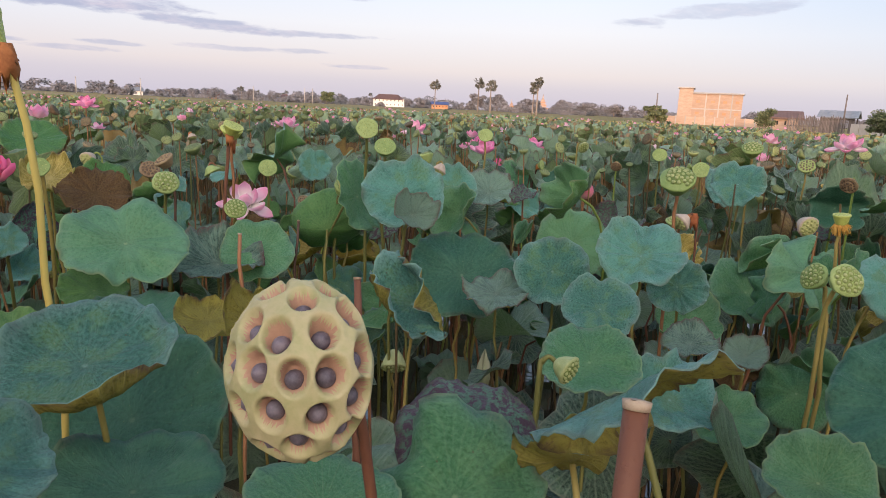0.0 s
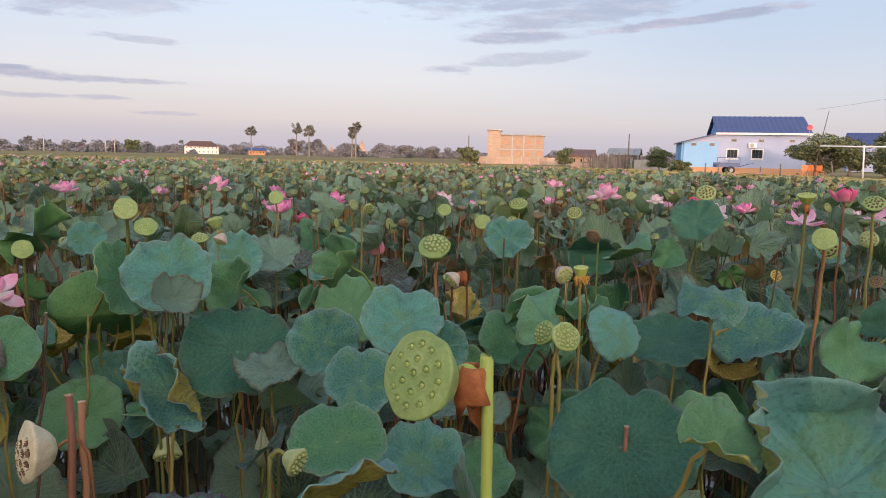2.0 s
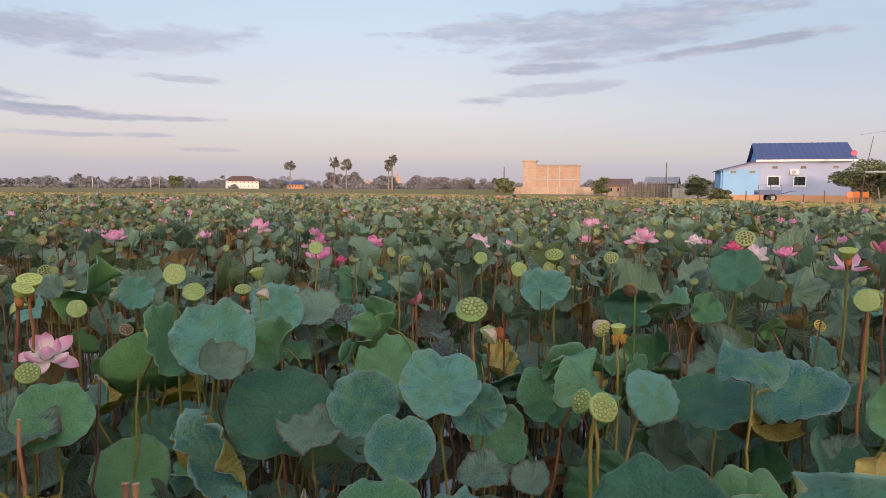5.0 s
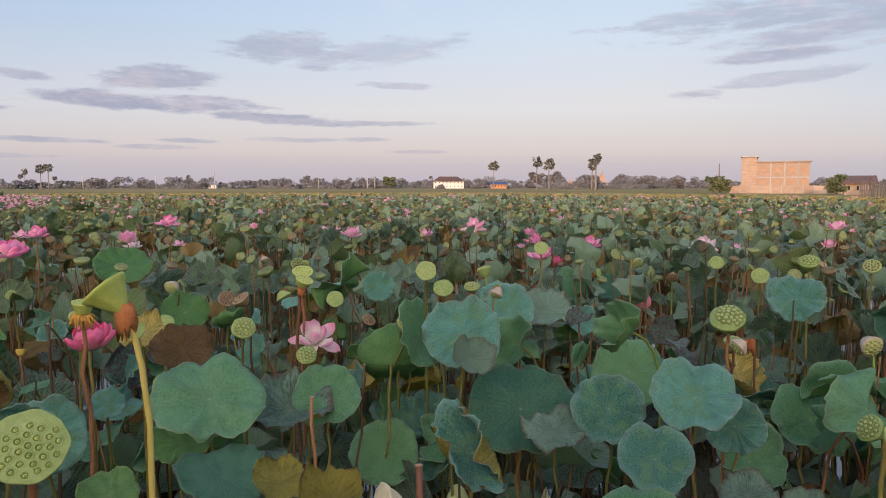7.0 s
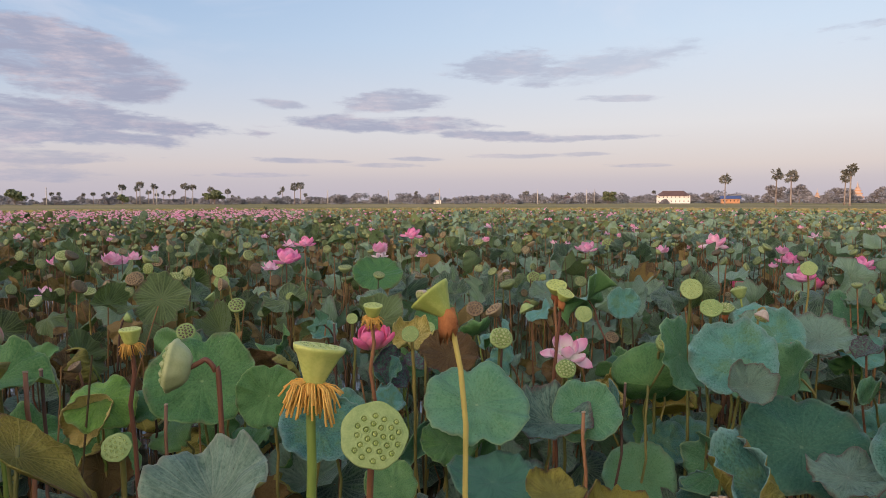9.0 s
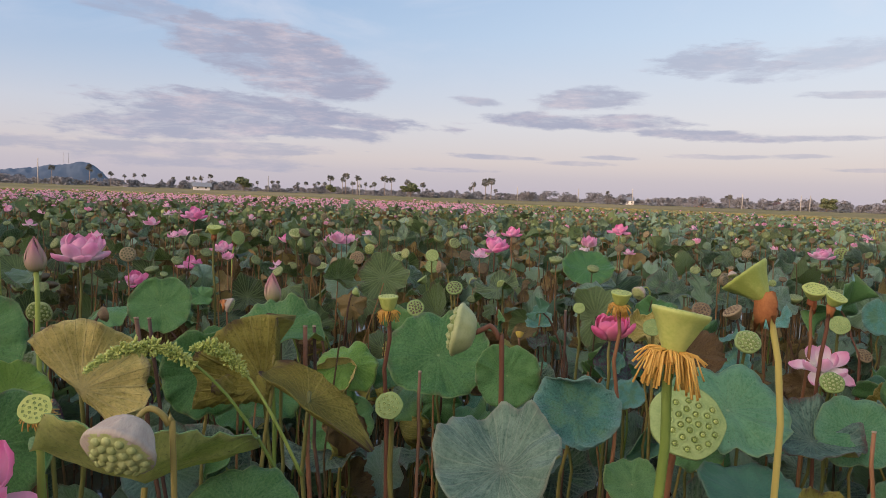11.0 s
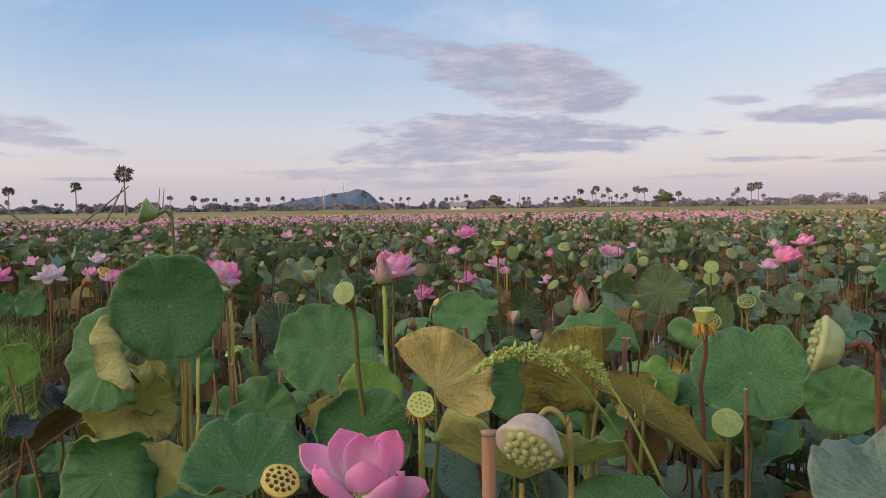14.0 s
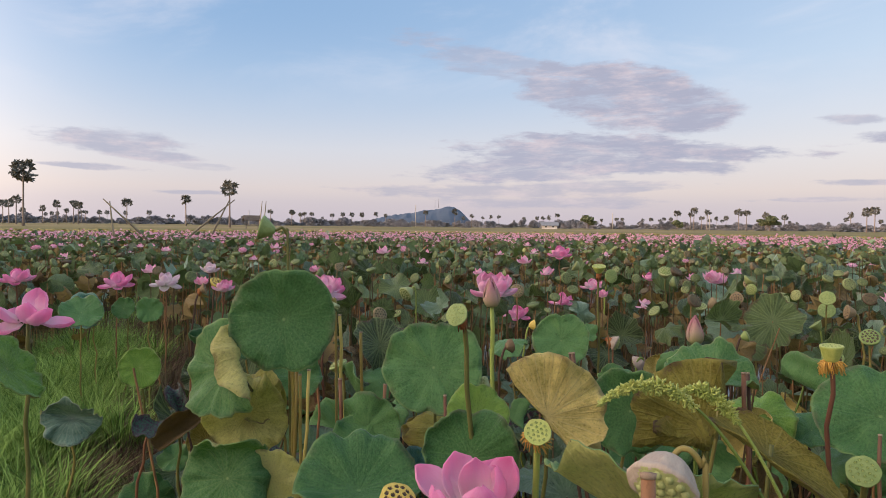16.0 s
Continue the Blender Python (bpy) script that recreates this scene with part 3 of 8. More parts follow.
tagged(piece("earth_bank", mesh_from("earth_bank", vs, fs, MUD)), "low earth bank overgrown with grass through the pond", "bank", kind="structure")


# ---- lotus plants ----
def frame_of(tilt, az):
    """Axes of a disc whose normal leans tilt degrees from upright towards compass az (degrees left of +y)."""
    t, a = radians(tilt), radians(az)
    n = Vector((-math.sin(a) * math.sin(t), math.cos(a) * math.sin(t), math.cos(t)))
    u = Vector((math.cos(a), math.sin(a), 0))
    v = n.cross(u)
    return Matrix((u, v, n)).transposed()


def stalk_mesh(top, dirn, r0, r1, mat, sag=0.35, sides=8, wob=0.015, seed=0):
    """A stalk from the local base (0, 0, 0) up to top, arriving along dirn."""
    rs = random.Random(seed)
    top, dirn = Vector(top), Vector(dirn).normalized()
    mid = top - dirn * (top.length * sag)
    mid.z = max(mid.z, top.z * 0.45)
    pts, rad = [], []
    n = 9
    for i in range(n + 1):
        s = i / n
        q = 2 * s * (1 - s) * mid + s * s * top
        w = wob * math.sin(math.pi * s)
        pts.append(q + Vector((rs.uniform(-1, 1) * w, rs.uniform(-1, 1) * w, 0)) * 0.6)
        rad.append(r0 * (1 - s) + r1 * s)
    pts.insert(0, Vector((0, 0, -0.45)))
    rad.insert(0, r0)
    v, f = tube(pts, rad, sides)
    return mesh_from("stalk", v, f, mat)


def blade_mesh(r, axes, cup, wavy, fold, seed, kind, under, rings=8, seg=44, notch=0.12, curl=0.0, tear=0.0, fold_dir=90.0, cone=0.0, crimp=0.3, flaps=()):
    """A round lotus blade, two skins thick, with its navel at the local origin. cup: bowl (+) or umbrella (-); fold: degrees by which the halves
    rise about the line fold_dir; cone: how steeply it stands up as a funnel; curl: how far the rim rolls in; wavy: rim waves;
    flaps: (direction, offset, degrees, softness) bends all that lies past a straight crease, up (+) or down (-)."""
    rs = random.Random(seed)
    ph = [rs.uniform(0, 6.28) for _ in range(6)]
    k = rs.choice((2, 3, 3, 4))
    fd = radians(fold_dir)
    vs, uv = [], []
    for i in range(rings + 1):
            for j in range(seg if i else 1):
                a = 2 * math.pi * j / seg
                s = i / rings
                ca, sa = math.cos(a), math.sin(a)
                rim = 1 + 0.028 * math.sin(3 * a + ph[0]) + 0.014 * math.sin(7 * a + ph[1]) + 0.035 * noise.noise((ca * 5, sa * 5, seed * 1.3)) + 0.022 * noise.noise((ca * 14, sa * 14, seed * 2.1))
                for c in (0.0, math.pi):
                    d = abs((a - c + math.pi) % (2 * math.pi) - math.pi)
                    rim -= notch * math.exp(-(d / 0.16) ** 2)
                if tear:
                    rim -= tear * max(0.0, noise.noise((math.cos(a) * 4 + seed, math.sin(a) * 4, seed * 0.37))) * 1.6
                q = s * rim
                x, y = q * math.cos(a), q * math.sin(a)
                z = cone * q + cup * q * q + 1.35 * wavy * q ** 2.2 * (math.sin(k * a + ph[3]) + 0.5 * math.sin((2 * k + 1) * a + ph[4]))
                z += (0.14 * noise.noise((x * 1.7 + seed, y * 1.7, seed * 0.7)) + 0.10 * noise.noise((x * 4.1, y * 4.1 + seed, seed * 0.3)) * q) * q
                # pillows between the ribs, puckers and a crimped rim
                aw = a + 0.06 * noise.noise((x * 2, y * 2, seed))
                z += (0.006 + 0.040 * crimp) * (1 - 0.6 * s) * (abs(math.sin(10.5 * aw)) ** 0.8 - 0.6) * min(1.0, s * 1.5)
                z += crimp * 0.16 * noise.noise((ca * 4.5, sa * 4.5, seed * 0.9 + q)) * s * s
                # long pleats that run out from the navel
                z += crimp * 0.30 * (0.28 - abs(noise.noise((ca * 2.3, sa * 2.3, seed * 2.9 + 0.4 * q)))) * s ** 1.4
                e = max(0.0, s - 0.7) / 0.3
                z += (0.05 + 0.12 * crimp) * e * e * noise.noise((ca * 6, sa * 6, seed * 1.7))
                z -= 0.03 * math.exp(-(q / 0.12) ** 2)
                if curl:
                    e = max(0.0, s - 0.72) / 0.28
                    z += curl * e * e * (0.6 + 0.4 * math.sin(2 * a + ph[5]))
                    sh = 1 - 0.45 * curl * e * e
                    x, y = x * sh, y * sh
                if fold:
                    across = -x * math.sin(fd) + y * math.cos(fd)
                    along = x * math.cos(fd) + y * math.sin(fd)
                    ang = radians(fold) * min(1.0, abs(across) * 2.2)
                    z2 = z * math.cos(ang) + abs(across) * math.sin(ang)
                    ac = across * math.cos(ang)
                    x, y, z = along * math.cos(fd) - ac * math.sin(fd), along * math.sin(fd) + ac * math.cos(fd), z2
                for way2, off, deg, soft in flaps:
                    cw, sw = math.cos(radians(way2)), math.sin(radians(way2))
                    c, b2 = x * cw + y * sw, -x * sw + y * cw
                    over = c - off - 0.05 * noise.noise((b2 * 3, seed, off))
                    if over > 0:
                        full, sign = abs(radians(deg)), math.copysign(1.0, deg)
                        th = min(over / soft, full)
                        past = max(0.0, over - soft * full)
                        c2 = c - over + soft * math.sin(th) + past * math.cos(full) - sign * z * math.sin(th)
                        z = sign * (soft * (1 - math.cos(th)) + past * math.sin(full)) + z * math.cos(th)
                        x, y = c2 * cw - b2 * sw, c2 * sw + b2 * cw
                vs.append((axes @ (Vector((x, y, z)) * r))[:])
                uv.append((s * ca, s * sa))
    top = np.array(vs)
    grid = np.concatenate([np.repeat(top[None, 0:1], seg, 1), top[1:].reshape(rings, seg, 3)])
    across_d = np.concatenate([grid[1:2] - grid[0:1], grid[2:] - grid[:-2], grid[-1:] - grid[-2:-1]])
    around_d = np.roll(grid, -1, 1) - np.roll(grid, 1, 1)
    nor = np.cross(across_d, around_d)
    nor[0] = nor[1].mean(0)
    nor /= np.linalg.norm(nor, axis=2, keepdims=True) + 1e-12
    nor = nor + np.roll(nor, 1, 1) + np.roll(nor, -1, 1)
    nor /= np.linalg.norm(nor, axis=2, keepdims=True) + 1e-12
    low = grid - nor * 0.0018
    vs = np.concatenate([top, low[0, :1], low[1:].reshape(-1, 3)])
    uv = uv + uv
    fs, idx = [], []
    per = 1 + rings * seg
    for skin in (0, 1):
        o = skin * per
        for i in range(rings):
            for j in range(seg):
                j2 = (j + 1) % seg
                if i == 0:
                    f = (o, o + 1 + j, o + 1 + j2)
                else:
                    p0, p1 = o + 1 + (i - 1) * seg, o + 1 + i * seg
                    f = (p0 + j, p1 + j, p1 + j2, p0 + j2)
                fs.append(f if skin == 0 else (f[0],) + tuple(reversed(f[1:])))
                idx.append(skin)
    for j in range(seg):
        j2 = (j + 1) % seg
        p0, p1 = 1 + (rings - 1) * seg, per + 1 + (rings - 1) * seg
        fs.append((p0 + j, p1 + j, p1 + j2, p0 + j2))
        idx.append(0)
    return mesh_from("blade", vs, fs, [LEAF[kind], LEAF[under]], uv, idx)


SEED_COUNT = [0]
CRIMP = {"blue": 0.45, "green": 0.25, "fresh": 0.25, "spring": 0.25, "dark": 0.2, "warm": 0.35, "lime": 0.35, "worn": 0.65, "silver": 0.6, "mottled": 0.4, "dry": 0.7, "brown": 1.2, "under": 0.4, "olive": 0.6}
LEAF_WORDS = {
    "blue": "round blue-green lotus leaf with radial ribs on a stalk",
    "green": "broad dark green lotus leaf on a rough stalk",
    "fresh": "fresh light green lotus leaf with a pale navel",
    "spring": "fresh yellowish-green lotus leaf with a pale navel",
    "warm": "broad lotus leaf on a rough stalk, its green yellowed as in warm light",
    "lime": "light yellowish-green lotus leaf with warm light put into its colour",
    "dark": "deep green shaded lotus leaf among the stems",
    "worn": "ageing grey-green lotus leaf with a shrivelled brown rim",
    "mottled": "ageing lotus leaf mottled with purple-brown stains",
    "silver": "pale grey-green crinkled lotus leaf with raised ribs",
    "dry": "withered yellow-brown lotus leaf, curled and ribbed",
    "brown": "dead brown lotus leaf hanging crumpled on its stalk",
    "under": "lotus leaf turned over to its pale underside",
    "olive": "folded lotus leaf showing its olive underside",
}


def leaf(x, y, z, r, tilt=45, az=180, kind="blue", cup=0.12, wavy=0.06, fold=0, under="under", spin=90.0, fold_dir=90.0,
         lean=(0.0, 0.0), stem="olive", curl=0.0, tear=0.0, notch=0.12, rings=10, seg=84, cone=0.0, crimp=None, flaps=(), label=""):
    """One lotus leaf with its navel at (x, y, z); it leans tilt degrees from level towards compass az."""
    SEED_COUNT[0] += 1
    sd = SEED_COUNT[0]
    rs = random.Random(sd)
    axes = frame_of(tilt, az)
    n = axes @ Vector((0, 0, 1))
    bx, by = x - n.x * 0.10 + lean[0] + rs.uniform(-0.05, 0.05), y - n.y * 0.10 + lean[1] + rs.uniform(-0.05, 0.05)
    root = empty("lotus_leaf", bx, by, 0)
    turn = axes @ Matrix.Rotation(radians(spin), 3, "Z")
    me = blade_mesh(r, turn, cup, wavy, fold, sd, kind, under, rings, seg, notch, curl, tear, fold_dir, cone, CRIMP[kind] if crimp is None else crimp, flaps)
    top = Vector((x - bx, y - by, z))
    piece("blade", me, root, at=Matrix.Translation(top))
    down = n if n.z > 0.25 else Vector((n.x * 0.3, n.y * 0.3, 0.6)).normalized()
    piece("stalk", stalk_mesh(top - n * 0.010, down, 0.0052, 0.0038, STEM[stem], 0.25, 8, 0.02, sd), root, "rough brownish stalk")
    tagged(root, label or LEAF_WORDS[kind], "lotus leaf", "lotus leaves", "thing")
    return root


def seed_places(count):
    """Places of the seeds on a unit disc: one in the middle, then rings."""
    rings_of = [(1, 0.0), (6, 0.40), (12, 0.76)] if count <= 19 else [(1, 0.0), (7, 0.41), (13, 0.83)] if count == 21 else [(1, 0.0), (6, 0.30), (11, 0.58), (15, 0.84)]
    got = []
    for m, q in rings_of:
        for i in range(m):
            a = 2 * math.pi * (i + 0.3 * m) / m
            got.append((q * math.cos(a), q * math.sin(a)))
    return got[:count]


def pod_shape(r, deep, dome, neck, holes, hole_r, pit, mats, seg=36, rings=14, belly=0.5, flute=0.02, seed=0):
    """A lotus receptacle with its face up and centre of the face at the origin: a top cap with pits, a rolled rim and a tapering side."""
    rs = random.Random(seed)
    ph = rs.uniform(0, 6)
    vs, fs, idx = [], [], []

    def face_z(q):
        return dome * r * (1 - q * q) if dome > 0 else dome * r * (1 - q ** 4)

    for i in range(rings + 1):
        for j in range(seg if i else 1):
            a = 2 * math.pi * j / seg
            q = i / rings
            rim = 1 + 0.02 * math.sin(5 * a + ph) + 0.012 * math.sin(9 * a)
            x, y = q * rim * math.cos(a), q * rim * math.sin(a)
            z = face_z(q)
            for hx, hy in holes:
                d = math.hypot(x - hx, y - hy)
                if d < hole_r * 1.45:
                    lip = math.exp(-((d - hole_r * 1.1) / (hole_r * 0.28)) ** 2) * 0.018 * r * (1.6 if pit else 0.8)
                    s = max(0.0, 1 - (d / hole_r) ** 4)
                    z += lip - pit * r * s
                    break
            vs.append((x * r, y * r, z))
    for i in range(rings):
        for j in range(seg):
            j2 = (j + 1) % seg
            if i == 0:
                f = (0, 1 + j, 1 + j2)
            else:
                p0, p1 = 1 + (i - 1) * seg, 1 + i * seg
                f = (p0 + j, p1 + j, p1 + j2, p0 + j2)
            fs.append(f)
            cx = sum(vs[q2][0] for q2 in f) / len(f) / r
            cy = sum(vs[q2][1] for q2 in f) / len(f) / r
            idx.append(1 if pit and any(math.hypot(cx - hx, cy - hy) < hole_r * 0.98 for hx, hy in holes) else 0)
    side = 12
    prev = 1 + (rings - 1) * seg
    for i in range(1, side + 1):
        s = i / side
        w = (1 - s) ** belly * (1 - neck) + neck
        w = w * (1 + 0.05 * math.sin(math.pi * min(1.0, s * 4))) if s < 0.25 else w
        z = -deep * r * s
        o = len(vs)
        for j in range(seg):
            a = 2 * math.pi * j / seg
            ww = w * (1 + flute * math.sin(9 * a + ph) * math.sin(math.pi * s))
            rim = 1 + (0.02 * math.sin(5 * a + ph) + 0.012 * math.sin(9 * a)) * (1 - s)
            vs.append((ww * rim * r * math.cos(a), ww * rim * r * math.sin(a), z))
        for j in range(seg):
            j2 = (j + 1) % seg
            fs.append((prev + j, o + j, o + j2, prev + j2))
            idx.append(0)
        prev = o
    fs.append(tuple(reversed([prev + j for j in range(seg)])))
    idx.append(0)
    return mesh_from("receptacle", vs, fs, mats, None, idx)


def ball(r, squash, mat, seg=10, rings=6, tip=0.0):
    vs, fs = [(0, 0, r * squash * (1 + tip))], []
    for i in range(1, rings):
        t = math.pi * i / rings
        for j in range(seg):
            a = 2 * math.pi * j / seg
            vs.append((r * math.sin(t) * math.cos(a), r * math.sin(t) * math.sin(a), r * squash * math.cos(t)))
    vs.append((0, 0, -r * squash))
    for j in range(seg):
        j2 = (j + 1) % seg
        fs.append((0, 1 + j, 1 + j2))
        for i in range(rings - 2):
            p0, p1 = 1 + i * seg, 1 + (i + 1) * seg
            fs.append((p0 + j, p1 + j, p1 + j2, p0 + j2))
        fs.append((len(vs) - 1, 1 + (rings - 2) * seg + j2, 1 + (rings - 2) * seg + j))
    return mesh_from("seed", vs, fs, mat, None, [1 if 0 in f else 0 for f in fs])


def ripe_shape(r, mats, seed=0, seg=210, rings=150):
    """A swollen ripe receptacle: a round head with open pits all over it and a short tapering neck. Gives the mesh and the seeds' places."""
    rs = random.Random(seed)
    pits = []
    for polar, count in ((0.0, 1), (30.0, 6), (59.0, 11), (86.0, 14)):
        for i in range(count):
            t, a = radians(polar + rs.uniform(-2.5, 2.5)), 2 * math.pi * (i + 0.35 * count) / count + rs.uniform(-0.05, 0.05)
            pits.append((Vector((math.sin(t) * math.cos(a), math.sin(t) * math.sin(a), math.cos(t))), radians(rs.uniform(9.6, 11.2))))
    vs, fs, idx, deep_at = [], [], [], []
    for i in range(rings + 1):
        s = i / rings
        t = radians(178.0 * s ** 1.25)
        for j in range(seg if i else 1):
            a = 2 * math.pi * j / seg
            d = Vector((math.sin(t) * math.cos(a), math.sin(t) * math.sin(a), math.cos(t)))
            rad = r * (1 + 0.03 * noise.noise(d * 2.3 + Vector((seed, 0, 0))) + 0.012 * noise.noise(d * 9))
            pit = 0.0
            for c, w in pits:
                if d.dot(c) > 0.955:
                    ang = math.acos(min(1.0, d.dot(c)))
                    pit = max(pit, 1 - 1 / (1 + math.exp(-(ang - w) / (w * 0.075))))
                    rad += 0.012 * r * math.exp(-((ang - w * 1.2) / (w * 0.2)) ** 2)
            rad -= 0.27 * r * pit
            q = d * rad
            if q.z < -0.05 * r:     # the underside draws in to the neck
                low = min(1.0, (-0.05 * r - q.z) / (0.95 * r))
                q = Vector((q.x * (1 - 0.35 * low), q.y * (1 - 0.35 * low), q.z * 0.85))
            vs.append((q.x, q.y, q.z * (0.66 if q.z > 0 else 0.9)))
            deep_at.append(pit)
    for i in range(rings):
        for j in range(seg):
            j2 = (j + 1) % seg
            if i == 0:
                f = (0, 1 + j, 1 + j2)
            else:
                p0, p1 = 1 + (i - 1) * seg, 1 + i * seg
                f = (p0 + j, p1 + j, p1 + j2, p0 + j2)
            fs.append(f)
            idx.append(1 if sum(deep_at[k] for k in f) / len(f) > 0.35 else 0)
    return mesh_from("receptacle", vs, fs, mats, None, idx), pits


def ripe_pod(x, y, z, r, tilt, az, stem="rust", thin=0.0042):
    """A large ripe pod whose head has its centre at (x, y, z), turned tilt degrees from upright towards compass az."""
    SEED_COUNT[0] += 1
    sd = SEED_COUNT[0]
    rs = random.Random(sd)
    axes = frame_of(tilt, az)
    n = axes @ Vector((0, 0, 1))
    back = Vector((x, y, z)) - n * (0.82 * r)
    bx, by = back.x - n.x * 0.05, back.y - n.y * 0.05
    root = empty("lotus_seed_pod", bx, by, 0)
    me, pits = ripe_shape(r, [POD_RIPE, PIT], sd)
    head = piece("receptacle", me, root, at=Matrix.Translation((x - bx, y - by, z)) @ axes.to_4x4())
    kernel = ball(0.108 * r, 1.0, [SEED_DARK, SEED_DARK], 12, 9, 0.12)
    for c, w in pits:
        one = piece("seed", kernel, head)
        one.matrix_basis = Matrix.Translation(Vector((c.x, c.y, c.z * 0.66)) * 0.79 * r + axes.inverted() @ Vector((0, 0, -0.035 * r)) + Vector((rs.uniform(-1, 1), rs.uniform(-1, 1), rs.uniform(-1, 1))) * 0.012 * r) @ c.to_track_quat("Z", "Y").to_matrix().to_4x4()
    joint = Vector((back.x - bx, back.y - by, back.z))
    piece("stalk", stalk_mesh(joint + n * 0.01, Vector((n.x, n.y, 0.35)).normalized(), thin * 1.12, thin, STEM[stem], 0.06, 10, 0.012, sd), root, "slender rough stalk")
    tagged(root, "large ripe yellow lotus pod with dark seeds in open pits", "lotus pod", "lotus pods", "thing")
    return root


def shrivelled_leaf(foot, bend, tip, wide, kind="dry", curl=200.0, twist=60.0, label=""):
    """A dead lotus leaf rolled into a ragged trough along a bent line, on its stalk."""
    SEED_COUNT[0] += 1
    sd = SEED_COUNT[0]
    p0, p1, p2 = Vector(foot), Vector(bend), Vector(tip)
    bx, by = p1.x, p1.y
    root = empty("lotus_leaf", bx, by, 0)
    base = Vector((bx, by, 0))
    ctrl = p1 * 2 - (p0 + p2) * 0.5
    nu, nv = 23, 34
    vs, uv, fs = [], [], []
    side = None
    for i in range(nv):
        q = i / (nv - 1)
        c = (1 - q) ** 2 * p0 + 2 * q * (1 - q) * ctrl + q * q * p2 - base
        d = (2 * (1 - q) * (ctrl - p0) + 2 * q * (p2 - ctrl)).normalized()
        side = d.cross(Vector((0, 0, 1))).normalized() if side is None else (side - d * side.dot(d)).normalized()
        up = side.cross(d)
        w = wide * (math.sin(math.pi * (0.07 + 0.9 * q)) ** 0.7) * (1 + 0.22 * noise.noise((q * 5, sd, 0)))
        span = radians(curl) * (0.75 + 0.3 * noise.noise((q * 3, sd, 7)))
        roll = radians(twist) * (q - 0.5) + 0.25 * noise.noise((q * 4, 3, sd))
        for j in range(nu):
            u = j / (nu - 1) * 2 - 1
            a = u * span * 0.5
            rr = 2 * w / span * (1 + 0.16 * noise.noise((q * 6, u * 2.2, sd)) + 0.05 * noise.noise((q * 17, u * 7, sd)))
            px, pz = rr * math.sin(a), rr * (1 - math.cos(a)) - w * 0.3
            e = d * (0.12 * wide * noise.noise((u * 3, sd, 5)) * abs(u))
            vs.append(c + side * (px * math.cos(roll) - pz * math.sin(roll)) + up * (px * math.sin(roll) + pz * math.cos(roll)) + e)
            uv.append(((q * 2 - 1) * 0.95, u * 0.75))
    for i in range(nv - 1):
        for j in range(nu - 1):
            a = i * nu + j
            fs.append((a, a + 1, a + nu + 1, a + nu))
    ob = piece("blade", mesh_from("blade", vs, fs, LEAF[kind], uv), root)
    ob.modifiers.new("thick", "SOLIDIFY").thickness = 0.0014
    top = p1 - base
    piece("stalk", stalk_mesh(top, Vector((0.1, 0.05, 1)), 0.0050, 0.0036, STEM["olive"], 0.25, 8, 0.02, sd), root, "rough brownish stalk")
    tagged(root, label or "withered yellow-brown lotus leaf rolled up and drooping", "lotus leaf", "lotus leaves", "thing")
    return root


POD_LOOK = {   # receptacle, pit, seed, seed size, pit depth, dome, words
    "green": (POD_GREEN, PIT_GREEN, SEED_GREEN, 0.060, 0.03, 0.08, "green lotus seed pod with its seeds just showing"),
    "yellow": (POD_YELLOW, PIT_GREEN, SEED_GREEN, 0.065, 0.03, -0.02, "young yellow funnel-shaped lotus pod"),
    "knobby": (POD_GREEN, PIT_GREEN, POD_PALE, 0.125, 0.03, 0.32, "pale green lotus pod with swollen seeds"),
    "pale": (POD_PALE, PIT_GREEN, POD_PALE, 0.135, 0.03, 0.26, "pale green ribbed lotus pod nodding on its stalk"),
    "limp": (POD_LIMP, POD_KNOB, POD_KNOB, 0.15, 0.001, 0.30, "limp greyish-pink lotus pod with wrinkled sides, nodding"),
    "holed": (POD_GREEN, PIT_BROWN, SEED_BROWN, 0.10, 0.16, 0.22, "ripening lotus pod with dark seeds in open holes"),
    "amber": (POD_AMBER, PIT_BROWN, SEED_BROWN, 0.10, 0.14, 0.16, "yellow-brown lotus pod with brown seeds in open holes"),
    "tan": (POD_TAN, PIT_BROWN, SEED_BROWN, 0.12, 0.18, 0.20, "bleached tan lotus pod with brown holes, bent over"),
    "dry": (POD_DRY, PIT_BROWN, SEED_BROWN, 0.10, 0.18, 0.22, "dry brown lotus pod with open holes"),
}


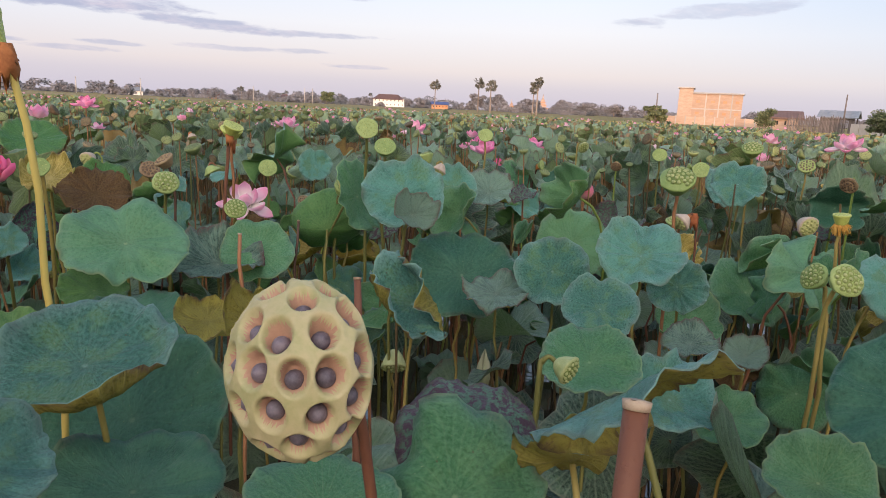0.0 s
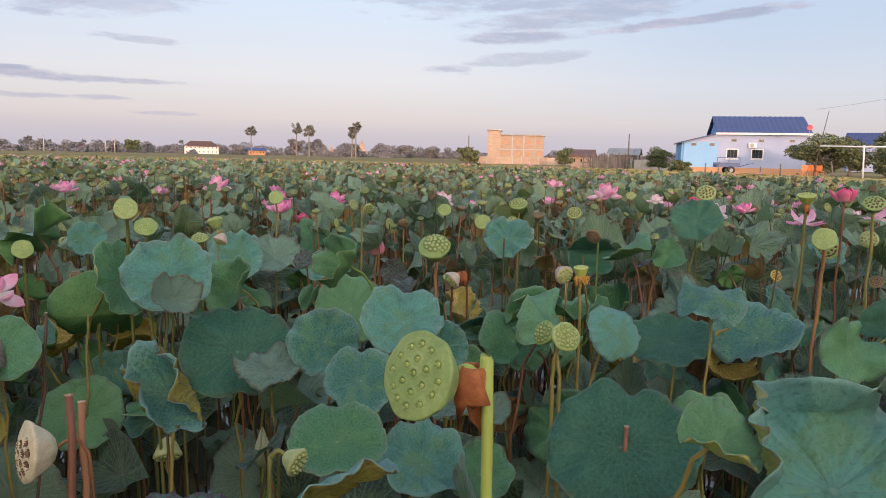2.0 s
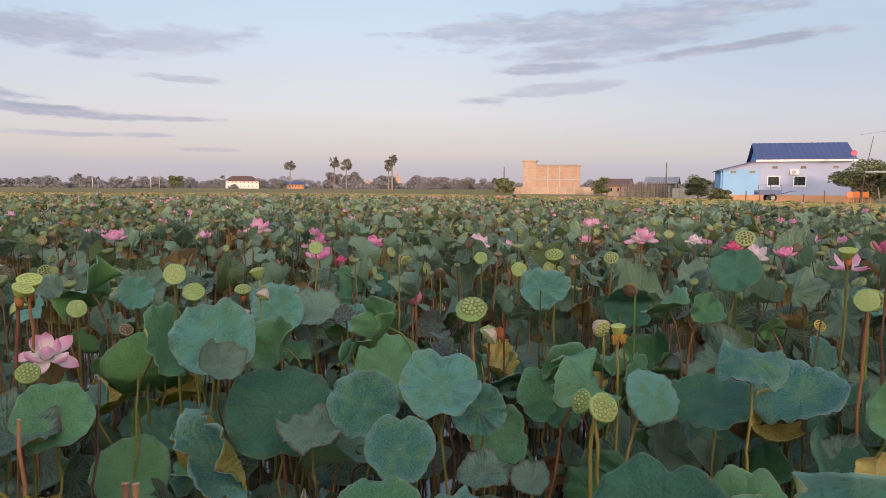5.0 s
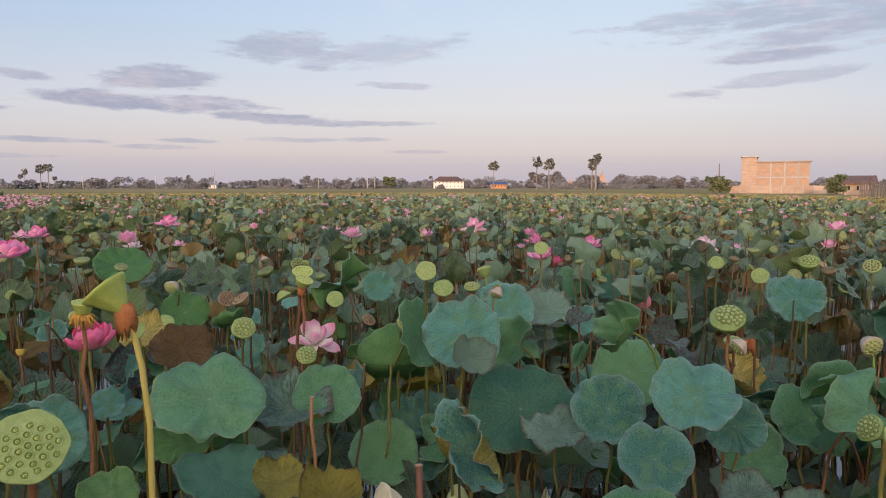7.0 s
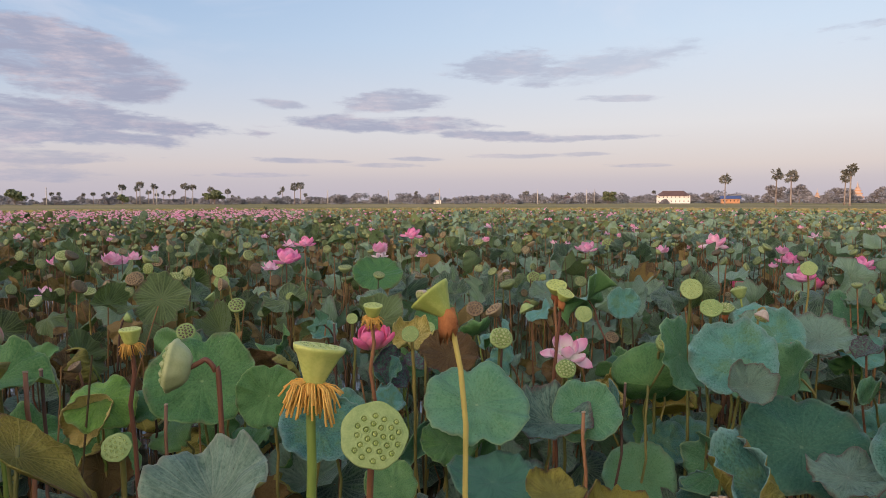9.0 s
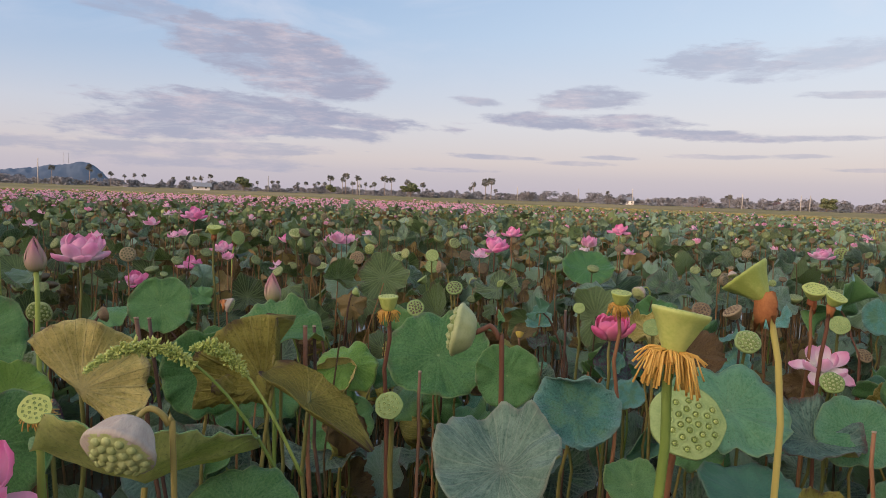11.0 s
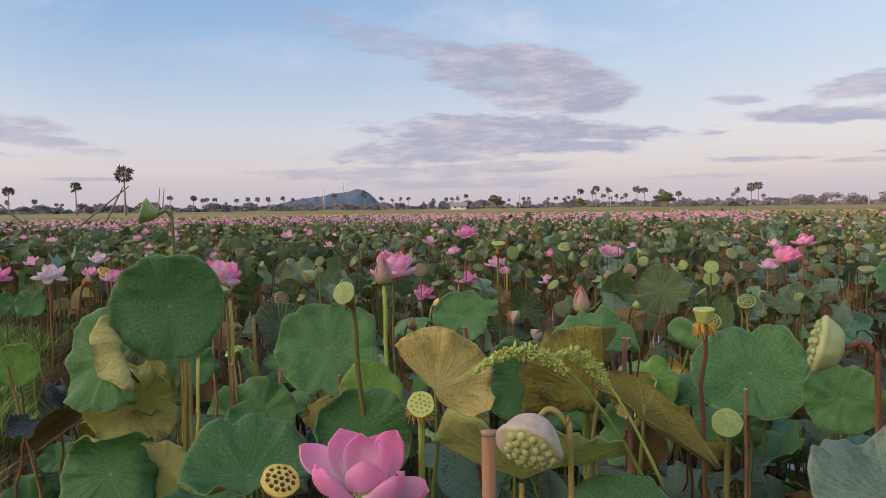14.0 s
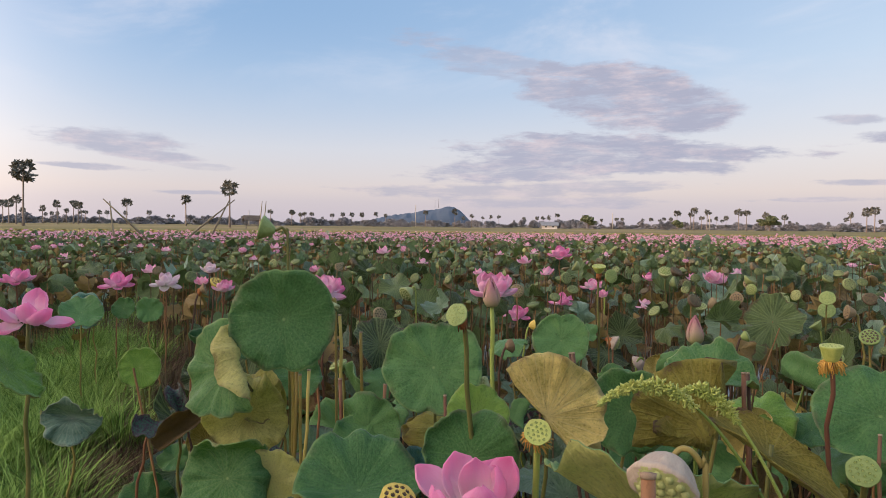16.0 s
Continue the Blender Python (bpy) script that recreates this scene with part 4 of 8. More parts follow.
def pod(x, y, z, r, tilt=60, az=180, look_of="green", deep=1.15, neck=0.16, belly=0.55, lean=(0.0, 0.0), stem="olive", count=19,
        seg=36, rings=14, collar=False, threads=False, rag=False, hook=False, label="", sides=8, thin=0.0):
    """A seed pod whose face has its centre at (x, y, z), turned tilt degrees from upright towards compass az, on its stalk."""
    SEED_COUNT[0] += 1
    sd = SEED_COUNT[0]
    rs = random.Random(sd)
    rec, pit_m, seed_m, srad, pit, dome, words = POD_LOOK[look_of]
    axes = frame_of(tilt, az)
    n = axes @ Vector((0, 0, 1))
    back = Vector((x, y, z)) - n * (deep * r)          # where the stalk joins
    bx, by = back.x - n.x * 0.05 + lean[0], back.y - n.y * 0.05 + lean[1]
    root = empty("lotus_seed_pod", bx, by, 0)
    at = Matrix.Translation((x - bx, y - by, z)) @ axes.to_4x4() @ Matrix.Rotation(rs.uniform(0, 6.28), 4, "Z")
    holes = seed_places(count)
    holes = [(hx * 0.9 + rs.uniform(-0.03, 0.03), hy * 0.9 + rs.uniform(-0.03, 0.03)) for hx, hy in holes]
    head = piece("receptacle", pod_shape(r, deep, dome, neck, holes, srad * (1.25 if seed_m == SEED_BROWN else 1.55 if pit else 1.25), pit, [rec, pit_m], seg, rings, belly, 0.02, sd), root, at=at)
    me = ball(srad * r * 0.95, 0.8, [seed_m, SEED_TIP if seed_m == SEED_GREEN else seed_m], 8, 8, 0.2)
    for hx, hy in holes:
        q = math.hypot(hx, hy)
        hz = dome * r * (1 - q * q) if dome > 0 else dome * r * (1 - q ** 4)
        s = piece("seed", me, head)
        s.matrix_basis = Matrix.Translation((hx * r, hy * r, hz - (0.62 * pit * r if pit > 0.06 else 0.012 * r)))
    joint = Vector((back.x - bx, back.y - by, back.z))
    if collar:
        vs, fs = [], []
        nk = 18
        for t2, out2 in ((0.0, 0.18), (0.35, 0.23), (1.0, 0.19)):
            for k in range(nk):
                a = 2 * math.pi * k / nk
                rag = (0.75 + 0.5 * rs.random()) * (1.25 if k % 2 else 0.7) if t2 == 1.0 else 1.0
                q = out2 * r * (1 + 0.25 * rs.uniform(-1, 1) * t2)
                vs.append((q * math.cos(a), q * math.sin(a), -deep * r + 0.3 * r - t2 * 0.55 * rag * r))
        for i in range(2):
            for k in range(nk):
                k2 = (k + 1) % nk
                fs.append((i * nk + k, i * nk + k2, (i + 1) * nk + k2, (i + 1) * nk + k))
        me2 = mesh_from("collar", vs, fs, WITHER)
        ob = piece("collar", me2, root, "withered rust-brown collar", at)
        ob.modifiers.new("thick", "SOLIDIFY").thickness = 0.0012
    if rag:
        # a withered rag of old petals that hangs from the joint
        vs, fs, nk = [], [], 14
        drop = [(0.0, 0.20), (0.3, 0.32), (0.65, 0.36), (1.0, 0.26)]
        hang = joint + (Vector((-math.sin(radians(hook)), math.cos(radians(hook)), 0)) * 0.62 * r if hook is not False else Vector((0, 0, 0)))
        for t2, out2 in drop:
            for k in range(nk):
                a = 2 * math.pi * k / nk
                q = out2 * r * (1 + 0.35 * rs.uniform(-1, 1))
                vs.append((hang.x + q * math.cos(a), hang.y + q * math.sin(a), hang.z + 0.38 * r - t2 * r * (1.25 + (0.5 * rs.uniform(-1, 1) if t2 == 1.0 else 0.0))))
        for i in range(3):
            for k in range(nk):
                k2 = (k + 1) % nk
                fs.append((i * nk + k, i * nk + k2, (i + 1) * nk + k2, (i + 1) * nk + k))
        ob = piece("withered_petals", mesh_from("withered_petals", vs, fs, WITHER), root, "rust-red rag of withered petals")
        ob.modifiers.new("thick", "SOLIDIFY").thickness = 0.0012
    if threads:
        vs, fs = [], []
        for k in range(130):
            a = rs.uniform(0, 6.28)
            out2, dr = rs.uniform(0.4, 1.3) * r, rs.uniform(0.15, 1.35) * r
            p0 = Vector((0.2 * r * math.cos(a), 0.2 * r * math.sin(a), -deep * r * 0.92))
            p1 = Vector((out2 * 0.7 * math.cos(a), out2 * 0.7 * math.sin(a), -deep * r * 0.95 - 0.12 * dr))
            p2 = Vector((out2 * math.cos(a + 0.2), out2 * math.sin(a + 0.2), -deep * r - dr))
            tv, tf = tube([p0, p1, p2], [0.022 * r, 0.03 * r, 0.045 * r], 4)
            o = len(vs)
            vs += tv
            fs += [tuple(o + q2 for q2 in f) for f in tf]
        piece("stamen_tuft", mesh_from("stamen_tuft", vs, fs, STAMEN), root, "tuft of hanging orange stamens", Matrix.Translation((x - bx, y - by, z)) @ axes.to_4x4())
    if hook is not False:
        # the stalk rises past the head and bends over into it from compass side hook
        side = Vector((-math.sin(radians(hook)), math.cos(radians(hook)), 0)) * r
        zed = Vector((0, 0, r))
        foot = joint + side * 0.95
        pts = [Vector((foot.x + side.x, foot.y + side.y, -0.45)), Vector((foot.x + 0.3 * side.x, foot.y + 0.3 * side.y, joint.z * 0.55)), joint + side * 1.0 - zed * 1.2, joint + side * 0.85 - zed * 0.15,
               joint + side * 0.55 + zed * 0.28, joint + side * 0.22 + zed * 0.22 - n * 0.1 * r, joint + n * 0.05 * r]
        fine_pts = []
        for i in range(len(pts) - 1):
            a0, a1, a2, a3 = pts[max(i - 1, 0)], pts[i], pts[i + 1], pts[min(i + 2, len(pts) - 1)]
            for s in (0, 0.25, 0.5, 0.75):
                fine_pts.append(0.5 * ((2 * a1) + (a2 - a0) * s + (2 * a0 - 5 * a1 + 4 * a2 - a3) * s * s + (3 * a1 - a0 - 3 * a2 + a3) * s ** 3))
        fine_pts.append(pts[-1])
        tv, tf = tube(fine_pts, [thin or 0.0042] * len(fine_pts), sides)
        piece("stalk", mesh_from("stalk", tv, tf, STEM[stem]), root, "bent brownish stalk")
    else:
        d = n if n.z > 0.3 else Vector((n.x, n.y, 0.35)).normalized()
        piece("stalk", stalk_mesh(joint + n * 0.004, d, thin * 1.12 or 0.0058, thin or 0.0050, STEM[stem], 0.06, sides, 0.012, sd), root, "slender rough stalk")
    tagged(root, label or words, "lotus pod", "lotus pods", "thing")
    return root


def petal_mesh(length, width, cup, kind, name="petal", bend=0.25, seed=0, nu=7, nv=9):
    """A boat-shaped petal rising along +z from the origin, its inner side towards -y... the tip drawn to a point."""
    rs = random.Random(seed)
    vs, uv, fs = [], [], []
    for i in range(nv):
        v = i / (nv - 1)
        w = width * (max(0.0, math.sin(math.pi * (0.10 + v * 0.885) ** 1.25)) ** 0.5 * (1 if v < 0.97 else 0.5) + 0.03)
        for j in range(nu):
            u = j / (nu - 1) * 2 - 1
            x = u * w * 0.5 * math.cos(u * 0.6)
            y = cup * (1 - u * u) * w * 0.5 + bend * length * v * v
            vs.append((x, y + 0.002 * rs.uniform(-1, 1), v * length - 0.05 * length * (u * u) * v))
            uv.append((u * 0.5 + 0.5, v))
    for i in range(nv - 1):
        for j in range(nu - 1):
            a = i * nu + j
            fs.append((a, a + 1, a + nu + 1, a + nu))
    return mesh_from(name, vs, fs, PETAL[kind], uv)


PETAL_CACHE = {}


def petals_of(kind, length, n):
    key = (kind, round(length, 3), n)
    if key not in PETAL_CACHE:
        PETAL_CACHE[key] = petal_mesh(length, length * (0.80, 0.86, 0.76)[n % 3], (0.62, 0.58, 0.5)[n % 3], kind, bend=(-0.22, -0.14, 0.0)[n % 3], seed=n)
    return PETAL_CACHE[key]


FLOWER_WORDS = {
    "pink": "open pink lotus flower with cupped petals on a tall stalk",
    "pale": "wide open pale pink lotus flower fading to white inside",
    "deep": "deep pink lotus flower half open on its stalk",
    "rose": "bright pink lotus flower half open on its stalk",
    "white": "open whitish lotus flower with faint pink tips",
}


def flower(x, y, z, r, opened=0.6, kind="pink", tilt=15, az=180, lean=(0.0, 0.0), stem="rust", count=15, label="", core=True):
    """A lotus flower with its heart at (x, y, z) and petals r long; opened 0 (bud) to 1 (petals lie flat)."""
    SEED_COUNT[0] += 1
    sd = SEED_COUNT[0]
    rs = random.Random(sd)
    axes = frame_of(tilt, az)
    bx, by = x + lean[0], y + lean[1]
    root = empty("lotus_flower", bx, by, 0)
    top = Vector((x - bx, y - by, z))
    base = Matrix.Translation(top) @ axes.to_4x4()
    for k in range(count):
        layer = 0 if k < count // 3 else (1 if k < 2 * count // 3 else 2)
        a = 2 * math.pi * (k % (count // 3 + 1)) / (count // 3 + 1) + layer * 0.6 + rs.uniform(-0.15, 0.15)
        open_a = (8 + 26 * opened, 14 + 52 * opened, 18 + 80 * opened)[layer] + rs.uniform(-9, 9)
        m = base @ Matrix.Rotation(a, 4, "Z") @ Matrix.Translation((0, 0.012 + 0.004 * layer, 0.004)) @ Matrix.Rotation(radians(-open_a), 4, "X")
        m = m @ Matrix.Diagonal((1, 1, rs.uniform(0.88, 1.06), 1))
        ob = piece("petal", petals_of(kind, r * (0.8, 0.95, 1.0)[layer], layer), root, at=m)
        ob.modifiers.new("thick", "SOLIDIFY").thickness = 0.0009
    if core:
        piece("receptacle", pod_shape(r * 0.2, 1.1, 0.05, 0.4, [], 0.1, 0, [POD_YELLOW, POD_YELLOW], 16, 4, 0.6, 0.02, sd), root, "small yellow receptacle",
              base @ Matrix.Translation((0, 0, r * 0.27)))
    piece("stalk", stalk_mesh(top, axes @ Vector((0, 0, 1)), 0.0052, 0.0045, STEM[stem], 0.2, 8, 0.015, sd), root, "slender rough stalk")
    tagged(root, label or FLOWER_WORDS[kind], "lotus flower", "lotus flowers", "thing")
    return root


def bud(x, y, z, length, tilt=4, az=180, kind="bud", lean=(0.0, 0.0), stem="green", fat=0.46, label=""):
    """A closed lotus bud with its foot at (x, y, z), wrapped in overlapping petals."""
    SEED_COUNT[0] += 1
    sd = SEED_COUNT[0]
    axes = frame_of(tilt, az)
    bx, by = x + lean[0], y + lean[1]
    root = empty("lotus_bud", bx, by, 0)
    top = Vector((x - bx, y - by, z))
    m0 = Matrix.Translation(top) @ axes.to_4x4()
    for k in range(7):
        inner = k < 3
        w = fat * length * (0.93 if inner else 1.0)
        nu, nv = 9, 11
        vs, uv, fs = [], [], []
        for i in range(nv):
            v = i / (nv - 1)
            rad = 0.5 * w * (math.sin(math.pi * (0.06 + 0.94 * v) ** 0.72)) ** 0.8 + 0.001
            span = (1.25 if not inner else 1.3) * (1 - 0.55 * v)
            top_v = v * length * (1.0 if inner else (0.93 - 0.05 * (k % 3)))
            for j in range(nu):
                u = j / (nu - 1) * 2 - 1
                a = u * span
                rr = rad * (1 + 0.03 * (1 - abs(u))) + (0.0 if inner else 0.002 + 0.0015 * (1 - u * u))
                vs.append((rr * math.cos(a), rr * math.sin(a), top_v - 0.10 * length * u * u * v))
                uv.append((u * 0.5 + 0.5, v))
        for i in range(nv - 1):
            for j in range(nu - 1):
                a = i * nu + j
                fs.append((a, a + 1, a + nu + 1, a + nu))
        ob = piece("petal", mesh_from("petal", vs, fs, PETAL[kind], uv), root, at=m0 @ Matrix.Rotation(2.09 * k + (0.5 if not inner else 0), 4, "Z"))
        ob.modifiers.new("thick", "SOLIDIFY").thickness = 0.0012
    piece("stalk", stalk_mesh(top + Vector((0, 0, 0.003)), axes @ Vector((0, 0, 1)), 0.0055, 0.0052, STEM[stem], 0.2, 8, 0.012, sd), root, "rough green stalk")
    tagged(root, label or "closed lotus bud on a green stalk", "lotus bud", "lotus buds", "thing")
    return root


def cut_stem(x, y, z, thick=0.007, lean=(0.0, 0.0), stem="rust", label=""):
    """A leaf or flower stalk cut off bluntly, with its pale hollow end."""
    SEED_COUNT[0] += 1
    sd = SEED_COUNT[0]
    bx, by = x + lean[0], y + lean[1]
    root = empty("cut_stalk", bx, by, 0)
    top = Vector((x - bx, y - by, z))
    d = Vector((-lean[0], -lean[1], z)).normalized()
    piece("stalk", stalk_mesh(top, d, thick * 1.05, thick * 0.95, STEM[stem], 0.3, 12, 0.012, sd), root)
    v, f = tube([top - d * 0.003, top + d * 0.0006, top + d * 0.001, top - d * 0.004], [thick * 1.02, thick * 1.12, thick * 0.72, thick * 0.4], 14)
    piece("cut_end", mesh_from("cut_end", v, f, CUT), root, "pale dried cut end")
    tagged(root, label or "bare cut lotus stalk standing up stiffly", "lotus stalk", "bare lotus stalks", "thing")
    return root


def seed_head(foot, top, tip, label="arching yellow-green grass seed head over the leaves"):
    """A bent grass panicle: a thin culm from foot, over by top, drooping to tip, its upper half thick with small grains."""
    SEED_COUNT[0] += 1
    rs = random.Random(SEED_COUNT[0])
    o, p1, p2 = Vector(foot), Vector(top), Vector(tip)
    root = empty("grass_seed_head", o.x, o.y, 0)
    base = Vector((o.x, o.y, 0))
    ctrl = p1 * 2 - (o + p2) * 0.5
    pts = []
    for k in range(25):
        q = k / 24
        pts.append((1 - q) ** 2 * o + 2 * q * (1 - q) * ctrl + q * q * p2 - base)
    v, f = tube(pts, [0.0026 - 0.0018 * k / 24 for k in range(25)], 6)
    piece("culm", mesh_from("culm", v, f, STEM["green"]), root)
    vs, fs = [], []
    for k in range(11, 24):
        fat = 0.0105 * min(1.0, (24 - k) / 6) * min(1.0, (k - 9) / 4)
        for _ in range(46):
            q = pts[k].lerp(pts[k + 1], rs.random())
            w = Vector((rs.gauss(0, 1), rs.gauss(0, 1), rs.gauss(0, 1))).normalized()
            c = q + w * fat * rs.uniform(0.15, 1.0)
            tv, tf = tube([c - w * 0.0016, c + w * 0.0014 + Vector((0, 0, -0.0008)), c + w * 0.0042], [0.0009, 0.0019, 0.0003], 4)
            n0 = len(vs)
            vs += tv
            fs += [tuple(n0 + i for i in t) for t in tf]
    piece("grain_spike", mesh_from("grain_spike", vs, fs, POD_YELLOW), root, "spike thick with small yellowish grains")
    tagged(root, label, "grass")
    return root


# ---- the distance ----
def far(az, dist, z=0.0):
    """A place dist metres off, az degrees to the right of +y."""
    return Vector((math.sin(radians(az)) * dist, math.cos(radians(az)) * dist, z))


def hill():
    """A long wooded hill with a steep right shoulder."""
    vs, fs = [], []
    nx, ny = 90, 24
    for i in range(nx + 1):
        for j in range(ny + 1):
            u, v = i / nx, j / ny * 2 - 1
            prof = 0.62 * math.sin(math.pi * min(1.0, u * 1.04)) ** 0.9 + 0.55 * math.exp(-((u - 0.74) / 0.14) ** 2) + 0.12 * math.exp(-((u - 0.52) / 0.08) ** 2)
            prof *= min(1.0, (1 - u) * 5.5) ** 0.8 if u < 1 else 0
            h = 78 * prof * max(0.0, 1 - v * v) ** 0.7
            h += (6 * noise.noise((u * 22, v * 7, 1)) + 4 * noise.noise((u * 60, v * 18, 2))) * min(1.0, h / 25)
            vs.append((u * 520 - 260, v * 160, h - 1))
    for i in range(nx):
        for j in range(ny):
            a = i * (ny + 1) + j
            fs.append((a, a + ny + 1, a + ny + 2, a + 1))
    root = empty("hill", *far(-68.4, 2750), 0)
    root.rotation_euler.z = radians(68.4)
    piece("slope", mesh_from("slope", vs, fs, HAZED_HILL), root)
    for dx in (56, 70):
        v, f = tube([(dx, 0, 72), (dx, 0, 108)], [0.9, 0.4], 5)
        piece("mast", mesh_from("mast", v, f, STEEL), root, "thin radio mast")
    tagged(root, "low wooded hill with two masts, haze-blue put into its colour", "hill")


STEEL = plain("grey_steel", (0.30, 0.30, 0.31), (0.42, 0.42, 0.43), 4, 0.5, 0.2, 0.01)
hill()


def leaf_cards(rs, centre, spread, count, size, vs, fs):
    """Small bent leaf clumps thrown over an ellipsoid."""
    for _ in range(count):
        d = Vector((rs.gauss(0, 1), rs.gauss(0, 1), rs.gauss(0, 1))).normalized() * (rs.random() ** 0.4)
        q = Vector((centre[0] + d.x * spread[0], centre[1] + d.y * spread[1], centre[2] + d.z * spread[2]))
        a, b2 = rs.uniform(0, 6.28), rs.uniform(-0.9, 0.9)
        u = Vector((math.cos(a), math.sin(a), b2)).normalized() * size * rs.uniform(0.6, 1.3)
        w = u.cross(Vector((rs.uniform(-1, 1), rs.uniform(-1, 1), rs.uniform(-1, 1)))).normalized() * size * rs.uniform(0.4, 0.8)
        o = len(vs)
        vs += [q - u, q + w * 0.9, q + u, q - w * 0.9 + u * 0.2]
        fs += [(o, o + 1, o + 2), (o, o + 2, o + 3)]


def fan_crown(seed):
    """The crown of a sugar palm: stiff round fans all about a short head."""
    rs = random.Random(seed)
    vs, fs = [], []
    for k in range(26):
        a, e = rs.uniform(0, 6.28), math.asin(rs.uniform(-0.85, 1.0))
        d = Vector((math.cos(a) * math.cos(e), math.sin(a) * math.cos(e), math.sin(e)))
        stem_l = rs.uniform(0.8, 1.25)
        c = d * stem_l
        u = d.orthogonal().normalized()
        u = (Matrix.Rotation(rs.uniform(0, 6.28), 3, d) @ u)
        w = d.cross(u)
        o = len(vs)
        vs.append(c)
        n = 11
        for j in range(n):
            t = -2.0 + 4.0 * j / (n - 1)
            ln = rs.uniform(0.75, 1.0) * (1.0 if j % 2 == 0 else 0.5)
            vs.append(c + (d * math.cos(t) + u * math.sin(t)) * ln + w * (0.16 * (1 if j % 2 else -1)) + Vector((0, 0, -0.12 * abs(t))))
        fs += [(o, o + 1 + j, o + 2 + j) for j in range(n - 1)]
        tv, tf = tube([Vector((0, 0, 0)), c], [0.06, 0.04], 3, False)
        o = len(vs)
        vs += tv
        fs += [tuple(o + q for q in f) for f in tf]
    return mesh_from("crown", vs, fs, FROND, smooth=False)


CROWNS = [fan_crown(k) for k in range(5)]


def palm(az, dist, high):
    """A sugar palm: a straight slim trunk, slightly swollen at the foot, and a round crown of fans."""
    rs = random.Random(int(az * 100) + int(dist))
    root = empty("sugar_palm", *far(az, dist, 0.0), rs.uniform(0, 360))
    cr = max(1.0, min(2.0, high * 0.125)) * rs.uniform(0.9, 1.1)
    h = high - cr * 1.35
    bendx = rs.uniform(-0.03, 0.03) * h
    pts = [(bendx * (k / 6) ** 2, 0, h * k / 6) for k in range(7)]
    v, f = tube(pts, [0.36, 0.27, 0.22, 0.20, 0.19, 0.19, 0.22], 7)
    piece("trunk", mesh_from("trunk", v, f, BARK), root)
    piece("crown", CROWNS[rs.randrange(5)], root, "round crown of stiff fan leaves", Matrix.Translation((bendx, 0, h)) @ Matrix.Diagonal((cr * 0.9, cr * 0.9, cr * 0.86, 1)))
    tagged(root, "tall sugar palm with a round tuft of fan leaves", "palm", "sugar palms on the plain")


palm(-98.27, 190, 16.2)
palm(-98.68, 299, 11.2)
palm(-99.47, 363, 11.0)
palm(-99.11, 351, 10.7)
palm(-98.27, 465, 9.3)
palm(-97.04, 391, 9.2)
palm(-96.83, 578, 7.8)
palm(-96.45, 566, 8.5)
palm(-96.11, 352, 10.8)
palm(-96.10, 650, 9.6)
palm(-95.52, 544, 10.5)
palm(-95.08, 352, 11.1)
palm(-94.77, 336, 10.4)
palm(-94.54, 478, 8.9)
palm(-94.28, 509, 8.8)
palm(-93.35, 529, 9.5)
palm(-92.84, 573, 10.2)
palm(-91.51, 344, 12.3)
palm(-91.55, 623, 10.6)
palm(-89.93, 556, 10.5)
palm(-88.54, 659, 8.8)
palm(-88.21, 631, 8.2)
palm(-87.30, 257, 11.3)
palm(-84.03, 190, 12.8)
palm(-86.94, 748, 9.7)
palm(-86.04, 770, 9.0)
palm(-84.92, 748, 8.0)
palm(-83.00, 696, 8.8)
palm(-80.81, 469, 11.0)
palm(-79.11, 474, 10.9)
palm(-79.11, 465, 11.0)
palm(-78.38, 618, 11.4)
palm(-78.06, 632, 12.2)
palm(-77.48, 639, 12.4)
palm(-76.63, 734, 9.4)
palm(-75.82, 612, 11.1)
palm(-74.97, 530, 10.8)
palm(-74.20, 529, 10.8)
palm(-73.36, 561, 11.5)
palm(-72.21, 593, 12.5)
palm(-71.40, 712, 12.9)
palm(-68.05, 562, 13.7)
palm(-65.59, 466, 13.3)
palm(-64.88, 662, 10.5)
palm(-64.16, 586, 11.5)
palm(-63.21, 643, 10.4)
palm(-62.55, 691, 12.5)
palm(-61.87, 745, 13.4)
palm(-60.59, 770, 8.5)
palm(-59.79, 751, 11.6)
palm(-58.69, 700, 12.0)
palm(-58.21, 649, 11.2)
palm(-57.70, 630, 11.7)
palm(-57.06, 575, 12.5)
palm(-55.78, 709, 9.3)
palm(-54.99, 757, 12.1)
palm(-53.44, 769, 10.9)
palm(-52.23, 738, 11.6)
palm(-51.81, 683, 10.9)
palm(-50.22, 639, 9.5)
palm(-49.56, 633, 10.3)
palm(-48.87, 670, 10.0)
palm(-48.58, 726, 12.1)
palm(-48.06, 765, 12.7)
palm(-47.61, 492, 13.6)
palm(-46.61, 515, 12.8)
palm(-46.38, 375, 12.2)
palm(-45.76, 559, 11.2)
palm(-45.40, 394, 11.7)
palm(-45.16, 687, 10.4)
palm(-44.69, 692, 12.8)
palm(-44.26, 769, 10.9)
palm(-43.98, 667, 13.1)
palm(-43.11, 413, 12.7)
palm(-42.57, 412, 11.8)
palm(-41.22, 440, 11.4)
palm(-39.92, 521, 11.6)
palm(-39.58, 704, 9.1)
palm(-39.09, 754, 8.8)
palm(-37.02, 769, 9.0)
palm(-35.92, 723, 13.0)
palm(-35.65, 480, 12.2)
palm(-34.69, 360, 11.4)
palm(-34.21, 335, 11.3)
palm(-33.80, 666, 10.5)
palm(-28.13, 722, 7.8)
palm(-27.61, 763, 9.3)
palm(-24.62, 644, 12.0)
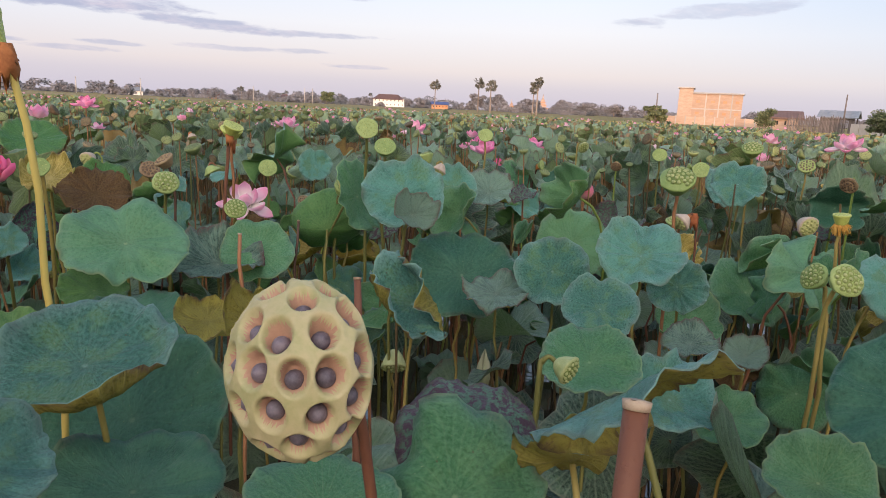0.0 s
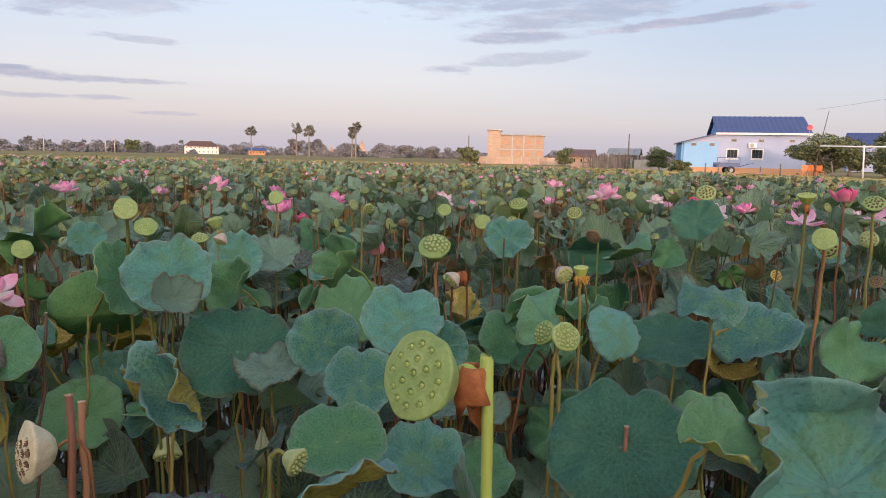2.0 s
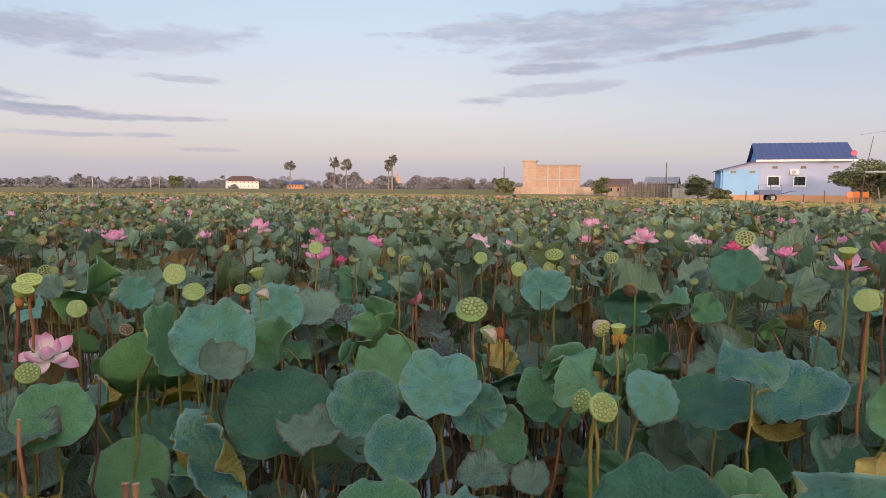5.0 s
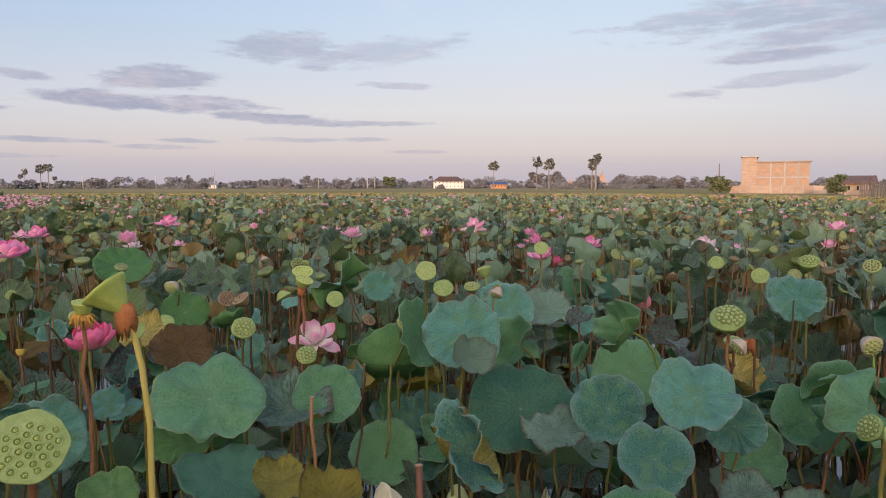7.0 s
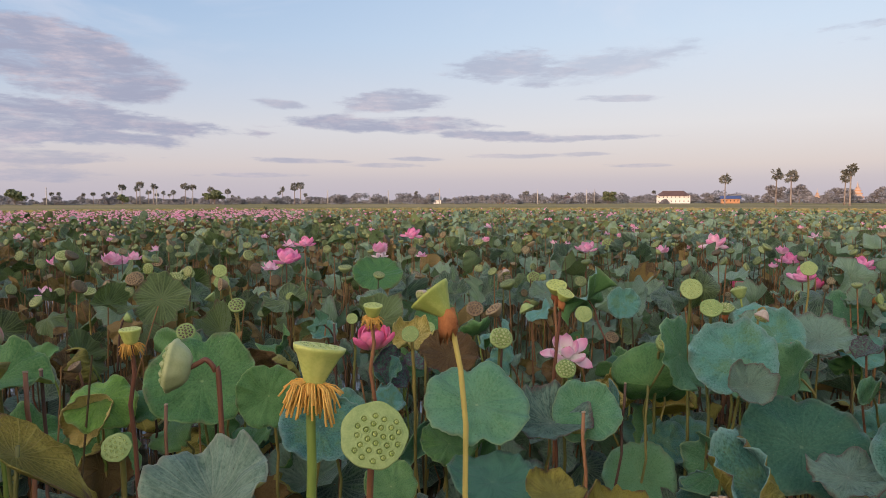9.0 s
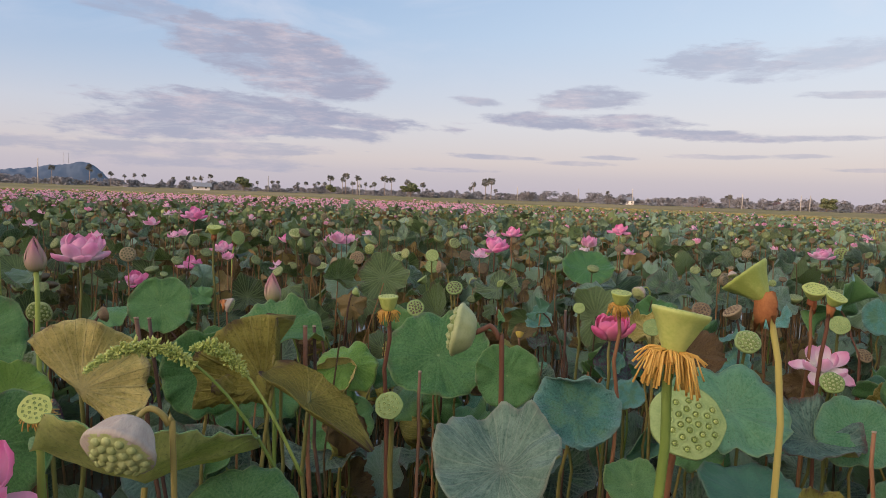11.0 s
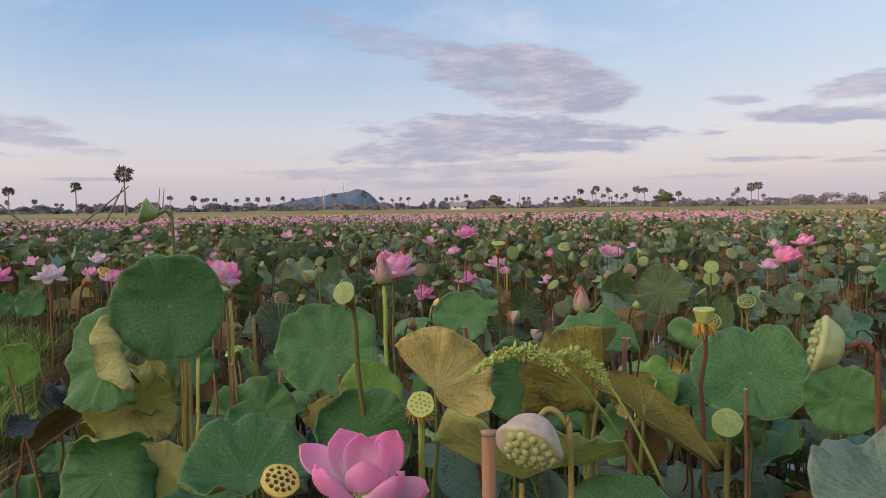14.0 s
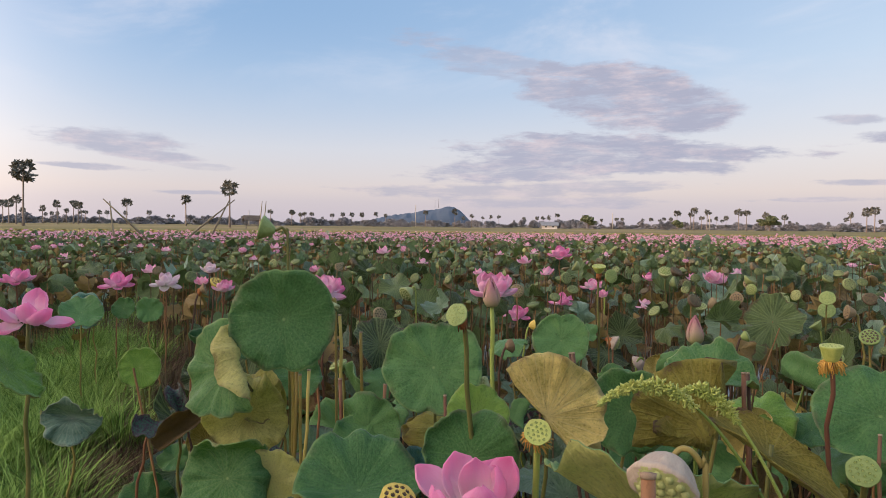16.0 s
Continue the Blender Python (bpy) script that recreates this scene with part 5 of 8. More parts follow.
palm(-15.64, 702, 11.9)
palm(-15.38, 603, 11.3)
palm(-14.14, 633, 9.5)
palm(-13.07, 639, 8.1)
palm(-12.19, 683, 8.6)
palm(-11.95, 738, 11.7)
palm(-5.21, 743, 13.3)
palm(0.05, 300, 12.8)
palm(3.61, 251, 12.2)
palm(4.62, 245, 11.3)
palm(8.09, 256, 10.6)
palm(8.42, 205, 11.2)
palm(16.98, 578, 10.1)


def tree(az, dist, high, wide, name="tree", mat=None, seed=1, cards=1500, label="", size=0.32, z0=0.0, span=(0.42, 0.86), boughs=11):
    """A broad-leaved tree: tapered trunk, limbs, and clumps of leaves with gaps between."""
    rs = random.Random(seed)
    root = empty(name, *far(az, dist, z0))
    v, f = tube([(0, 0, -0.2), (0.1, 0, high * 0.22), (0.0, 0.1, high * 0.5)], [0.05 * high ** 0.8, 0.035 * high ** 0.8, 0.02 * high ** 0.8], 8)
    piece("trunk", mesh_from("trunk", v, f, BARK), root)
    vs, fs = [], []
    tips = []
    for k in range(boughs):
        a = 2 * math.pi * k / boughs * 2.4 + rs.uniform(-0.3, 0.3)
        q = rs.uniform(0.15, 0.85)
        tip = Vector((math.cos(a) * wide * 0.5 * q, math.sin(a) * wide * 0.5 * q, high * rs.uniform(*span) - 0.12 * high * q * q))
        tips.append(tip)
        tv, tf = tube([(0, 0, high * rs.uniform(0.12, 0.35)), tip * 0.6 + Vector((0, 0, 0.05 * high)), tip], [0.014 * high ** 0.8, 0.009 * high ** 0.8, 0.003 * high], 5, False)
        o = len(vs)
        vs += tv
        fs += [tuple(o + q2 for q2 in ff) for ff in tf]
    piece("bough", mesh_from("bough", vs, fs, BARK), root)
    vs, fs = [], []
    for tip in tips:
        s = rs.uniform(0.16, 0.28)
        leaf_cards(rs, tip, (wide * s, wide * s, max(high * s * 0.62, wide * s * 0.4)), cards // len(tips), size, vs, fs)
    piece("crown", mesh_from("crown", vs, fs, mat or BUSH, smooth=False), root)
    tagged(root, label or "broad dark green tree at the edge of the field", "tree")
    return root


def far_woods():
    """The belt of trees along the horizon, clump behind clump."""
    rs = random.Random(5)
    vs, fs = [], []
    az = -125.0
    while az < 75:
        d = rs.uniform(430, 760)
        h = rs.uniform(4.0, 10.5) * (d / 560) * (0.72 if az < -32 else 0.9)
        if -4 < az < 20:
            h *= 1.15
        w = h * rs.uniform(0.8, 1.5)
        c = far(az, d)
        lumps = rs.randrange(4, 8)
        for _ in range(lumps):
            q = c + Vector((rs.uniform(-w, w) * 0.6, rs.uniform(-w, w) * 0.6, h * rs.uniform(0.25, 0.78)))
            leaf_cards(rs, q, (w * 0.35, w * 0.35, h * 0.26), 130, 0.8, vs, fs)
        leaf_cards(rs, c + Vector((0, 0, h * 0.2)), (w, w, h * 0.25), 170, 0.9, vs, fs)
        az += rs.uniform(0.28, 0.8)
    tagged(piece("far_woods", mesh_from("far_woods", vs, fs, HAZED_WOODS, smooth=False)), "belt of trees along the horizon, haze greyed into their colour", "trees", kind="stuff")


far_woods()
# ---- buildings and village things at the field's edge ----
# blue paint of side and gable; on the lean-to's front it stands for shade
BLUE_WALL = plain("blue_paint_and_shade_wall", (0.24, 0.46, 0.74), (0.30, 0.52, 0.78), 0.6, 0.8, 0.2, 0.01)
WHITE_WALL = plain("pale_painted_wall", (0.35, 0.41, 0.59), (0.42, 0.47, 0.65), 0.5, 0.8, 0.2, 0.01)
CREAM_WALL = plain("cream_wall", (0.74, 0.70, 0.66), (0.82, 0.78, 0.74), 0.3, 0.8, 0.2, 0.02)
ROOF_BLUE = plain("blue_roof_sheet", (0.040, 0.058, 0.16), (0.060, 0.082, 0.20), 1.5, 0.45, 0.3, 0.02)
ROOF_BROWN = plain("brown_roof", (0.09, 0.05, 0.045), (0.15, 0.09, 0.075), 1.0, 0.7, 0.3, 0.03)
ORANGE_BASE = plain("orange_plinth", (0.48, 0.24, 0.12), (0.58, 0.32, 0.18), 0.8, 0.8, 0.3, 0.02)
BRICK = plain("raw_brickwork", (0.38, 0.26, 0.19), (0.52, 0.385, 0.295), 0.7, 0.85, 0.5, 0.03, stretch=(1, 1, 3))
CONCRETE = plain("grey_concrete", (0.34, 0.32, 0.30), (0.48, 0.45, 0.42), 1.2, 0.85, 0.4, 0.02)
TIMBER = plain("weathered_timber", (0.10, 0.085, 0.08), (0.22, 0.19, 0.175), 3.0, 0.85, 0.5, 0.01, stretch=(1, 1, 0.2))
SHEET = plain("galvanised_sheet", (0.15, 0.16, 0.175), (0.26, 0.27, 0.28), 1.0, 0.5, 0.3, 0.02)
BAMBOO = plain("bamboo", (0.20, 0.16, 0.10), (0.34, 0.28, 0.18), 3.0, 0.6, 0.3, 0.01)
WHITE_PVC = plain("white_paint", (0.70, 0.70, 0.70), (0.80, 0.80, 0.80), 3.0, 0.5, 0.1, 0.002)
BLUE_PAINT = plain("blue_cart_paint", (0.06, 0.09, 0.20), (0.11, 0.15, 0.28), 3.0, 0.5, 0.2, 0.005)
ORANGE_PLASTIC = plain("orange_plastic", (0.62, 0.17, 0.05), (0.70, 0.24, 0.08), 3.0, 0.4, 0.1, 0.002)
# the far pagoda's gilding, with haze put into its colour as a paler tone
GOLD = plain("hazed_gilded_plaster", (0.44, 0.33, 0.27), (0.52, 0.40, 0.33), 0.4, 0.6, 0.3, 0.05)
DISH_RED = plain("red_dish", (0.55, 0.12, 0.16), (0.66, 0.20, 0.24), 2.0, 0.5, 0.1, 0.002)
THATCH = plain("thatch", (0.08, 0.06, 0.05), (0.16, 0.13, 0.10), 2.0, 0.9, 0.6, 0.03)
RUBBER = plain("black_rubber", (0.02, 0.02, 0.02), (0.04, 0.04, 0.04), 5.0, 0.8, 0.2, 0.005)
GLASS, gr, b = material("window_glass", 0.08, 0.5)
gr.put(b.inputs["Base Color"], gr.mix(gr.noise(node_out(gr, "ShaderNodeTexCoord", "Object"), 1.5), (0.02, 0.025, 0.03), (0.05, 0.055, 0.06)))


def site(name, az, dist, z=0.3, turn=0.0):
    """An Empty at the foot of a building; its x runs to the right and its y away from the pond."""
    return empty(name, *far(az, dist, z), -az + turn)


def slab(name, mat, parent, *dims, bevel=0.0, label=""):
    return part(name, box(bmesh.new(), *dims, bevel=bevel), mat, parent, label)


def pierced_wall(x0, x1, z0, z1, y0, y1, holes):
    """A wall with rectangular openings right through it."""
    bm = bmesh.new()
    xs = sorted({x0, x1, *(h[0] for h in holes), *(h[1] for h in holes)})
    zs = sorted({z0, z1, *(h[2] for h in holes), *(h[3] for h in holes)})
    for a0, a1 in zip(xs, xs[1:]):
        for b0, b1 in zip(zs, zs[1:]):
            cx, cz = (a0 + a1) / 2, (b0 + b1) / 2
            if not any(h[0] < cx < h[1] and h[2] < cz < h[3] for h in holes):
                box(bm, a0, a1, y0, y1, b0, b1)
    bmesh.ops.remove_doubles(bm, verts=bm.verts, dist=0.001)
    return bm


def window(parent, x0, x1, z0, z1, y, leaves=3, bars=True):
    w = slab("window", WHITE_PVC, parent, x0 - 0.06, x1 + 0.06, y - 0.05, y + 0.02, z0 - 0.09, z0 - 0.02)
    bm = bmesh.new()
    box(bm, x0 - 0.05, x0 + 0.05, y - 0.04, y + 0.1, z0, z1)
    box(bm, x1 - 0.05, x1 + 0.05, y - 0.04, y + 0.1, z0, z1)
    box(bm, x0 + 0.05, x1 - 0.05, y - 0.04, y + 0.1, z1 - 0.1, z1)
    box(bm, x0 + 0.05, x1 - 0.05, y - 0.04, y + 0.1, z0, z0 + 0.1)
    part("frame", bm, WHITE_PVC, w)
    n = leaves
    for k in range(n):
        a, c = x0 + 0.05 + (x1 - x0 - 0.1) * k / n, x0 + 0.05 + (x1 - x0 - 0.1) * (k + 1) / n
        slab("pane", GLASS, w, a + 0.015, c - 0.015, y + 0.05, y + 0.07, z0 + 0.1, z1 - 0.1)
    return w


def gable_roof(name, mat, parent, x0, x1, y0, y1, z_eave, z_ridge, thick=0.12, over=0.35, label="", hip=0.0):
    """Two pitched sheets with their ridge along x; hip: metres by which the ends slope in."""
    ym = (y0 + y1) / 2
    ze = z_eave - over * (z_ridge - z_eave) / (ym - y0)
    n = max(8, int((x1 - x0 + 2 * over) / 0.25))
    vs, fs = [], []
    for k in range(n + 1):
        x = x0 - over + (x1 - x0 + 2 * over) * k / n
        rib = 0.035 if k % 2 else 0.0
        cut = min(1.0, (min(k, n - k) / n * (x1 - x0 + 2 * over)) / hip) if hip else 1.0
        for y, z in ((y0 - over, ze), (ym, ze + (z_ridge - ze) * cut), (y1 + over, ze)):
            vs += [(x, y, z), (x, y, z + thick + rib)]
    for k in range(n):
        a, c = k * 6, k * 6 + 6
        for j in (0, 2):
            fs += [(a + j + 1, c + j + 1, c + j + 3, a + j + 3), (a + j, a + j + 2, c + j + 2, c + j)]
        fs += [(a, c, c + 1, a + 1), (a + 4, a + 5, c + 5, c + 4)]
    for o in (0, n * 6):
        fs += [(o, o + 1, o + 3, o + 2), (o + 2, o + 3, o + 5, o + 4)]
    return piece(name, mesh_from(name, vs, fs, mat, smooth=False), parent, label)


def blue_house():
    root = site("house", 39.35, 77.5, 0.30, 9)
    h1, h2 = (-1.65, -0.55, 1.45, 2.5), (0.75, 1.85, 1.45, 2.5)
    part("front_wall", pierced_wall(-2.5, 5.9, 0.55, 4.15, 0, 0.2, [h1, h2]), WHITE_WALL, root)
    # the blue here is shade over the pale front, put into the colour
    part("lean_to_wall", pierced_wall(-5.9, -2.5, 0.55, 3.15, 0, 0.2, []), BLUE_WALL, root, "pale lean-to wall with bluish shade put into its colour")
    bm = bmesh.new()   # the sloping top of the lean-to's front
    v = [bm.verts.new(q) for q in ((-5.9, 0, 3.15), (-2.5, 0, 3.15), (-2.5, 0, 4.0), (-5.9, 0.2, 3.15), (-2.5, 0.2, 3.15), (-2.5, 0.2, 4.0))]
    for f in ((0, 1, 2), (5, 4, 3), (0, 3, 4, 1), (1, 4, 5, 2), (2, 5, 3, 0)):
        bm.faces.new([v[i] for i in f])
    part("lean_to_gable", bm, WHITE_WALL, root)
    part("side_wall", pierced_wall(0.2, 7.8, 0.55, 3.15, 0, 0.2, [(3.0, 3.9, 0.6, 2.5)]), BLUE_WALL, root).matrix_basis = pose(-5.9, 0, 0, 0, 0, 90)
    slab("side_door", ROOF_BLUE, root, -6.02, -5.94, 3.0, 3.9, 0.6, 2.5, label="dark blue door leaf")
    slab("back_wall", BLUE_WALL, root, -6.1, 5.9, 7.8, 8.0, 0, 3.15)
    slab("right_wall", WHITE_WALL, root, 5.7, 5.9, 0.2, 7.8, 0.55, 4.15)
    bm = bmesh.new()   # blue gable triangle over the lean-to
    v = [bm.verts.new(q) for q in ((-2.5, 0, 4.15), (-2.5, 7.8, 4.15), (-2.5, 3.9, 5.85), (-2.3, 0, 4.15), (-2.3, 7.8, 4.15), (-2.3, 3.9, 5.85))]
    for f in ((0, 1, 2), (5, 4, 3), (0, 3, 4, 1), (1, 4, 5, 2), (2, 5, 3, 0)):
        bm.faces.new([v[i] for i in f])
    part("gable", bm, BLUE_WALL, root, "light blue gable")
    gable_roof("roof", ROOF_BLUE, root, -2.5, 5.9, 0, 7.8, 4.2, 5.9, label="deep blue metal roof")
    slab("fascia", WHITE_PVC, root, -2.85, 6.25, -0.42, -0.36, 3.92, 4.12, label="white eave board")
    bm = bmesh.new()
    v = [bm.verts.new(q) for q in ((-6.4, -0.3, 3.0), (-2.5, -0.3, 4.02), (-2.5, 8, 4.02), (-6.4, 8, 3.0), (-6.4, -0.3, 3.12), (-2.5, -0.3, 4.14), (-2.5, 8, 4.14), (-6.4, 8, 3.12))]
    for f in ((3, 2, 1, 0), (4, 5, 6, 7), (0, 1, 5, 4), (1, 2, 6, 5), (2, 3, 7, 6), (3, 0, 4, 7)):
        bm.faces.new([v[i] for i in f])
    part("lean_to_roof", bm, ROOF_BLUE, root)
    slab("plinth", ORANGE_BASE, root, -5.93, 5.93, -0.04, 0.24, -0.3, 0.55, label="orange painted plinth")
    window(root, *h1, 0.0)
    window(root, *h2, 0.0)
    for x, z in ((-5.2, 2.75), (-3.4, 2.75), (-1.3, 3.2), (1.3, 3.2), (4.2, 3.2)):
        vent = slab("vent", CONCRETE, root, x, x + 0.55, -0.03, 0.0, z, z + 0.28, label="small wall vent")
        for k in range(3):
            slab("slat", RUBBER, vent, x + 0.04, x + 0.51, -0.045, -0.03, z + 0.04 + 0.08 * k, z + 0.08 + 0.08 * k)
    ac = slab("air_conditioner", WHITE_PVC, root, 0.35, 1.15, -0.35, 0.0, 2.62, 3.12, bevel=0.03, label="white outdoor cooling unit")
    bm = bmesh.new()
    bmesh.ops.create_cone(bm, cap_ends=True, segments=20, radius1=0.2, radius2=0.2, depth=0.04, matrix=Matrix.Translation((0.68, -0.37, 2.87)) @ Matrix.Rotation(1.5708, 4, "X"))
    part("fan_grille", bm, STEEL, ac)
    tagged(root, "blue and white one-storey house with a blue metal roof", "house")


blue_house()


def second_house():
    root = site("house", 47.7, 132, 0.33, 5)
    part("front_wall", pierced_wall(-3.4, 3.0, 0, 4.4, 0, 0.2, [(-2.6, -1.6, 1.3, 2.5), (0.6, 1.6, 1.3, 2.5)]), WHITE_WALL, root)
    slab("side_wall", WHITE_WALL, root, -3.4, -3.2, 0.2, 6, 0, 4.4)
    slab("right_wall", WHITE_WALL, root, 2.8, 3.0, 0.2, 6, 0, 4.4)
    window(root, -2.6, -1.6, 1.3, 2.5, 0.0)
    window(root, 0.6, 1.6, 1.3, 2.5, 0.0)
    slab("awning", ROOF_BLUE, root, -3.3, 1.2, -1.2, 0.0, 3.1, 3.2, label="bluish awning")
    slab("cornice", ORANGE_BASE, root, -3.6, 3.2, -0.2, 0.0, 4.2, 4.5)
    gable_roof("roof", ROOF_BLUE, root, -3.4, 3.0, 0, 6, 4.5, 6.3, label="deep blue metal roof")
    tagged(root, "white house with a blue roof half hidden by trees", "house")


second_house()


def brick_block():
    root = site("brick_building", 21.7, 150, 0.3, 0)
    part("front_wall", pierced_wall(-3.35, 6.05, 0, 6.0, 0, 0.25, []), BRICK, root)
    slab("tower", BRICK, root, -6.05, -3.35, -0.1, 6, 0, 7.0, label="brick stair tower")
    slab("tower_roof", CONCRETE, root, -6.35, -3.1, -0.35, 6.2, 7.0, 7.2, label="flat concrete cap")
    slab("right_wall", BRICK, root, 5.8, 6.05, 0.25, 8, 0, 6.0)
    slab("roof_slab", CONCRETE, root, -3.35, 6.35, -0.3, 8.2, 6.0, 6.25, label="flat concrete roof")
    for z in (2.9,):
        slab("floor_beam", CONCRETE, root, -3.35, 6.05, -0.06, 0.0, z, z + 0.22)
    for x in (-0.9, 1.6, 4.0):
        slab("column", CONCRETE, root, x, x + 0.25, -0.06, 0.0, 0, 6.0)
    for x in (-2.6, 0.2, 2.5, 4.8):
        for z in (1.9, 4.2):
            slab("blind_window", ORANGE_BASE, root, x, x + 0.7, -0.05, 0.0, z, z + 0.5, label="filled-in window patch")
    tagged(root, "unfinished brick building with a stair tower and flat roof", "building")
    wall = site("compound_wall", 22.3, 140, 0.3, 0)
    for k in range(11):
        slab("panel", BRICK, wall, -9 + k * 1.75, -7.3 + k * 1.75, 0, 0.15, -0.2, 1.35)
        slab("pillar", CONCRETE, wall, -9.12 + k * 1.75, -8.92 + k * 1.75, -0.08, 0.22, -0.2, 1.5)
    tagged(wall, "low brick compound wall with concrete pillars", "wall")


brick_block()


def far_house(az, dist, wide, tall, roof, wall, roof_mat, n, label, deep=9.0, storeys=1, hip=0.0):
    root = site("house", az, dist, 0.2, 4)
    holes = [(-wide / 2 + wide * (k + 0.38) / n, -wide / 2 + wide * (k + 0.62) / n, tall * (s + 0.4) / storeys, tall * (s + 0.7) / storeys) for k in range(n) for s in range(storeys)]
    part("front_wall", pierced_wall(-wide / 2, wide / 2, 0, tall, 0, 0.25, holes), wall, root)
    for h in holes:
        slab("window", GLASS, root, h[0], h[1], 0.12, 0.16, h[2], h[3])
    slab("left_wall", wall, root, -wide / 2, -wide / 2 + 0.25, 0.25, deep, 0, tall)
    slab("right_wall", wall, root, wide / 2 - 0.25, wide / 2, 0.25, deep, 0, tall)
    gable_roof("roof", roof_mat, root, -wide / 2, wide / 2, 0, deep, tall, tall + roof, 0.2, 0.8, hip=hip)
    tagged(root, label, "house")


far_house(-3.71, 500, 22, 5.6, 3.0, CREAM_WALL, ROOF_BROWN, 8, "long cream house with a dark hipped roof", storeys=2, hip=5.0)
far_house(0.48, 480, 11, 3.2, 1.5, ORANGE_BASE, ROOF_BLUE, 5, "orange-walled house with a blue roof")
far_house(27.1, 118, 3.4, 1.9, 0.8, BRICK, ROOF_BROWN, 3, "small brick house with a rusty brown roof", 5)
far_house(-12.4, 520, 9, 3.4, 2.0, WHITE_WALL, ROOF_BROWN, 4, "small white house among far trees")
far_house(-23.2, 540, 12, 3.2, 2.2, CREAM_WALL, SHEET, 4, "low pale house among far trees")
far_house(-17.5, 560, 8, 3.0, 2.0, ORANGE_BASE, ROOF_BROWN, 4, "low orange house among far trees")
far_house(-103.5, 330, 8, 2.6, 1.6, CREAM_WALL, ROOF_BROWN, 3, "low pale house beneath sugar palms")


def pagoda(az, dist, tall, wide):
    root = site("pagoda", az, dist, 0.0)
    z = 0.0
    for k, (w, h) in enumerate(((1.0, 0.30), (0.78, 0.16), (0.58, 0.13), (0.40, 0.11))):
        slab("tier", GOLD, root, -wide * w / 2, wide * w / 2, -wide * w / 2, wide * w / 2, z, z + tall * h * 0.8, bevel=0.05 * wide * w)
        slab("eave", ORANGE_BASE, root, -wide * w * 0.58, wide * w * 0.58, -wide * w * 0.58, wide * w * 0.58, z + tall * h * 0.8, z + tall * h, bevel=0.02 * wide)
        z += tall * h
    v, f = tube([(0, 0, z), (0, 0, z + tall * 0.1), (0, 0, tall)], [wide * 0.14, wide * 0.08, 0.05], 10)
    piece("spire", mesh_from("spire", v, f, GOLD), root)
    tagged(root, "tiered orange-gold pagoda rising over the trees", "pagoda")


pagoda(8.9, 620, 17, 8)
pagoda(6.37, 640, 11.5, 5)


def plank_fence():
    rs = random.Random(8)
    root = site("plank_fence", 29.1, 95, 0.3, -4)
    for k in range(42):
        x = -3.1 + k * 0.15
        v, f = tube([(x, rs.uniform(-0.03, 0.03), -0.2), (x + rs.uniform(-0.04, 0.04), 0, 1.7 + rs.uniform(-0.25, 0.45))], [0.06, 0.045], 5)
        piece("stake", mesh_from("stake", v, f, TIMBER, smooth=False), root)
    for z in (0.6, 1.3):
        slab("rail", TIMBER, root, -3.2, 3.3, 0.06, 0.12, z, z + 0.1)
    tagged(root, "fence of uneven grey wooden stakes", "fence")
    shed = site("shed", 30.4, 100, 0.3, -6)
    for x in (-1.9, 1.8):
        for y in (0, 4):
            slab("post", TIMBER, shed, x, x + 0.14, y, y + 0.14, -0.2, 2.05)
    part("wall", pierced_wall(-1.9, 1.9, 0, 1.8, 0.05, 0.12, [(0.4, 1.3, 0.0, 1.6)]), TIMBER, shed, "grey board wall")
    gable_roof("roof", SHEET, shed, -1.9, 1.9, 0, 4.1, 2.0, 2.75, 0.05, 0.4, "rusty metal sheets")
    tagged(shed, "timber shed with a rusty metal roof", "shed")
    pale = site("boundary_wall", 32.6, 97, 0.3, 0)
    for k in range(5):
        slab("panel", CONCRETE, pale, -2.2 + k * 0.9, -1.34 + k * 0.9, 0, 0.12, -0.2, 1.2)
    tagged(pale, "pale concrete panel wall", "wall")


plank_fence()


def pole(az, dist, tall, rad=0.12, mat=None, name="utility_pole", label="grey concrete utility pole"):
    root = site(name, az, dist, 0.0)
    v, f = tube([(0, 0, -0.3), (0, 0, tall * 0.5), (0, 0, tall)], [rad * 1.15, rad, rad * 0.8], 8)
    piece("shaft", mesh_from("shaft", v, f, mat or CONCRETE), root)
    tagged(root, label, "pole")


pole(17.8, 135, 5.6, 0.13, TIMBER, label="bare wooden pole beside the bush")
pole(30.8, 96, 4.9, 0.09, TIMBER, label="bare wooden pole beside the shed")
for k, (az, dist, tall) in enumerate(((-82.5, 420, 9), (-68.9, 430, 14), (-45.2, 430, 9), (-52.6, 430, 10), (-32.0, 430, 9), (-27.0, 430, 9), (-22.7, 430, 10), (-14.5, 430, 9), (-10.5, 430, 9), (-9.9, 430, 9))):
    pole(az, dist, tall, 0.28, label="far grey concrete pole by the road")


def post_and_bar():
    root = site("net_frame", 47.2, 60, 0.0, 0)
    v, f = tube([(0.1, 0, 0.2), (0, 0, 2.85)], [0.06, 0.06], 8)
    piece("post", mesh_from("post", v, f, WHITE_PVC), root)
    v, f = tube([(-2.9, 0, 2.75), (0, 0, 2.72), (5.2, 0, 2.74)], [0.055, 0.055, 0.055], 8)
    piece("bar", mesh_from("bar", v, f, WHITE_PVC), root)
    v, f = tube([(-3.2, 0, 0.2), (-2.9, 0, 2.7), (-2.5, 0, 5.4)], [0.05, 0.04, 0.02], 6)
    piece("leaning_stick", mesh_from("leaning_stick", v, f, TIMBER), root, "thin dark leaning stick")
    tagged(root, "white pipe frame with a thin dark stick", "pipe frame")


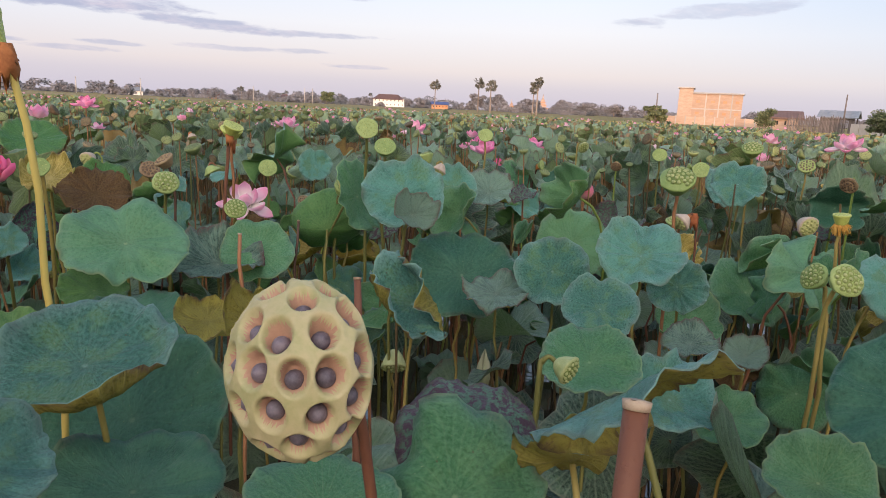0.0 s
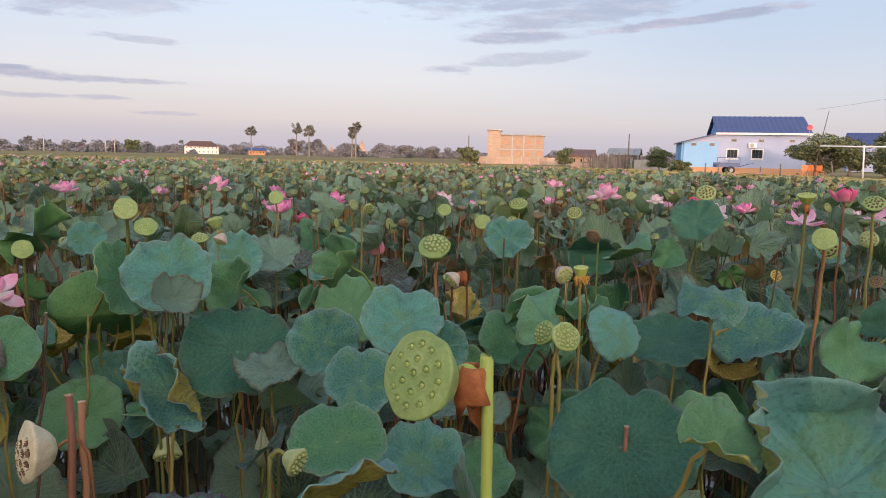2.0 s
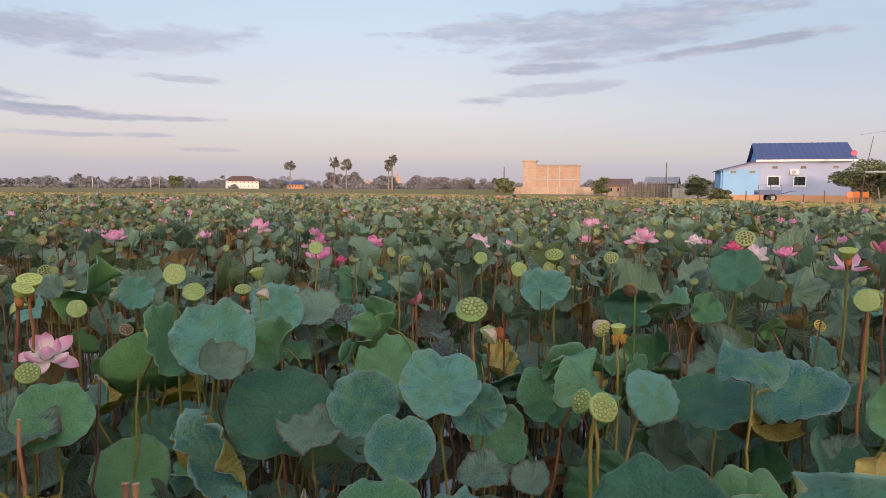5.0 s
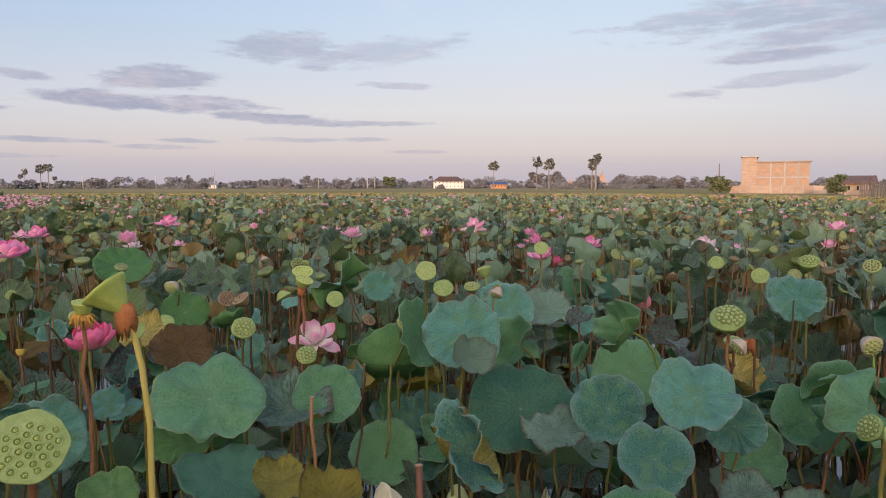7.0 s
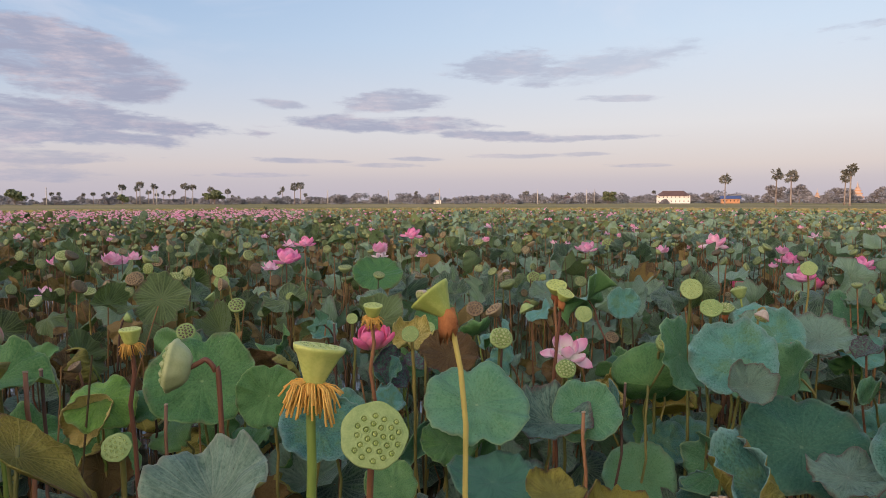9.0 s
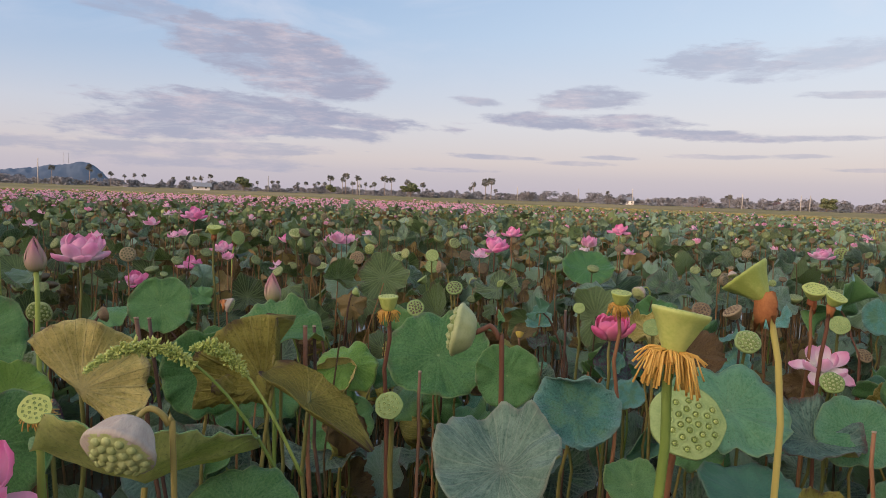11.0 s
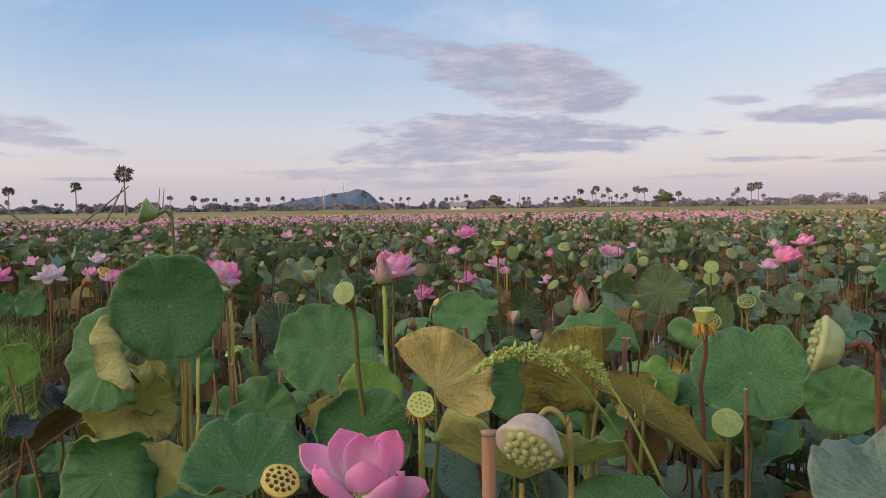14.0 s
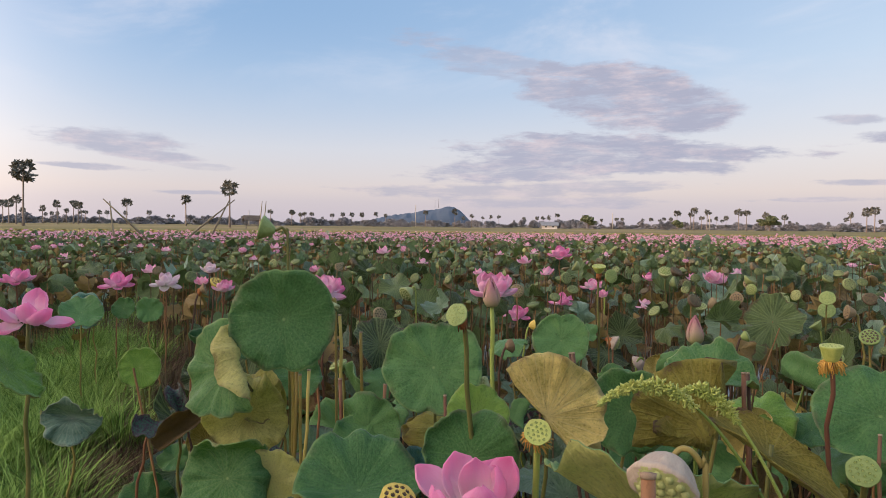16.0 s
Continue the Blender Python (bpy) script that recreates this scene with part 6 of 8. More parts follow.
post_and_bar()
tree(44.9, 68, 3.9, 5.4, "tree", BUSH, 3, 11000, "dense dark green tree beside the blue house", 0.12, 0.2, span=(0.22, 0.86), boughs=22)
tree(46.4, 84, 4.2, 3.4, "tree", BUSH, 4, 6000, "light green tree between two houses", 0.13, 0.2, span=(0.22, 0.86), boughs=22)
tree(48.7, 82, 4.8, 3.2, "tree", BUSH, 5, 8000, "upright green tree before the second house", 0.12, 0.2, span=(0.22, 0.86), boughs=22)
tree(50.6, 68, 3.6, 7.5, "tree", BUSH, 6, 10000, "broad dark bushy tree by the bank", 0.12, 0.2, span=(0.22, 0.86), boughs=22)
tree(33.2, 92, 3.1, 3.0, "tree", BUSH, 7, 5000, "yellowish bushy tree beside the blue house", 0.12, 0.2, span=(0.22, 0.86), boughs=22)
tree(25.65, 104, 3.2, 2.7, "tree", BUSH, 9, 3500, "small green tree before the brick wall", 0.13, 0.2, span=(0.22, 0.86), boughs=22)
tree(17.8, 136, 3.4, 4.4, "tree", BUSH, 10, 3500, "round dark bush beside the brick building", 0.25, 0.2, span=(0.22, 0.86), boughs=22)
tree(34.9, 72, 1.5, 2.0, "bush", BUSH, 12, 3000, "low green bush beside the house corner", 0.14, 0.2, span=(0.22, 0.86), boughs=22)
tree(-54.55, 400, 8.5, 9, "tree", BUSH, 14, 1500, "round dark tree standing alone before the palms", 0.7)
tree(-40.95, 420, 9.5, 13, "tree", BUSH, 15, 1700, "spreading tree with a broken crown before the palms", 0.7)
tree(-47.6, 420, 6.0, 7, "tree", BUSH, 16, 1200, "round low tree before the palms", 0.7)
tree(-1.5 - 7.3, 470, 9, 10, "tree", BUSH, 17, 1500, "dark green tree beside the cream house", 0.7)
for k, (az, dist, tall, wide) in enumerate(((3.6, 500, 10, 13), (5.2, 520, 11, 16), (8.0, 520, 9, 15), (10.6, 510, 9, 13), (12.4, 500, 8, 14), (14.6, 480, 7, 12))):
    tree(az, dist, tall * 1.25, wide, "tree", HAZED_WOODS, 30 + k, 2600, "far grove tree with haze greyed into its colour", 0.8)


def cart():
    root = site("farm_cart", 38.2, 66, 0.35, 20)
    slab("tray", BLUE_PAINT, root, -1.0, 1.0, -0.5, 0.5, 0.6, 0.66)
    for y in (-0.5, 0.46):
        slab("side_board", BLUE_PAINT, root, -1.0, 1.0, y, y + 0.04, 0.66, 1.0)
    for x in (-1.0, 0.0, 0.96):
        slab("upright", BLUE_PAINT, root, x, x + 0.04, -0.5, -0.46, 1.0, 1.45)
    slab("top_rail", BLUE_PAINT, root, -1.0, 1.0, -0.5, -0.46, 1.42, 1.47)
    for y in (-0.62, 0.55):
        bm = bmesh.new()
        bmesh.ops.create_cone(bm, cap_ends=True, segments=20, radius1=0.34, radius2=0.34, depth=0.14, matrix=Matrix.Translation((0.2, y, 0.34)) @ Matrix.Rotation(1.5708, 4, "X"))
        wheel = part("wheel", bm, RUBBER, root, "black tyre")
        bm = bmesh.new()
        bmesh.ops.create_cone(bm, cap_ends=True, segments=14, radius1=0.16, radius2=0.16, depth=0.17, matrix=Matrix.Translation((0.2, y, 0.34)) @ Matrix.Rotation(1.5708, 4, "X"))
        part("rim", bm, STEEL, wheel)
    v, f = tube([(1.0, 0, 0.62), (1.9, 0, 0.9), (2.4, 0, 0.95)], [0.04, 0.04, 0.03], 6)
    piece("drawbar", mesh_from("drawbar", v, f, BLUE_PAINT), root)
    tagged(root, "dark blue farm cart parked before the house", "cart")


cart()


def cable(a0, z0, a1, z1, dist):
    """A sagging overhead wire between two directions, dist metres off."""
    p, q = far(a0, dist, z0), far(a1, dist, z1)
    pts = [p.lerp(q, k / 12) - Vector((0, 0, 0.5 * math.sin(math.pi * k / 12))) for k in range(13)]
    v, f = tube([w - p for w in pts], [0.008] * 13, 5)
    ob = piece("power_cable", mesh_from("power_cable", v, f, RUBBER))
    ob.matrix_basis = Matrix.Translation(p)
    tagged(ob, "thin black power cable sagging past the house", "cable")


cable(44.0, 6.2, 56.0, 9.6, 70)


def plastic_chair(az, dist, turn):
    root = site("garden_chair", az, dist, 0.35, turn)
    slab("seat", ORANGE_PLASTIC, root, -0.24, 0.24, -0.24, 0.24, 0.42, 0.46, bevel=0.015)
    slab("backrest", ORANGE_PLASTIC, root, -0.23, 0.23, 0.2, 0.25, 0.48, 0.92, bevel=0.015)
    for x in (-0.22, 0.18):
        for y in (-0.22, 0.18):
            slab("leg", ORANGE_PLASTIC, root, x, x + 0.04, y, y + 0.04, 0, 0.42)
    tagged(root, "orange plastic garden chair under the tree", "chair", "orange chairs under the tree")


for az, turn in ((43.6, 10), (43.9, -20), (44.6, 160)):
    plastic_chair(az, 63.5, turn)


def stake(az, dist, tall, tip):
    root = site("fence_post", az, dist, 0.1)
    v, f = tube([(0, 0, -0.3), (tip * 0.5, 0, tall * 0.5), (tip, 0, tall)], [0.06, 0.055, 0.05], 7)
    piece("shaft", mesh_from("shaft", v, f, TIMBER), root)
    tagged(root, "weathered wooden fence post at the pond's edge", "post", "fence posts by the house")


for az, tall, tip in ((36.7, 1.2, 0.02), (37.6, 1.3, 0.12), (40.6, 1.0, 0.03), (42.0, 1.25, -0.03), (45.5, 1.5, -0.25), (49.3, 1.3, 0.1), (51.2, 1.1, 0.0)):
    stake(az, 58, tall, tip)


def dish():
    root = site("satellite_dish", 43.67, 74, 0.3)
    v, f = tube([(0, 0, 0), (0, 0, 4.3)], [0.04, 0.04], 6)
    piece("mast", mesh_from("mast", v, f, STEEL), root)
    vs, fs = [], []
    for k in range(5):
        for j in range(18):
            a, q = 2 * math.pi * j / 18, 0.27 * k / 4
            vs.append((q * math.cos(a), -0.1 - 0.25 * q * q, 4.5 + q * math.sin(a)))
    for k in range(4):
        for j in range(18):
            fs.append((k * 18 + j, k * 18 + (j + 1) % 18, k * 18 + 18 + (j + 1) % 18, k * 18 + 18 + j))
    ob = piece("reflector", mesh_from("reflector", vs, fs, DISH_RED), root, "faded red mesh reflector")
    ob.modifiers.new("thick", "SOLIDIFY").thickness = 0.03
    tagged(root, "faded red satellite dish on a mast", "satellite dish")


dish()


def bamboo(az0, el0, az1, el1, dist, label="long bamboo pole leaning over the pond"):
    """A bamboo pole given by the sight lines of its two ends from the walk."""
    p0, p1 = far(az0, dist), far(az1, dist)
    p0.z, p1.z = 1.37 + dist * math.tan(radians(el0)), 1.37 + dist * math.tan(radians(el1))
    low = p1 + (p1 - p0) * ((p1.z + 0.4) / (p0.z - p1.z))
    root = empty("bamboo_pole", p0.x, p0.y, 0)
    o = Vector((p0.x, p0.y, 0))
    v, f = tube([low - o, (low + p0) / 2 + Vector((0, 0, 0.05)) - o, p0 - o], [0.05, 0.045, 0.02], 7)
    piece("culm", mesh_from("culm", v, f, BAMBOO), root)
    tagged(root, label, "bamboo pole", "bamboo poles over the pond")


bamboo(-93.56, 1.71, -91.03, -0.93, 28)
bamboo(-84.14, 1.87, -86.12, 0.11, 30)
bamboo(-84.53, 1.85, -85.61, -0.47, 30)
bamboo(-93.11, 1.53, -93.07, 1.07, 28)
bamboo(-81.83, 1.81, -82.00, 0.02, 45)
bamboo(-81.52, 1.81, -81.69, 0.02, 45)


def shelter(az, dist):
    root = site("field_shelter", az, dist, 0.0, 8)
    for x in (-1.3, 1.2):
        for y in (0, 2):
            slab("post", TIMBER, root, x, x + 0.1, y, y + 0.1, -0.3, 2.3)
    slab("platform", TIMBER, root, -1.4, 1.4, -0.1, 2.2, 0.9, 1.0)
    gable_roof("roof", THATCH, root, -1.4, 1.4, 0, 2.1, 2.2, 2.9, 0.15, 0.4, "brown thatch")
    tagged(root, "small open field shelter on posts with a thatched roof", "shelter")


shelter(-82.3, 150)
far_house(-57.70, 330, 7, 2.0, 1.3, CREAM_WALL, SHEET, 2, "tiny pale hut at the far edge of the bloom", 4)

# a tree row added out of view behind the walk, to shade the near field at this hour
for k in range(26):
    q = Vector((-5.0, -25.0, 0)) + Vector((0.98, -0.2, 0)) * (k - 13) * 2.7
    az, dist = math.degrees(math.atan2(q.x, q.y)), q.length
    tree(az, dist, 5.4 + 0.8 * math.sin(k * 2.1), 4.4, "tree", BUSH, 60 + k, 1300, "unseen tree added behind the bank to shade the near field", 0.22)


# ---- the plants beside the walk ----

# beside the start of the walk
ripe_pod(-0.146, 0.478, 1.041, 0.0590, 77, 142)
pod(0.181, 0.326, 1.200, 0.0233, 70, 121, "green", count=19, deep=1.05, neck=0.25, rag=True, stem='green', hook=-110, thin=0.0034, seg=64, rings=30)
cut_stem(0.016, 0.304, 1.103, 0.0052, (-0.122, -0.301), stem='rust')
cut_stem(-0.178, 1.123, 0.937, 0.0062, (0.046, -0.218), stem='rust')
cut_stem(0.833, 1.173, 0.774, 0.005, (-0.097, -0.177), stem='rust')
leaf(0.107, 0.776, 0.825, 0.064, 51, 9, "dark", under='olive', wavy=0.12)
leaf(-0.008, 0.894, 0.800, 0.098, 30, 172, "mottled", cup=-0.3, wavy=0.04, crimp=0.3)
leaf(-0.026, 0.731, 0.796, 0.114, 40, 178, "green", spin=180, wavy=0.04, crimp=0.45, flaps=((165, 0.33, -70, 0.12), (20, 0.15, -28, 0.25)))
leaf(-0.163, 0.691, 0.802, 0.081, 18, -143, "fresh", wavy=0.05)
leaf(-0.444, 0.589, 0.901, 0.067, 33, -108, "blue", wavy=0.08)
leaf(-0.471, 0.949, 0.765, 0.136, 40, 168, "dark", spin=270, wavy=0.03, cup=0.04, crimp=0.2)
leaf(-0.402, 0.792, 0.753, 0.100, 17, -155, "dark", wavy=0.03, crimp=0.2)
leaf(0.392, 0.765, 0.808, 0.060, 37, 150, "fresh", fold=25, tear=0.1, under='olive')
leaf(-0.542, 1.486, 0.731, 0.075, 27, -139, "olive", wavy=0.14, curl=0.2)
leaf(-0.147, 2.186, 0.939, 0.130, 56, -174, "blue", wavy=0.08)
leaf(-0.114, 1.982, 0.908, 0.066, 53, -155, "worn", cup=0.5, wavy=0.12)
leaf(0.048, 2.219, 0.680, 0.180, 42, -178, "dark", cup=0.05, wavy=0.03)
leaf(0.307, 2.031, 0.747, 0.111, 60, 163, "blue", wavy=0.08)
leaf(0.437, 2.386, 0.765, 0.131, 60, 171, "green", wavy=0.08)
leaf(0.516, 1.869, 0.839, 0.118, 42, 165, "blue", wavy=0.12, cup=0.2, crimp=0.9)
leaf(0.358, 1.647, 0.748, 0.092, 43, 169, "blue", wavy=0.09)
leaf(0.144, 2.042, 0.669, 0.102, 18, -178, "worn", wavy=0.16, tear=0.1)
leaf(-0.432, 2.312, 0.474, 0.124, 53, -170, "green")
leaf(-0.563, 2.006, 0.777, 0.104, 49, -164, "fresh", wavy=0.07)
leaf(-0.659, 1.946, 0.750, 0.127, 25, -156, "worn", wavy=0.14, cup=0.3)
leaf(-0.828, 1.752, 0.842, 0.152, 33, -150, "fresh", wavy=0.07, cup=0.08, notch=0.2)
leaf(0.260, 1.322, 0.734, 0.098, 25, 172, "green")
leaf(0.461, 1.406, 0.624, 0.106, 34, -172, "blue", wavy=0.08, fold=15)
leaf(0.627, 1.480, 0.548, 0.081, 31, 154, "fresh")
leaf(0.819, 1.169, 0.734, 0.153, 37, 139, "dark", cup=0.04, wavy=0.025, notch=0.16)
leaf(1.050, 1.211, 0.715, 0.094, 23, 130, "fresh", fold=40, wavy=0.1)
leaf(1.398, 1.844, 0.736, 0.131, 27, 139, "dark")
leaf(1.391, 1.664, 0.931, 0.099, 22, 135, "blue", cup=-0.35, wavy=0.14)
leaf(1.738, 1.862, 0.731, 0.151, 32, 118, "blue", wavy=0.12, cup=0.2)
leaf(1.113, 1.709, 0.823, 0.086, 59, -172, "blue", cup=-0.2)
leaf(1.418, 3.363, 0.890, 0.132, 38, 155, "blue", wavy=0.1)
leaf(0.028, 3.121, 0.853, 0.117, 61, -179, "blue")
leaf(0.201, 3.180, 0.837, 0.129, 36, 178, "worn", cup=0.3)
leaf(0.521, 4.666, 0.716, 0.140, 69, 174, "green")
leaf(0.748, 4.721, 0.728, 0.115, 46, 171, "dark")
leaf(2.036, 2.637, 1.051, 0.115, 51, 141, "dark", wavy=0.1)
leaf(0.558, 1.570, 0.695, 0.067, 21, 156, "worn", wavy=0.15)
leaf(0.670, 1.526, 0.686, 0.049, 39, 154, "worn", cup=0.4)
leaf(-0.652, 3.510, 0.897, 0.085, 69, -168, "blue")
leaf(-0.358, 1.199, 0.829, 0.070, 28, -145, "olive", wavy=0.16, curl=0.3, fold=30, under='olive')

# beyond the start
leaf(-2.378, 4.082, 0.924, 0.171, 37, -147, "warm")
leaf(-1.561, 3.183, 0.807, 0.114, 52, -153, "warm")
leaf(-0.310, 2.350, 0.904, 0.133, 67, -116, "fresh")
leaf(0.011, 3.814, 0.782, 0.138, 45, 178, "blue", wavy=0.1)
leaf(0.473, 4.465, 0.775, 0.134, 51, 172, "green")
leaf(1.254, 2.963, 0.945, 0.112, 50, 153, "blue", wavy=0.1)
leaf(1.037, 2.314, 0.634, 0.137, 47, -172, "green")
leaf(0.641, 1.911, 0.745, 0.084, 61, 158, "blue", wavy=0.1, crimp=0.9)
leaf(-1.160, 1.536, 0.805, 0.098, 69, -147, "blue", wavy=0.11)
leaf(-0.984, 1.928, 0.936, 0.097, 37, -155, "brown", wavy=0.12, tear=0.1)
leaf(-1.132, 1.980, 0.969, 0.079, 38, -152, "dry", wavy=0.2, curl=0.3)
leaf(-0.976, 1.499, 0.677, 0.070, 39, -148, "spring")
leaf(-1.056, 1.641, 0.857, 0.044, 55, -150, "blue", wavy=0.15)
leaf(-0.914, 1.752, 0.715, 0.083, 33, -146, "warm")
leaf(-0.728, 1.591, 0.694, 0.118, 16, -136, "dark")
leaf(-0.848, 0.690, 0.998, 0.094, 31, -168, "silver", wavy=0.12, cup=0.12, notch=0.05, fold=22, fold_dir=20, crimp=0.3)
leaf(-1.620, 1.525, 0.887, 0.157, 50, -145, "warm", wavy=0.03)
leaf(-1.913, 1.416, 0.823, 0.104, 33, -136, "lime", wavy=0.14, cup=-0.2)
leaf(-1.587, 0.891, 1.049, 0.099, 23, -133, "spring", wavy=0.1, cup=0.08, fold=15, crimp=0.4)
leaf(-1.776, 0.828, 0.929, 0.106, 73, -122, "warm")
leaf(-1.124, 0.324, 1.016, 0.131, 26, 48, "spring", cone=0.24, cup=0.10, wavy=0.035, crimp=0.22, under='under')
leaf(-1.959, 0.381, 1.034, 0.122, 60, -119, "warm", cup=0.05)
leaf(-1.683, 0.114, 0.874, 0.125, 16, -92, "warm", fold=20, wavy=0.06)
leaf(-2.053, 0.236, 0.835, 0.086, 42, -103, "warm", wavy=0.08)
leaf(-2.423, 0.019, 0.861, 0.098, 46, -116, "under", wavy=0.12, fold=25, crimp=0.8)
leaf(-2.563, 0.172, 0.896, 0.078, 50, -98, "warm", wavy=0.1)
leaf(-1.800, 0.043, 0.768, 0.084, 19, -86, "warm")
leaf(-2.005, -0.507, 1.088, 0.083, 55, -12, "lime")
leaf(-4.907, -0.611, 0.848, 0.119, 44, -83, "warm")
leaf(-4.921, -0.248, 0.848, 0.079, 81, -90, "warm")
leaf(-1.320, 1.447, 0.894, 0.088, 73, -151, "warm")

# seed pods
pod(-0.612, 0.733, 1.110, 0.0451, 57, -147, "green", count=26, stem='rust', seg=104, rings=48)
pod(-0.556, 0.518, 1.277, 0.0262, 11, -30, "yellow", deep=1.45, neck=0.36, belly=1.05, threads=True, stem='green', thin=0.0046, count=19, seg=56, rings=26)
pod(-0.597, 0.882, 1.282, 0.0345, 42, 95, "yellow", deep=1.35, neck=0.16, belly=1.0, collar=True, stem='ochre', thin=0.0043, seg=56, rings=26)
pod(-1.057, 1.559, 1.142, 0.0257, 9, -137, "yellow", deep=1.3, neck=0.4, threads=True, stem='rust')
pod(-0.903, 2.219, 0.941, 0.0408, 53, -158, "knobby", stem='olive')
pod(-0.636, 2.049, 0.894, 0.0322, 50, -163, "knobby")
pod(-1.345, 3.179, 0.879, 0.0443, 49, -156, "dry")
pod(-0.732, 2.852, 0.939, 0.0368, 62, -166, "green")
pod(-0.279, 2.297, 1.135, 0.0352, 65, -174, "green")
pod(-0.217, 2.259, 1.082, 0.0346, 45, -176, "green")
pod(-0.361, 2.397, 0.929, 0.0370, 50, -139, "knobby")
pod(-0.644, 2.070, 1.133, 0.0286, 28, -120, "yellow", collar=True, stem='rust')
pod(0.638, 1.994, 1.042, 0.0497, 39, 156, "knobby", stem='rust', count=26, seg=56, rings=26)
pod(0.815, 1.558, 0.872, 0.0330, 62, 107, "knobby", seg=56, rings=26)
pod(0.825, 1.448, 0.890, 0.0364, 60, -178, "knobby", seg=56, rings=26)
pod(1.196, 2.105, 0.945, 0.0252, 7, 121, "yellow", deep=1.3, neck=0.5, threads=True, stem='olive')
pod(-0.245, 1.132, 0.845, 0.0480, 82, 118, "tan", hook=-78, thin=0.003, stem='rust', deep=0.9, count=13, seg=96, rings=48)
pod(-0.160, 2.107, 0.393, 0.0422, 145, -176, "pale", deep=1.4, seg=56, rings=26)
pod(0.166, 1.073, 0.811, 0.0243, 106, -132, "pale", hook=84, deep=1.2, seg=56, rings=26)
pod(1.339, 3.056, 1.099, 0.0448, 32, 151, "knobby")
pod(1.169, 3.758, 1.013, 0.0386, 58, 161, "green")
pod(0.232, 3.946, 1.070, 0.0411, 59, 175, "green")
pod(-1.245, 2.344, 0.928, 0.0331, 54, -151, "green")
pod(-1.489, 4.886, 0.855, 0.0502, 58, -163, "holed")
pod(-1.476, 8.362, 0.903, 0.0776, 61, -170, "holed")
pod(-0.762, 2.464, 1.108, 0.0387, 26, -159, "yellow", stem='rust', collar=True)
pod(2.607, 3.342, 1.142, 0.0537, 51, 141, "holed")
pod(2.112, 3.997, 0.974, 0.0470, 49, 151, "holed")
pod(1.403, 3.756, 0.942, 0.0461, 59, 159, "green")
pod(1.742, 1.623, 1.095, 0.0345, 66, 135, "green", stem='rust')
pod(2.201, 1.879, 1.184, 0.0366, 41, 131, "holed")
pod(2.054, 2.030, 1.203, 0.0317, 15, 132, "yellow", collar=True)
pod(1.976, 1.500, 1.003, 0.0340, 37, 123, "pale")
pod(0.846, 0.533, 1.007, 0.0226, 34, 113, "green", seg=56, rings=26)
pod(-1.186, 0.827, 0.981, 0.0261, 55, -148, "green", stem='olive', seg=56, rings=26)
pod(-1.286, 0.263, 1.081, 0.0196, 55, -121, "yellow", threads=True, stem='green', seg=56, rings=26)
pod(-0.975, 0.216, 1.118, 0.0355, 128, -150, "limp", hook=-34, thin=0.0032, deep=1.0, stem='olive', belly=0.4, count=26, seg=56, rings=26)
pod(-0.983, 0.755, 1.165, 0.0422, 80, 122, "pale", hook=-57, deep=0.75, stem='rust', belly=0.4, seg=56, rings=26)
pod(-1.477, 1.134, 1.122, 0.0241, 4, -173, "yellow", deep=1.5, neck=0.45, threads=True, stem='rust')
pod(-2.069, 1.941, 0.930, 0.0352, 55, -143, "holed")
pod(-1.613, 0.282, 1.210, 0.0222, 68, -143, "green", collar=True)
pod(-2.483, 0.049, 1.367, 0.0368, 75, 163, "green", deep=1.15, neck=0.2, belly=0.8, hook=-8, stem='olive', seg=56, rings=26)
pod(-1.325, 0.064, 0.998, 0.0263, 36, -85, "amber", stem='olive', seg=72, rings=36)
pod(-1.484, 2.183, 0.978, 0.0215, 63, -157, "green")
pod(-1.066, 1.812, 1.017, 0.0268, 55, -165, "green")
pod(-3.424, 3.296, 0.946, 0.0492, 32, -141, "pale")
pod(-4.500, 4.216, 0.936, 0.0446, 60, -137, "dry")
pod(-3.474, 3.775, 0.937, 0.0489, 59, -143, "green")
pod(-2.478, 2.735, 0.897, 0.0433, 46, -147, "holed")
pod(-3.885, 3.412, 0.903, 0.0538, 59, -136, "dry")
pod(-4.578, 3.421, 1.044, 0.0549, 34, -132, "pale")
pod(-2.358, 0.227, 1.129, 0.0290, 144, -54, "pale", hook=-11)
pod(-1.934, 0.493, 0.983, 0.0293, 54, 177, "pale")
pod(-3.586, 3.921, 0.838, 0.0551, 58, -144, "green")
pod(-4.254, 4.288, 0.836, 0.0594, 48, -142, "pale")
pod(-3.452, 2.676, 0.928, 0.0402, 24, -138, "pale")
pod(-3.193, 1.774, 1.188, 0.0336, 14, -127, "yellow", collar=True)
pod(-3.589, 3.108, 0.943, 0.0398, 59, -138, "dry")

# flowers and buds
flower(-1.171, 1.763, 0.975, 0.072, 0.3, "rose", 8, -150, stem='olive', count=15)
flower(-0.725, 2.480, 0.842, 0.086, 1.0, "pale", 24, -165, stem='olive', count=11)
bud(0.752, 3.661, 0.771, 0.128, kind='rose', fat=0.7, stem='rust', label='closed bright pink lotus bud on a stalk')
flower(0.537, 6.385, 0.688, 0.096, 0.2, "deep", 8, 175, count=10)
flower(-0.062, 6.427, 0.660, 0.086, 0.1, "deep", 8, -180, count=10)
flower(-0.280, 8.198, 0.930, 0.151, 0.9, "pale", 12, -178, count=12)
flower(0.396, 7.134, 0.844, 0.107, 0.6, "pink", 12, 176, count=12)
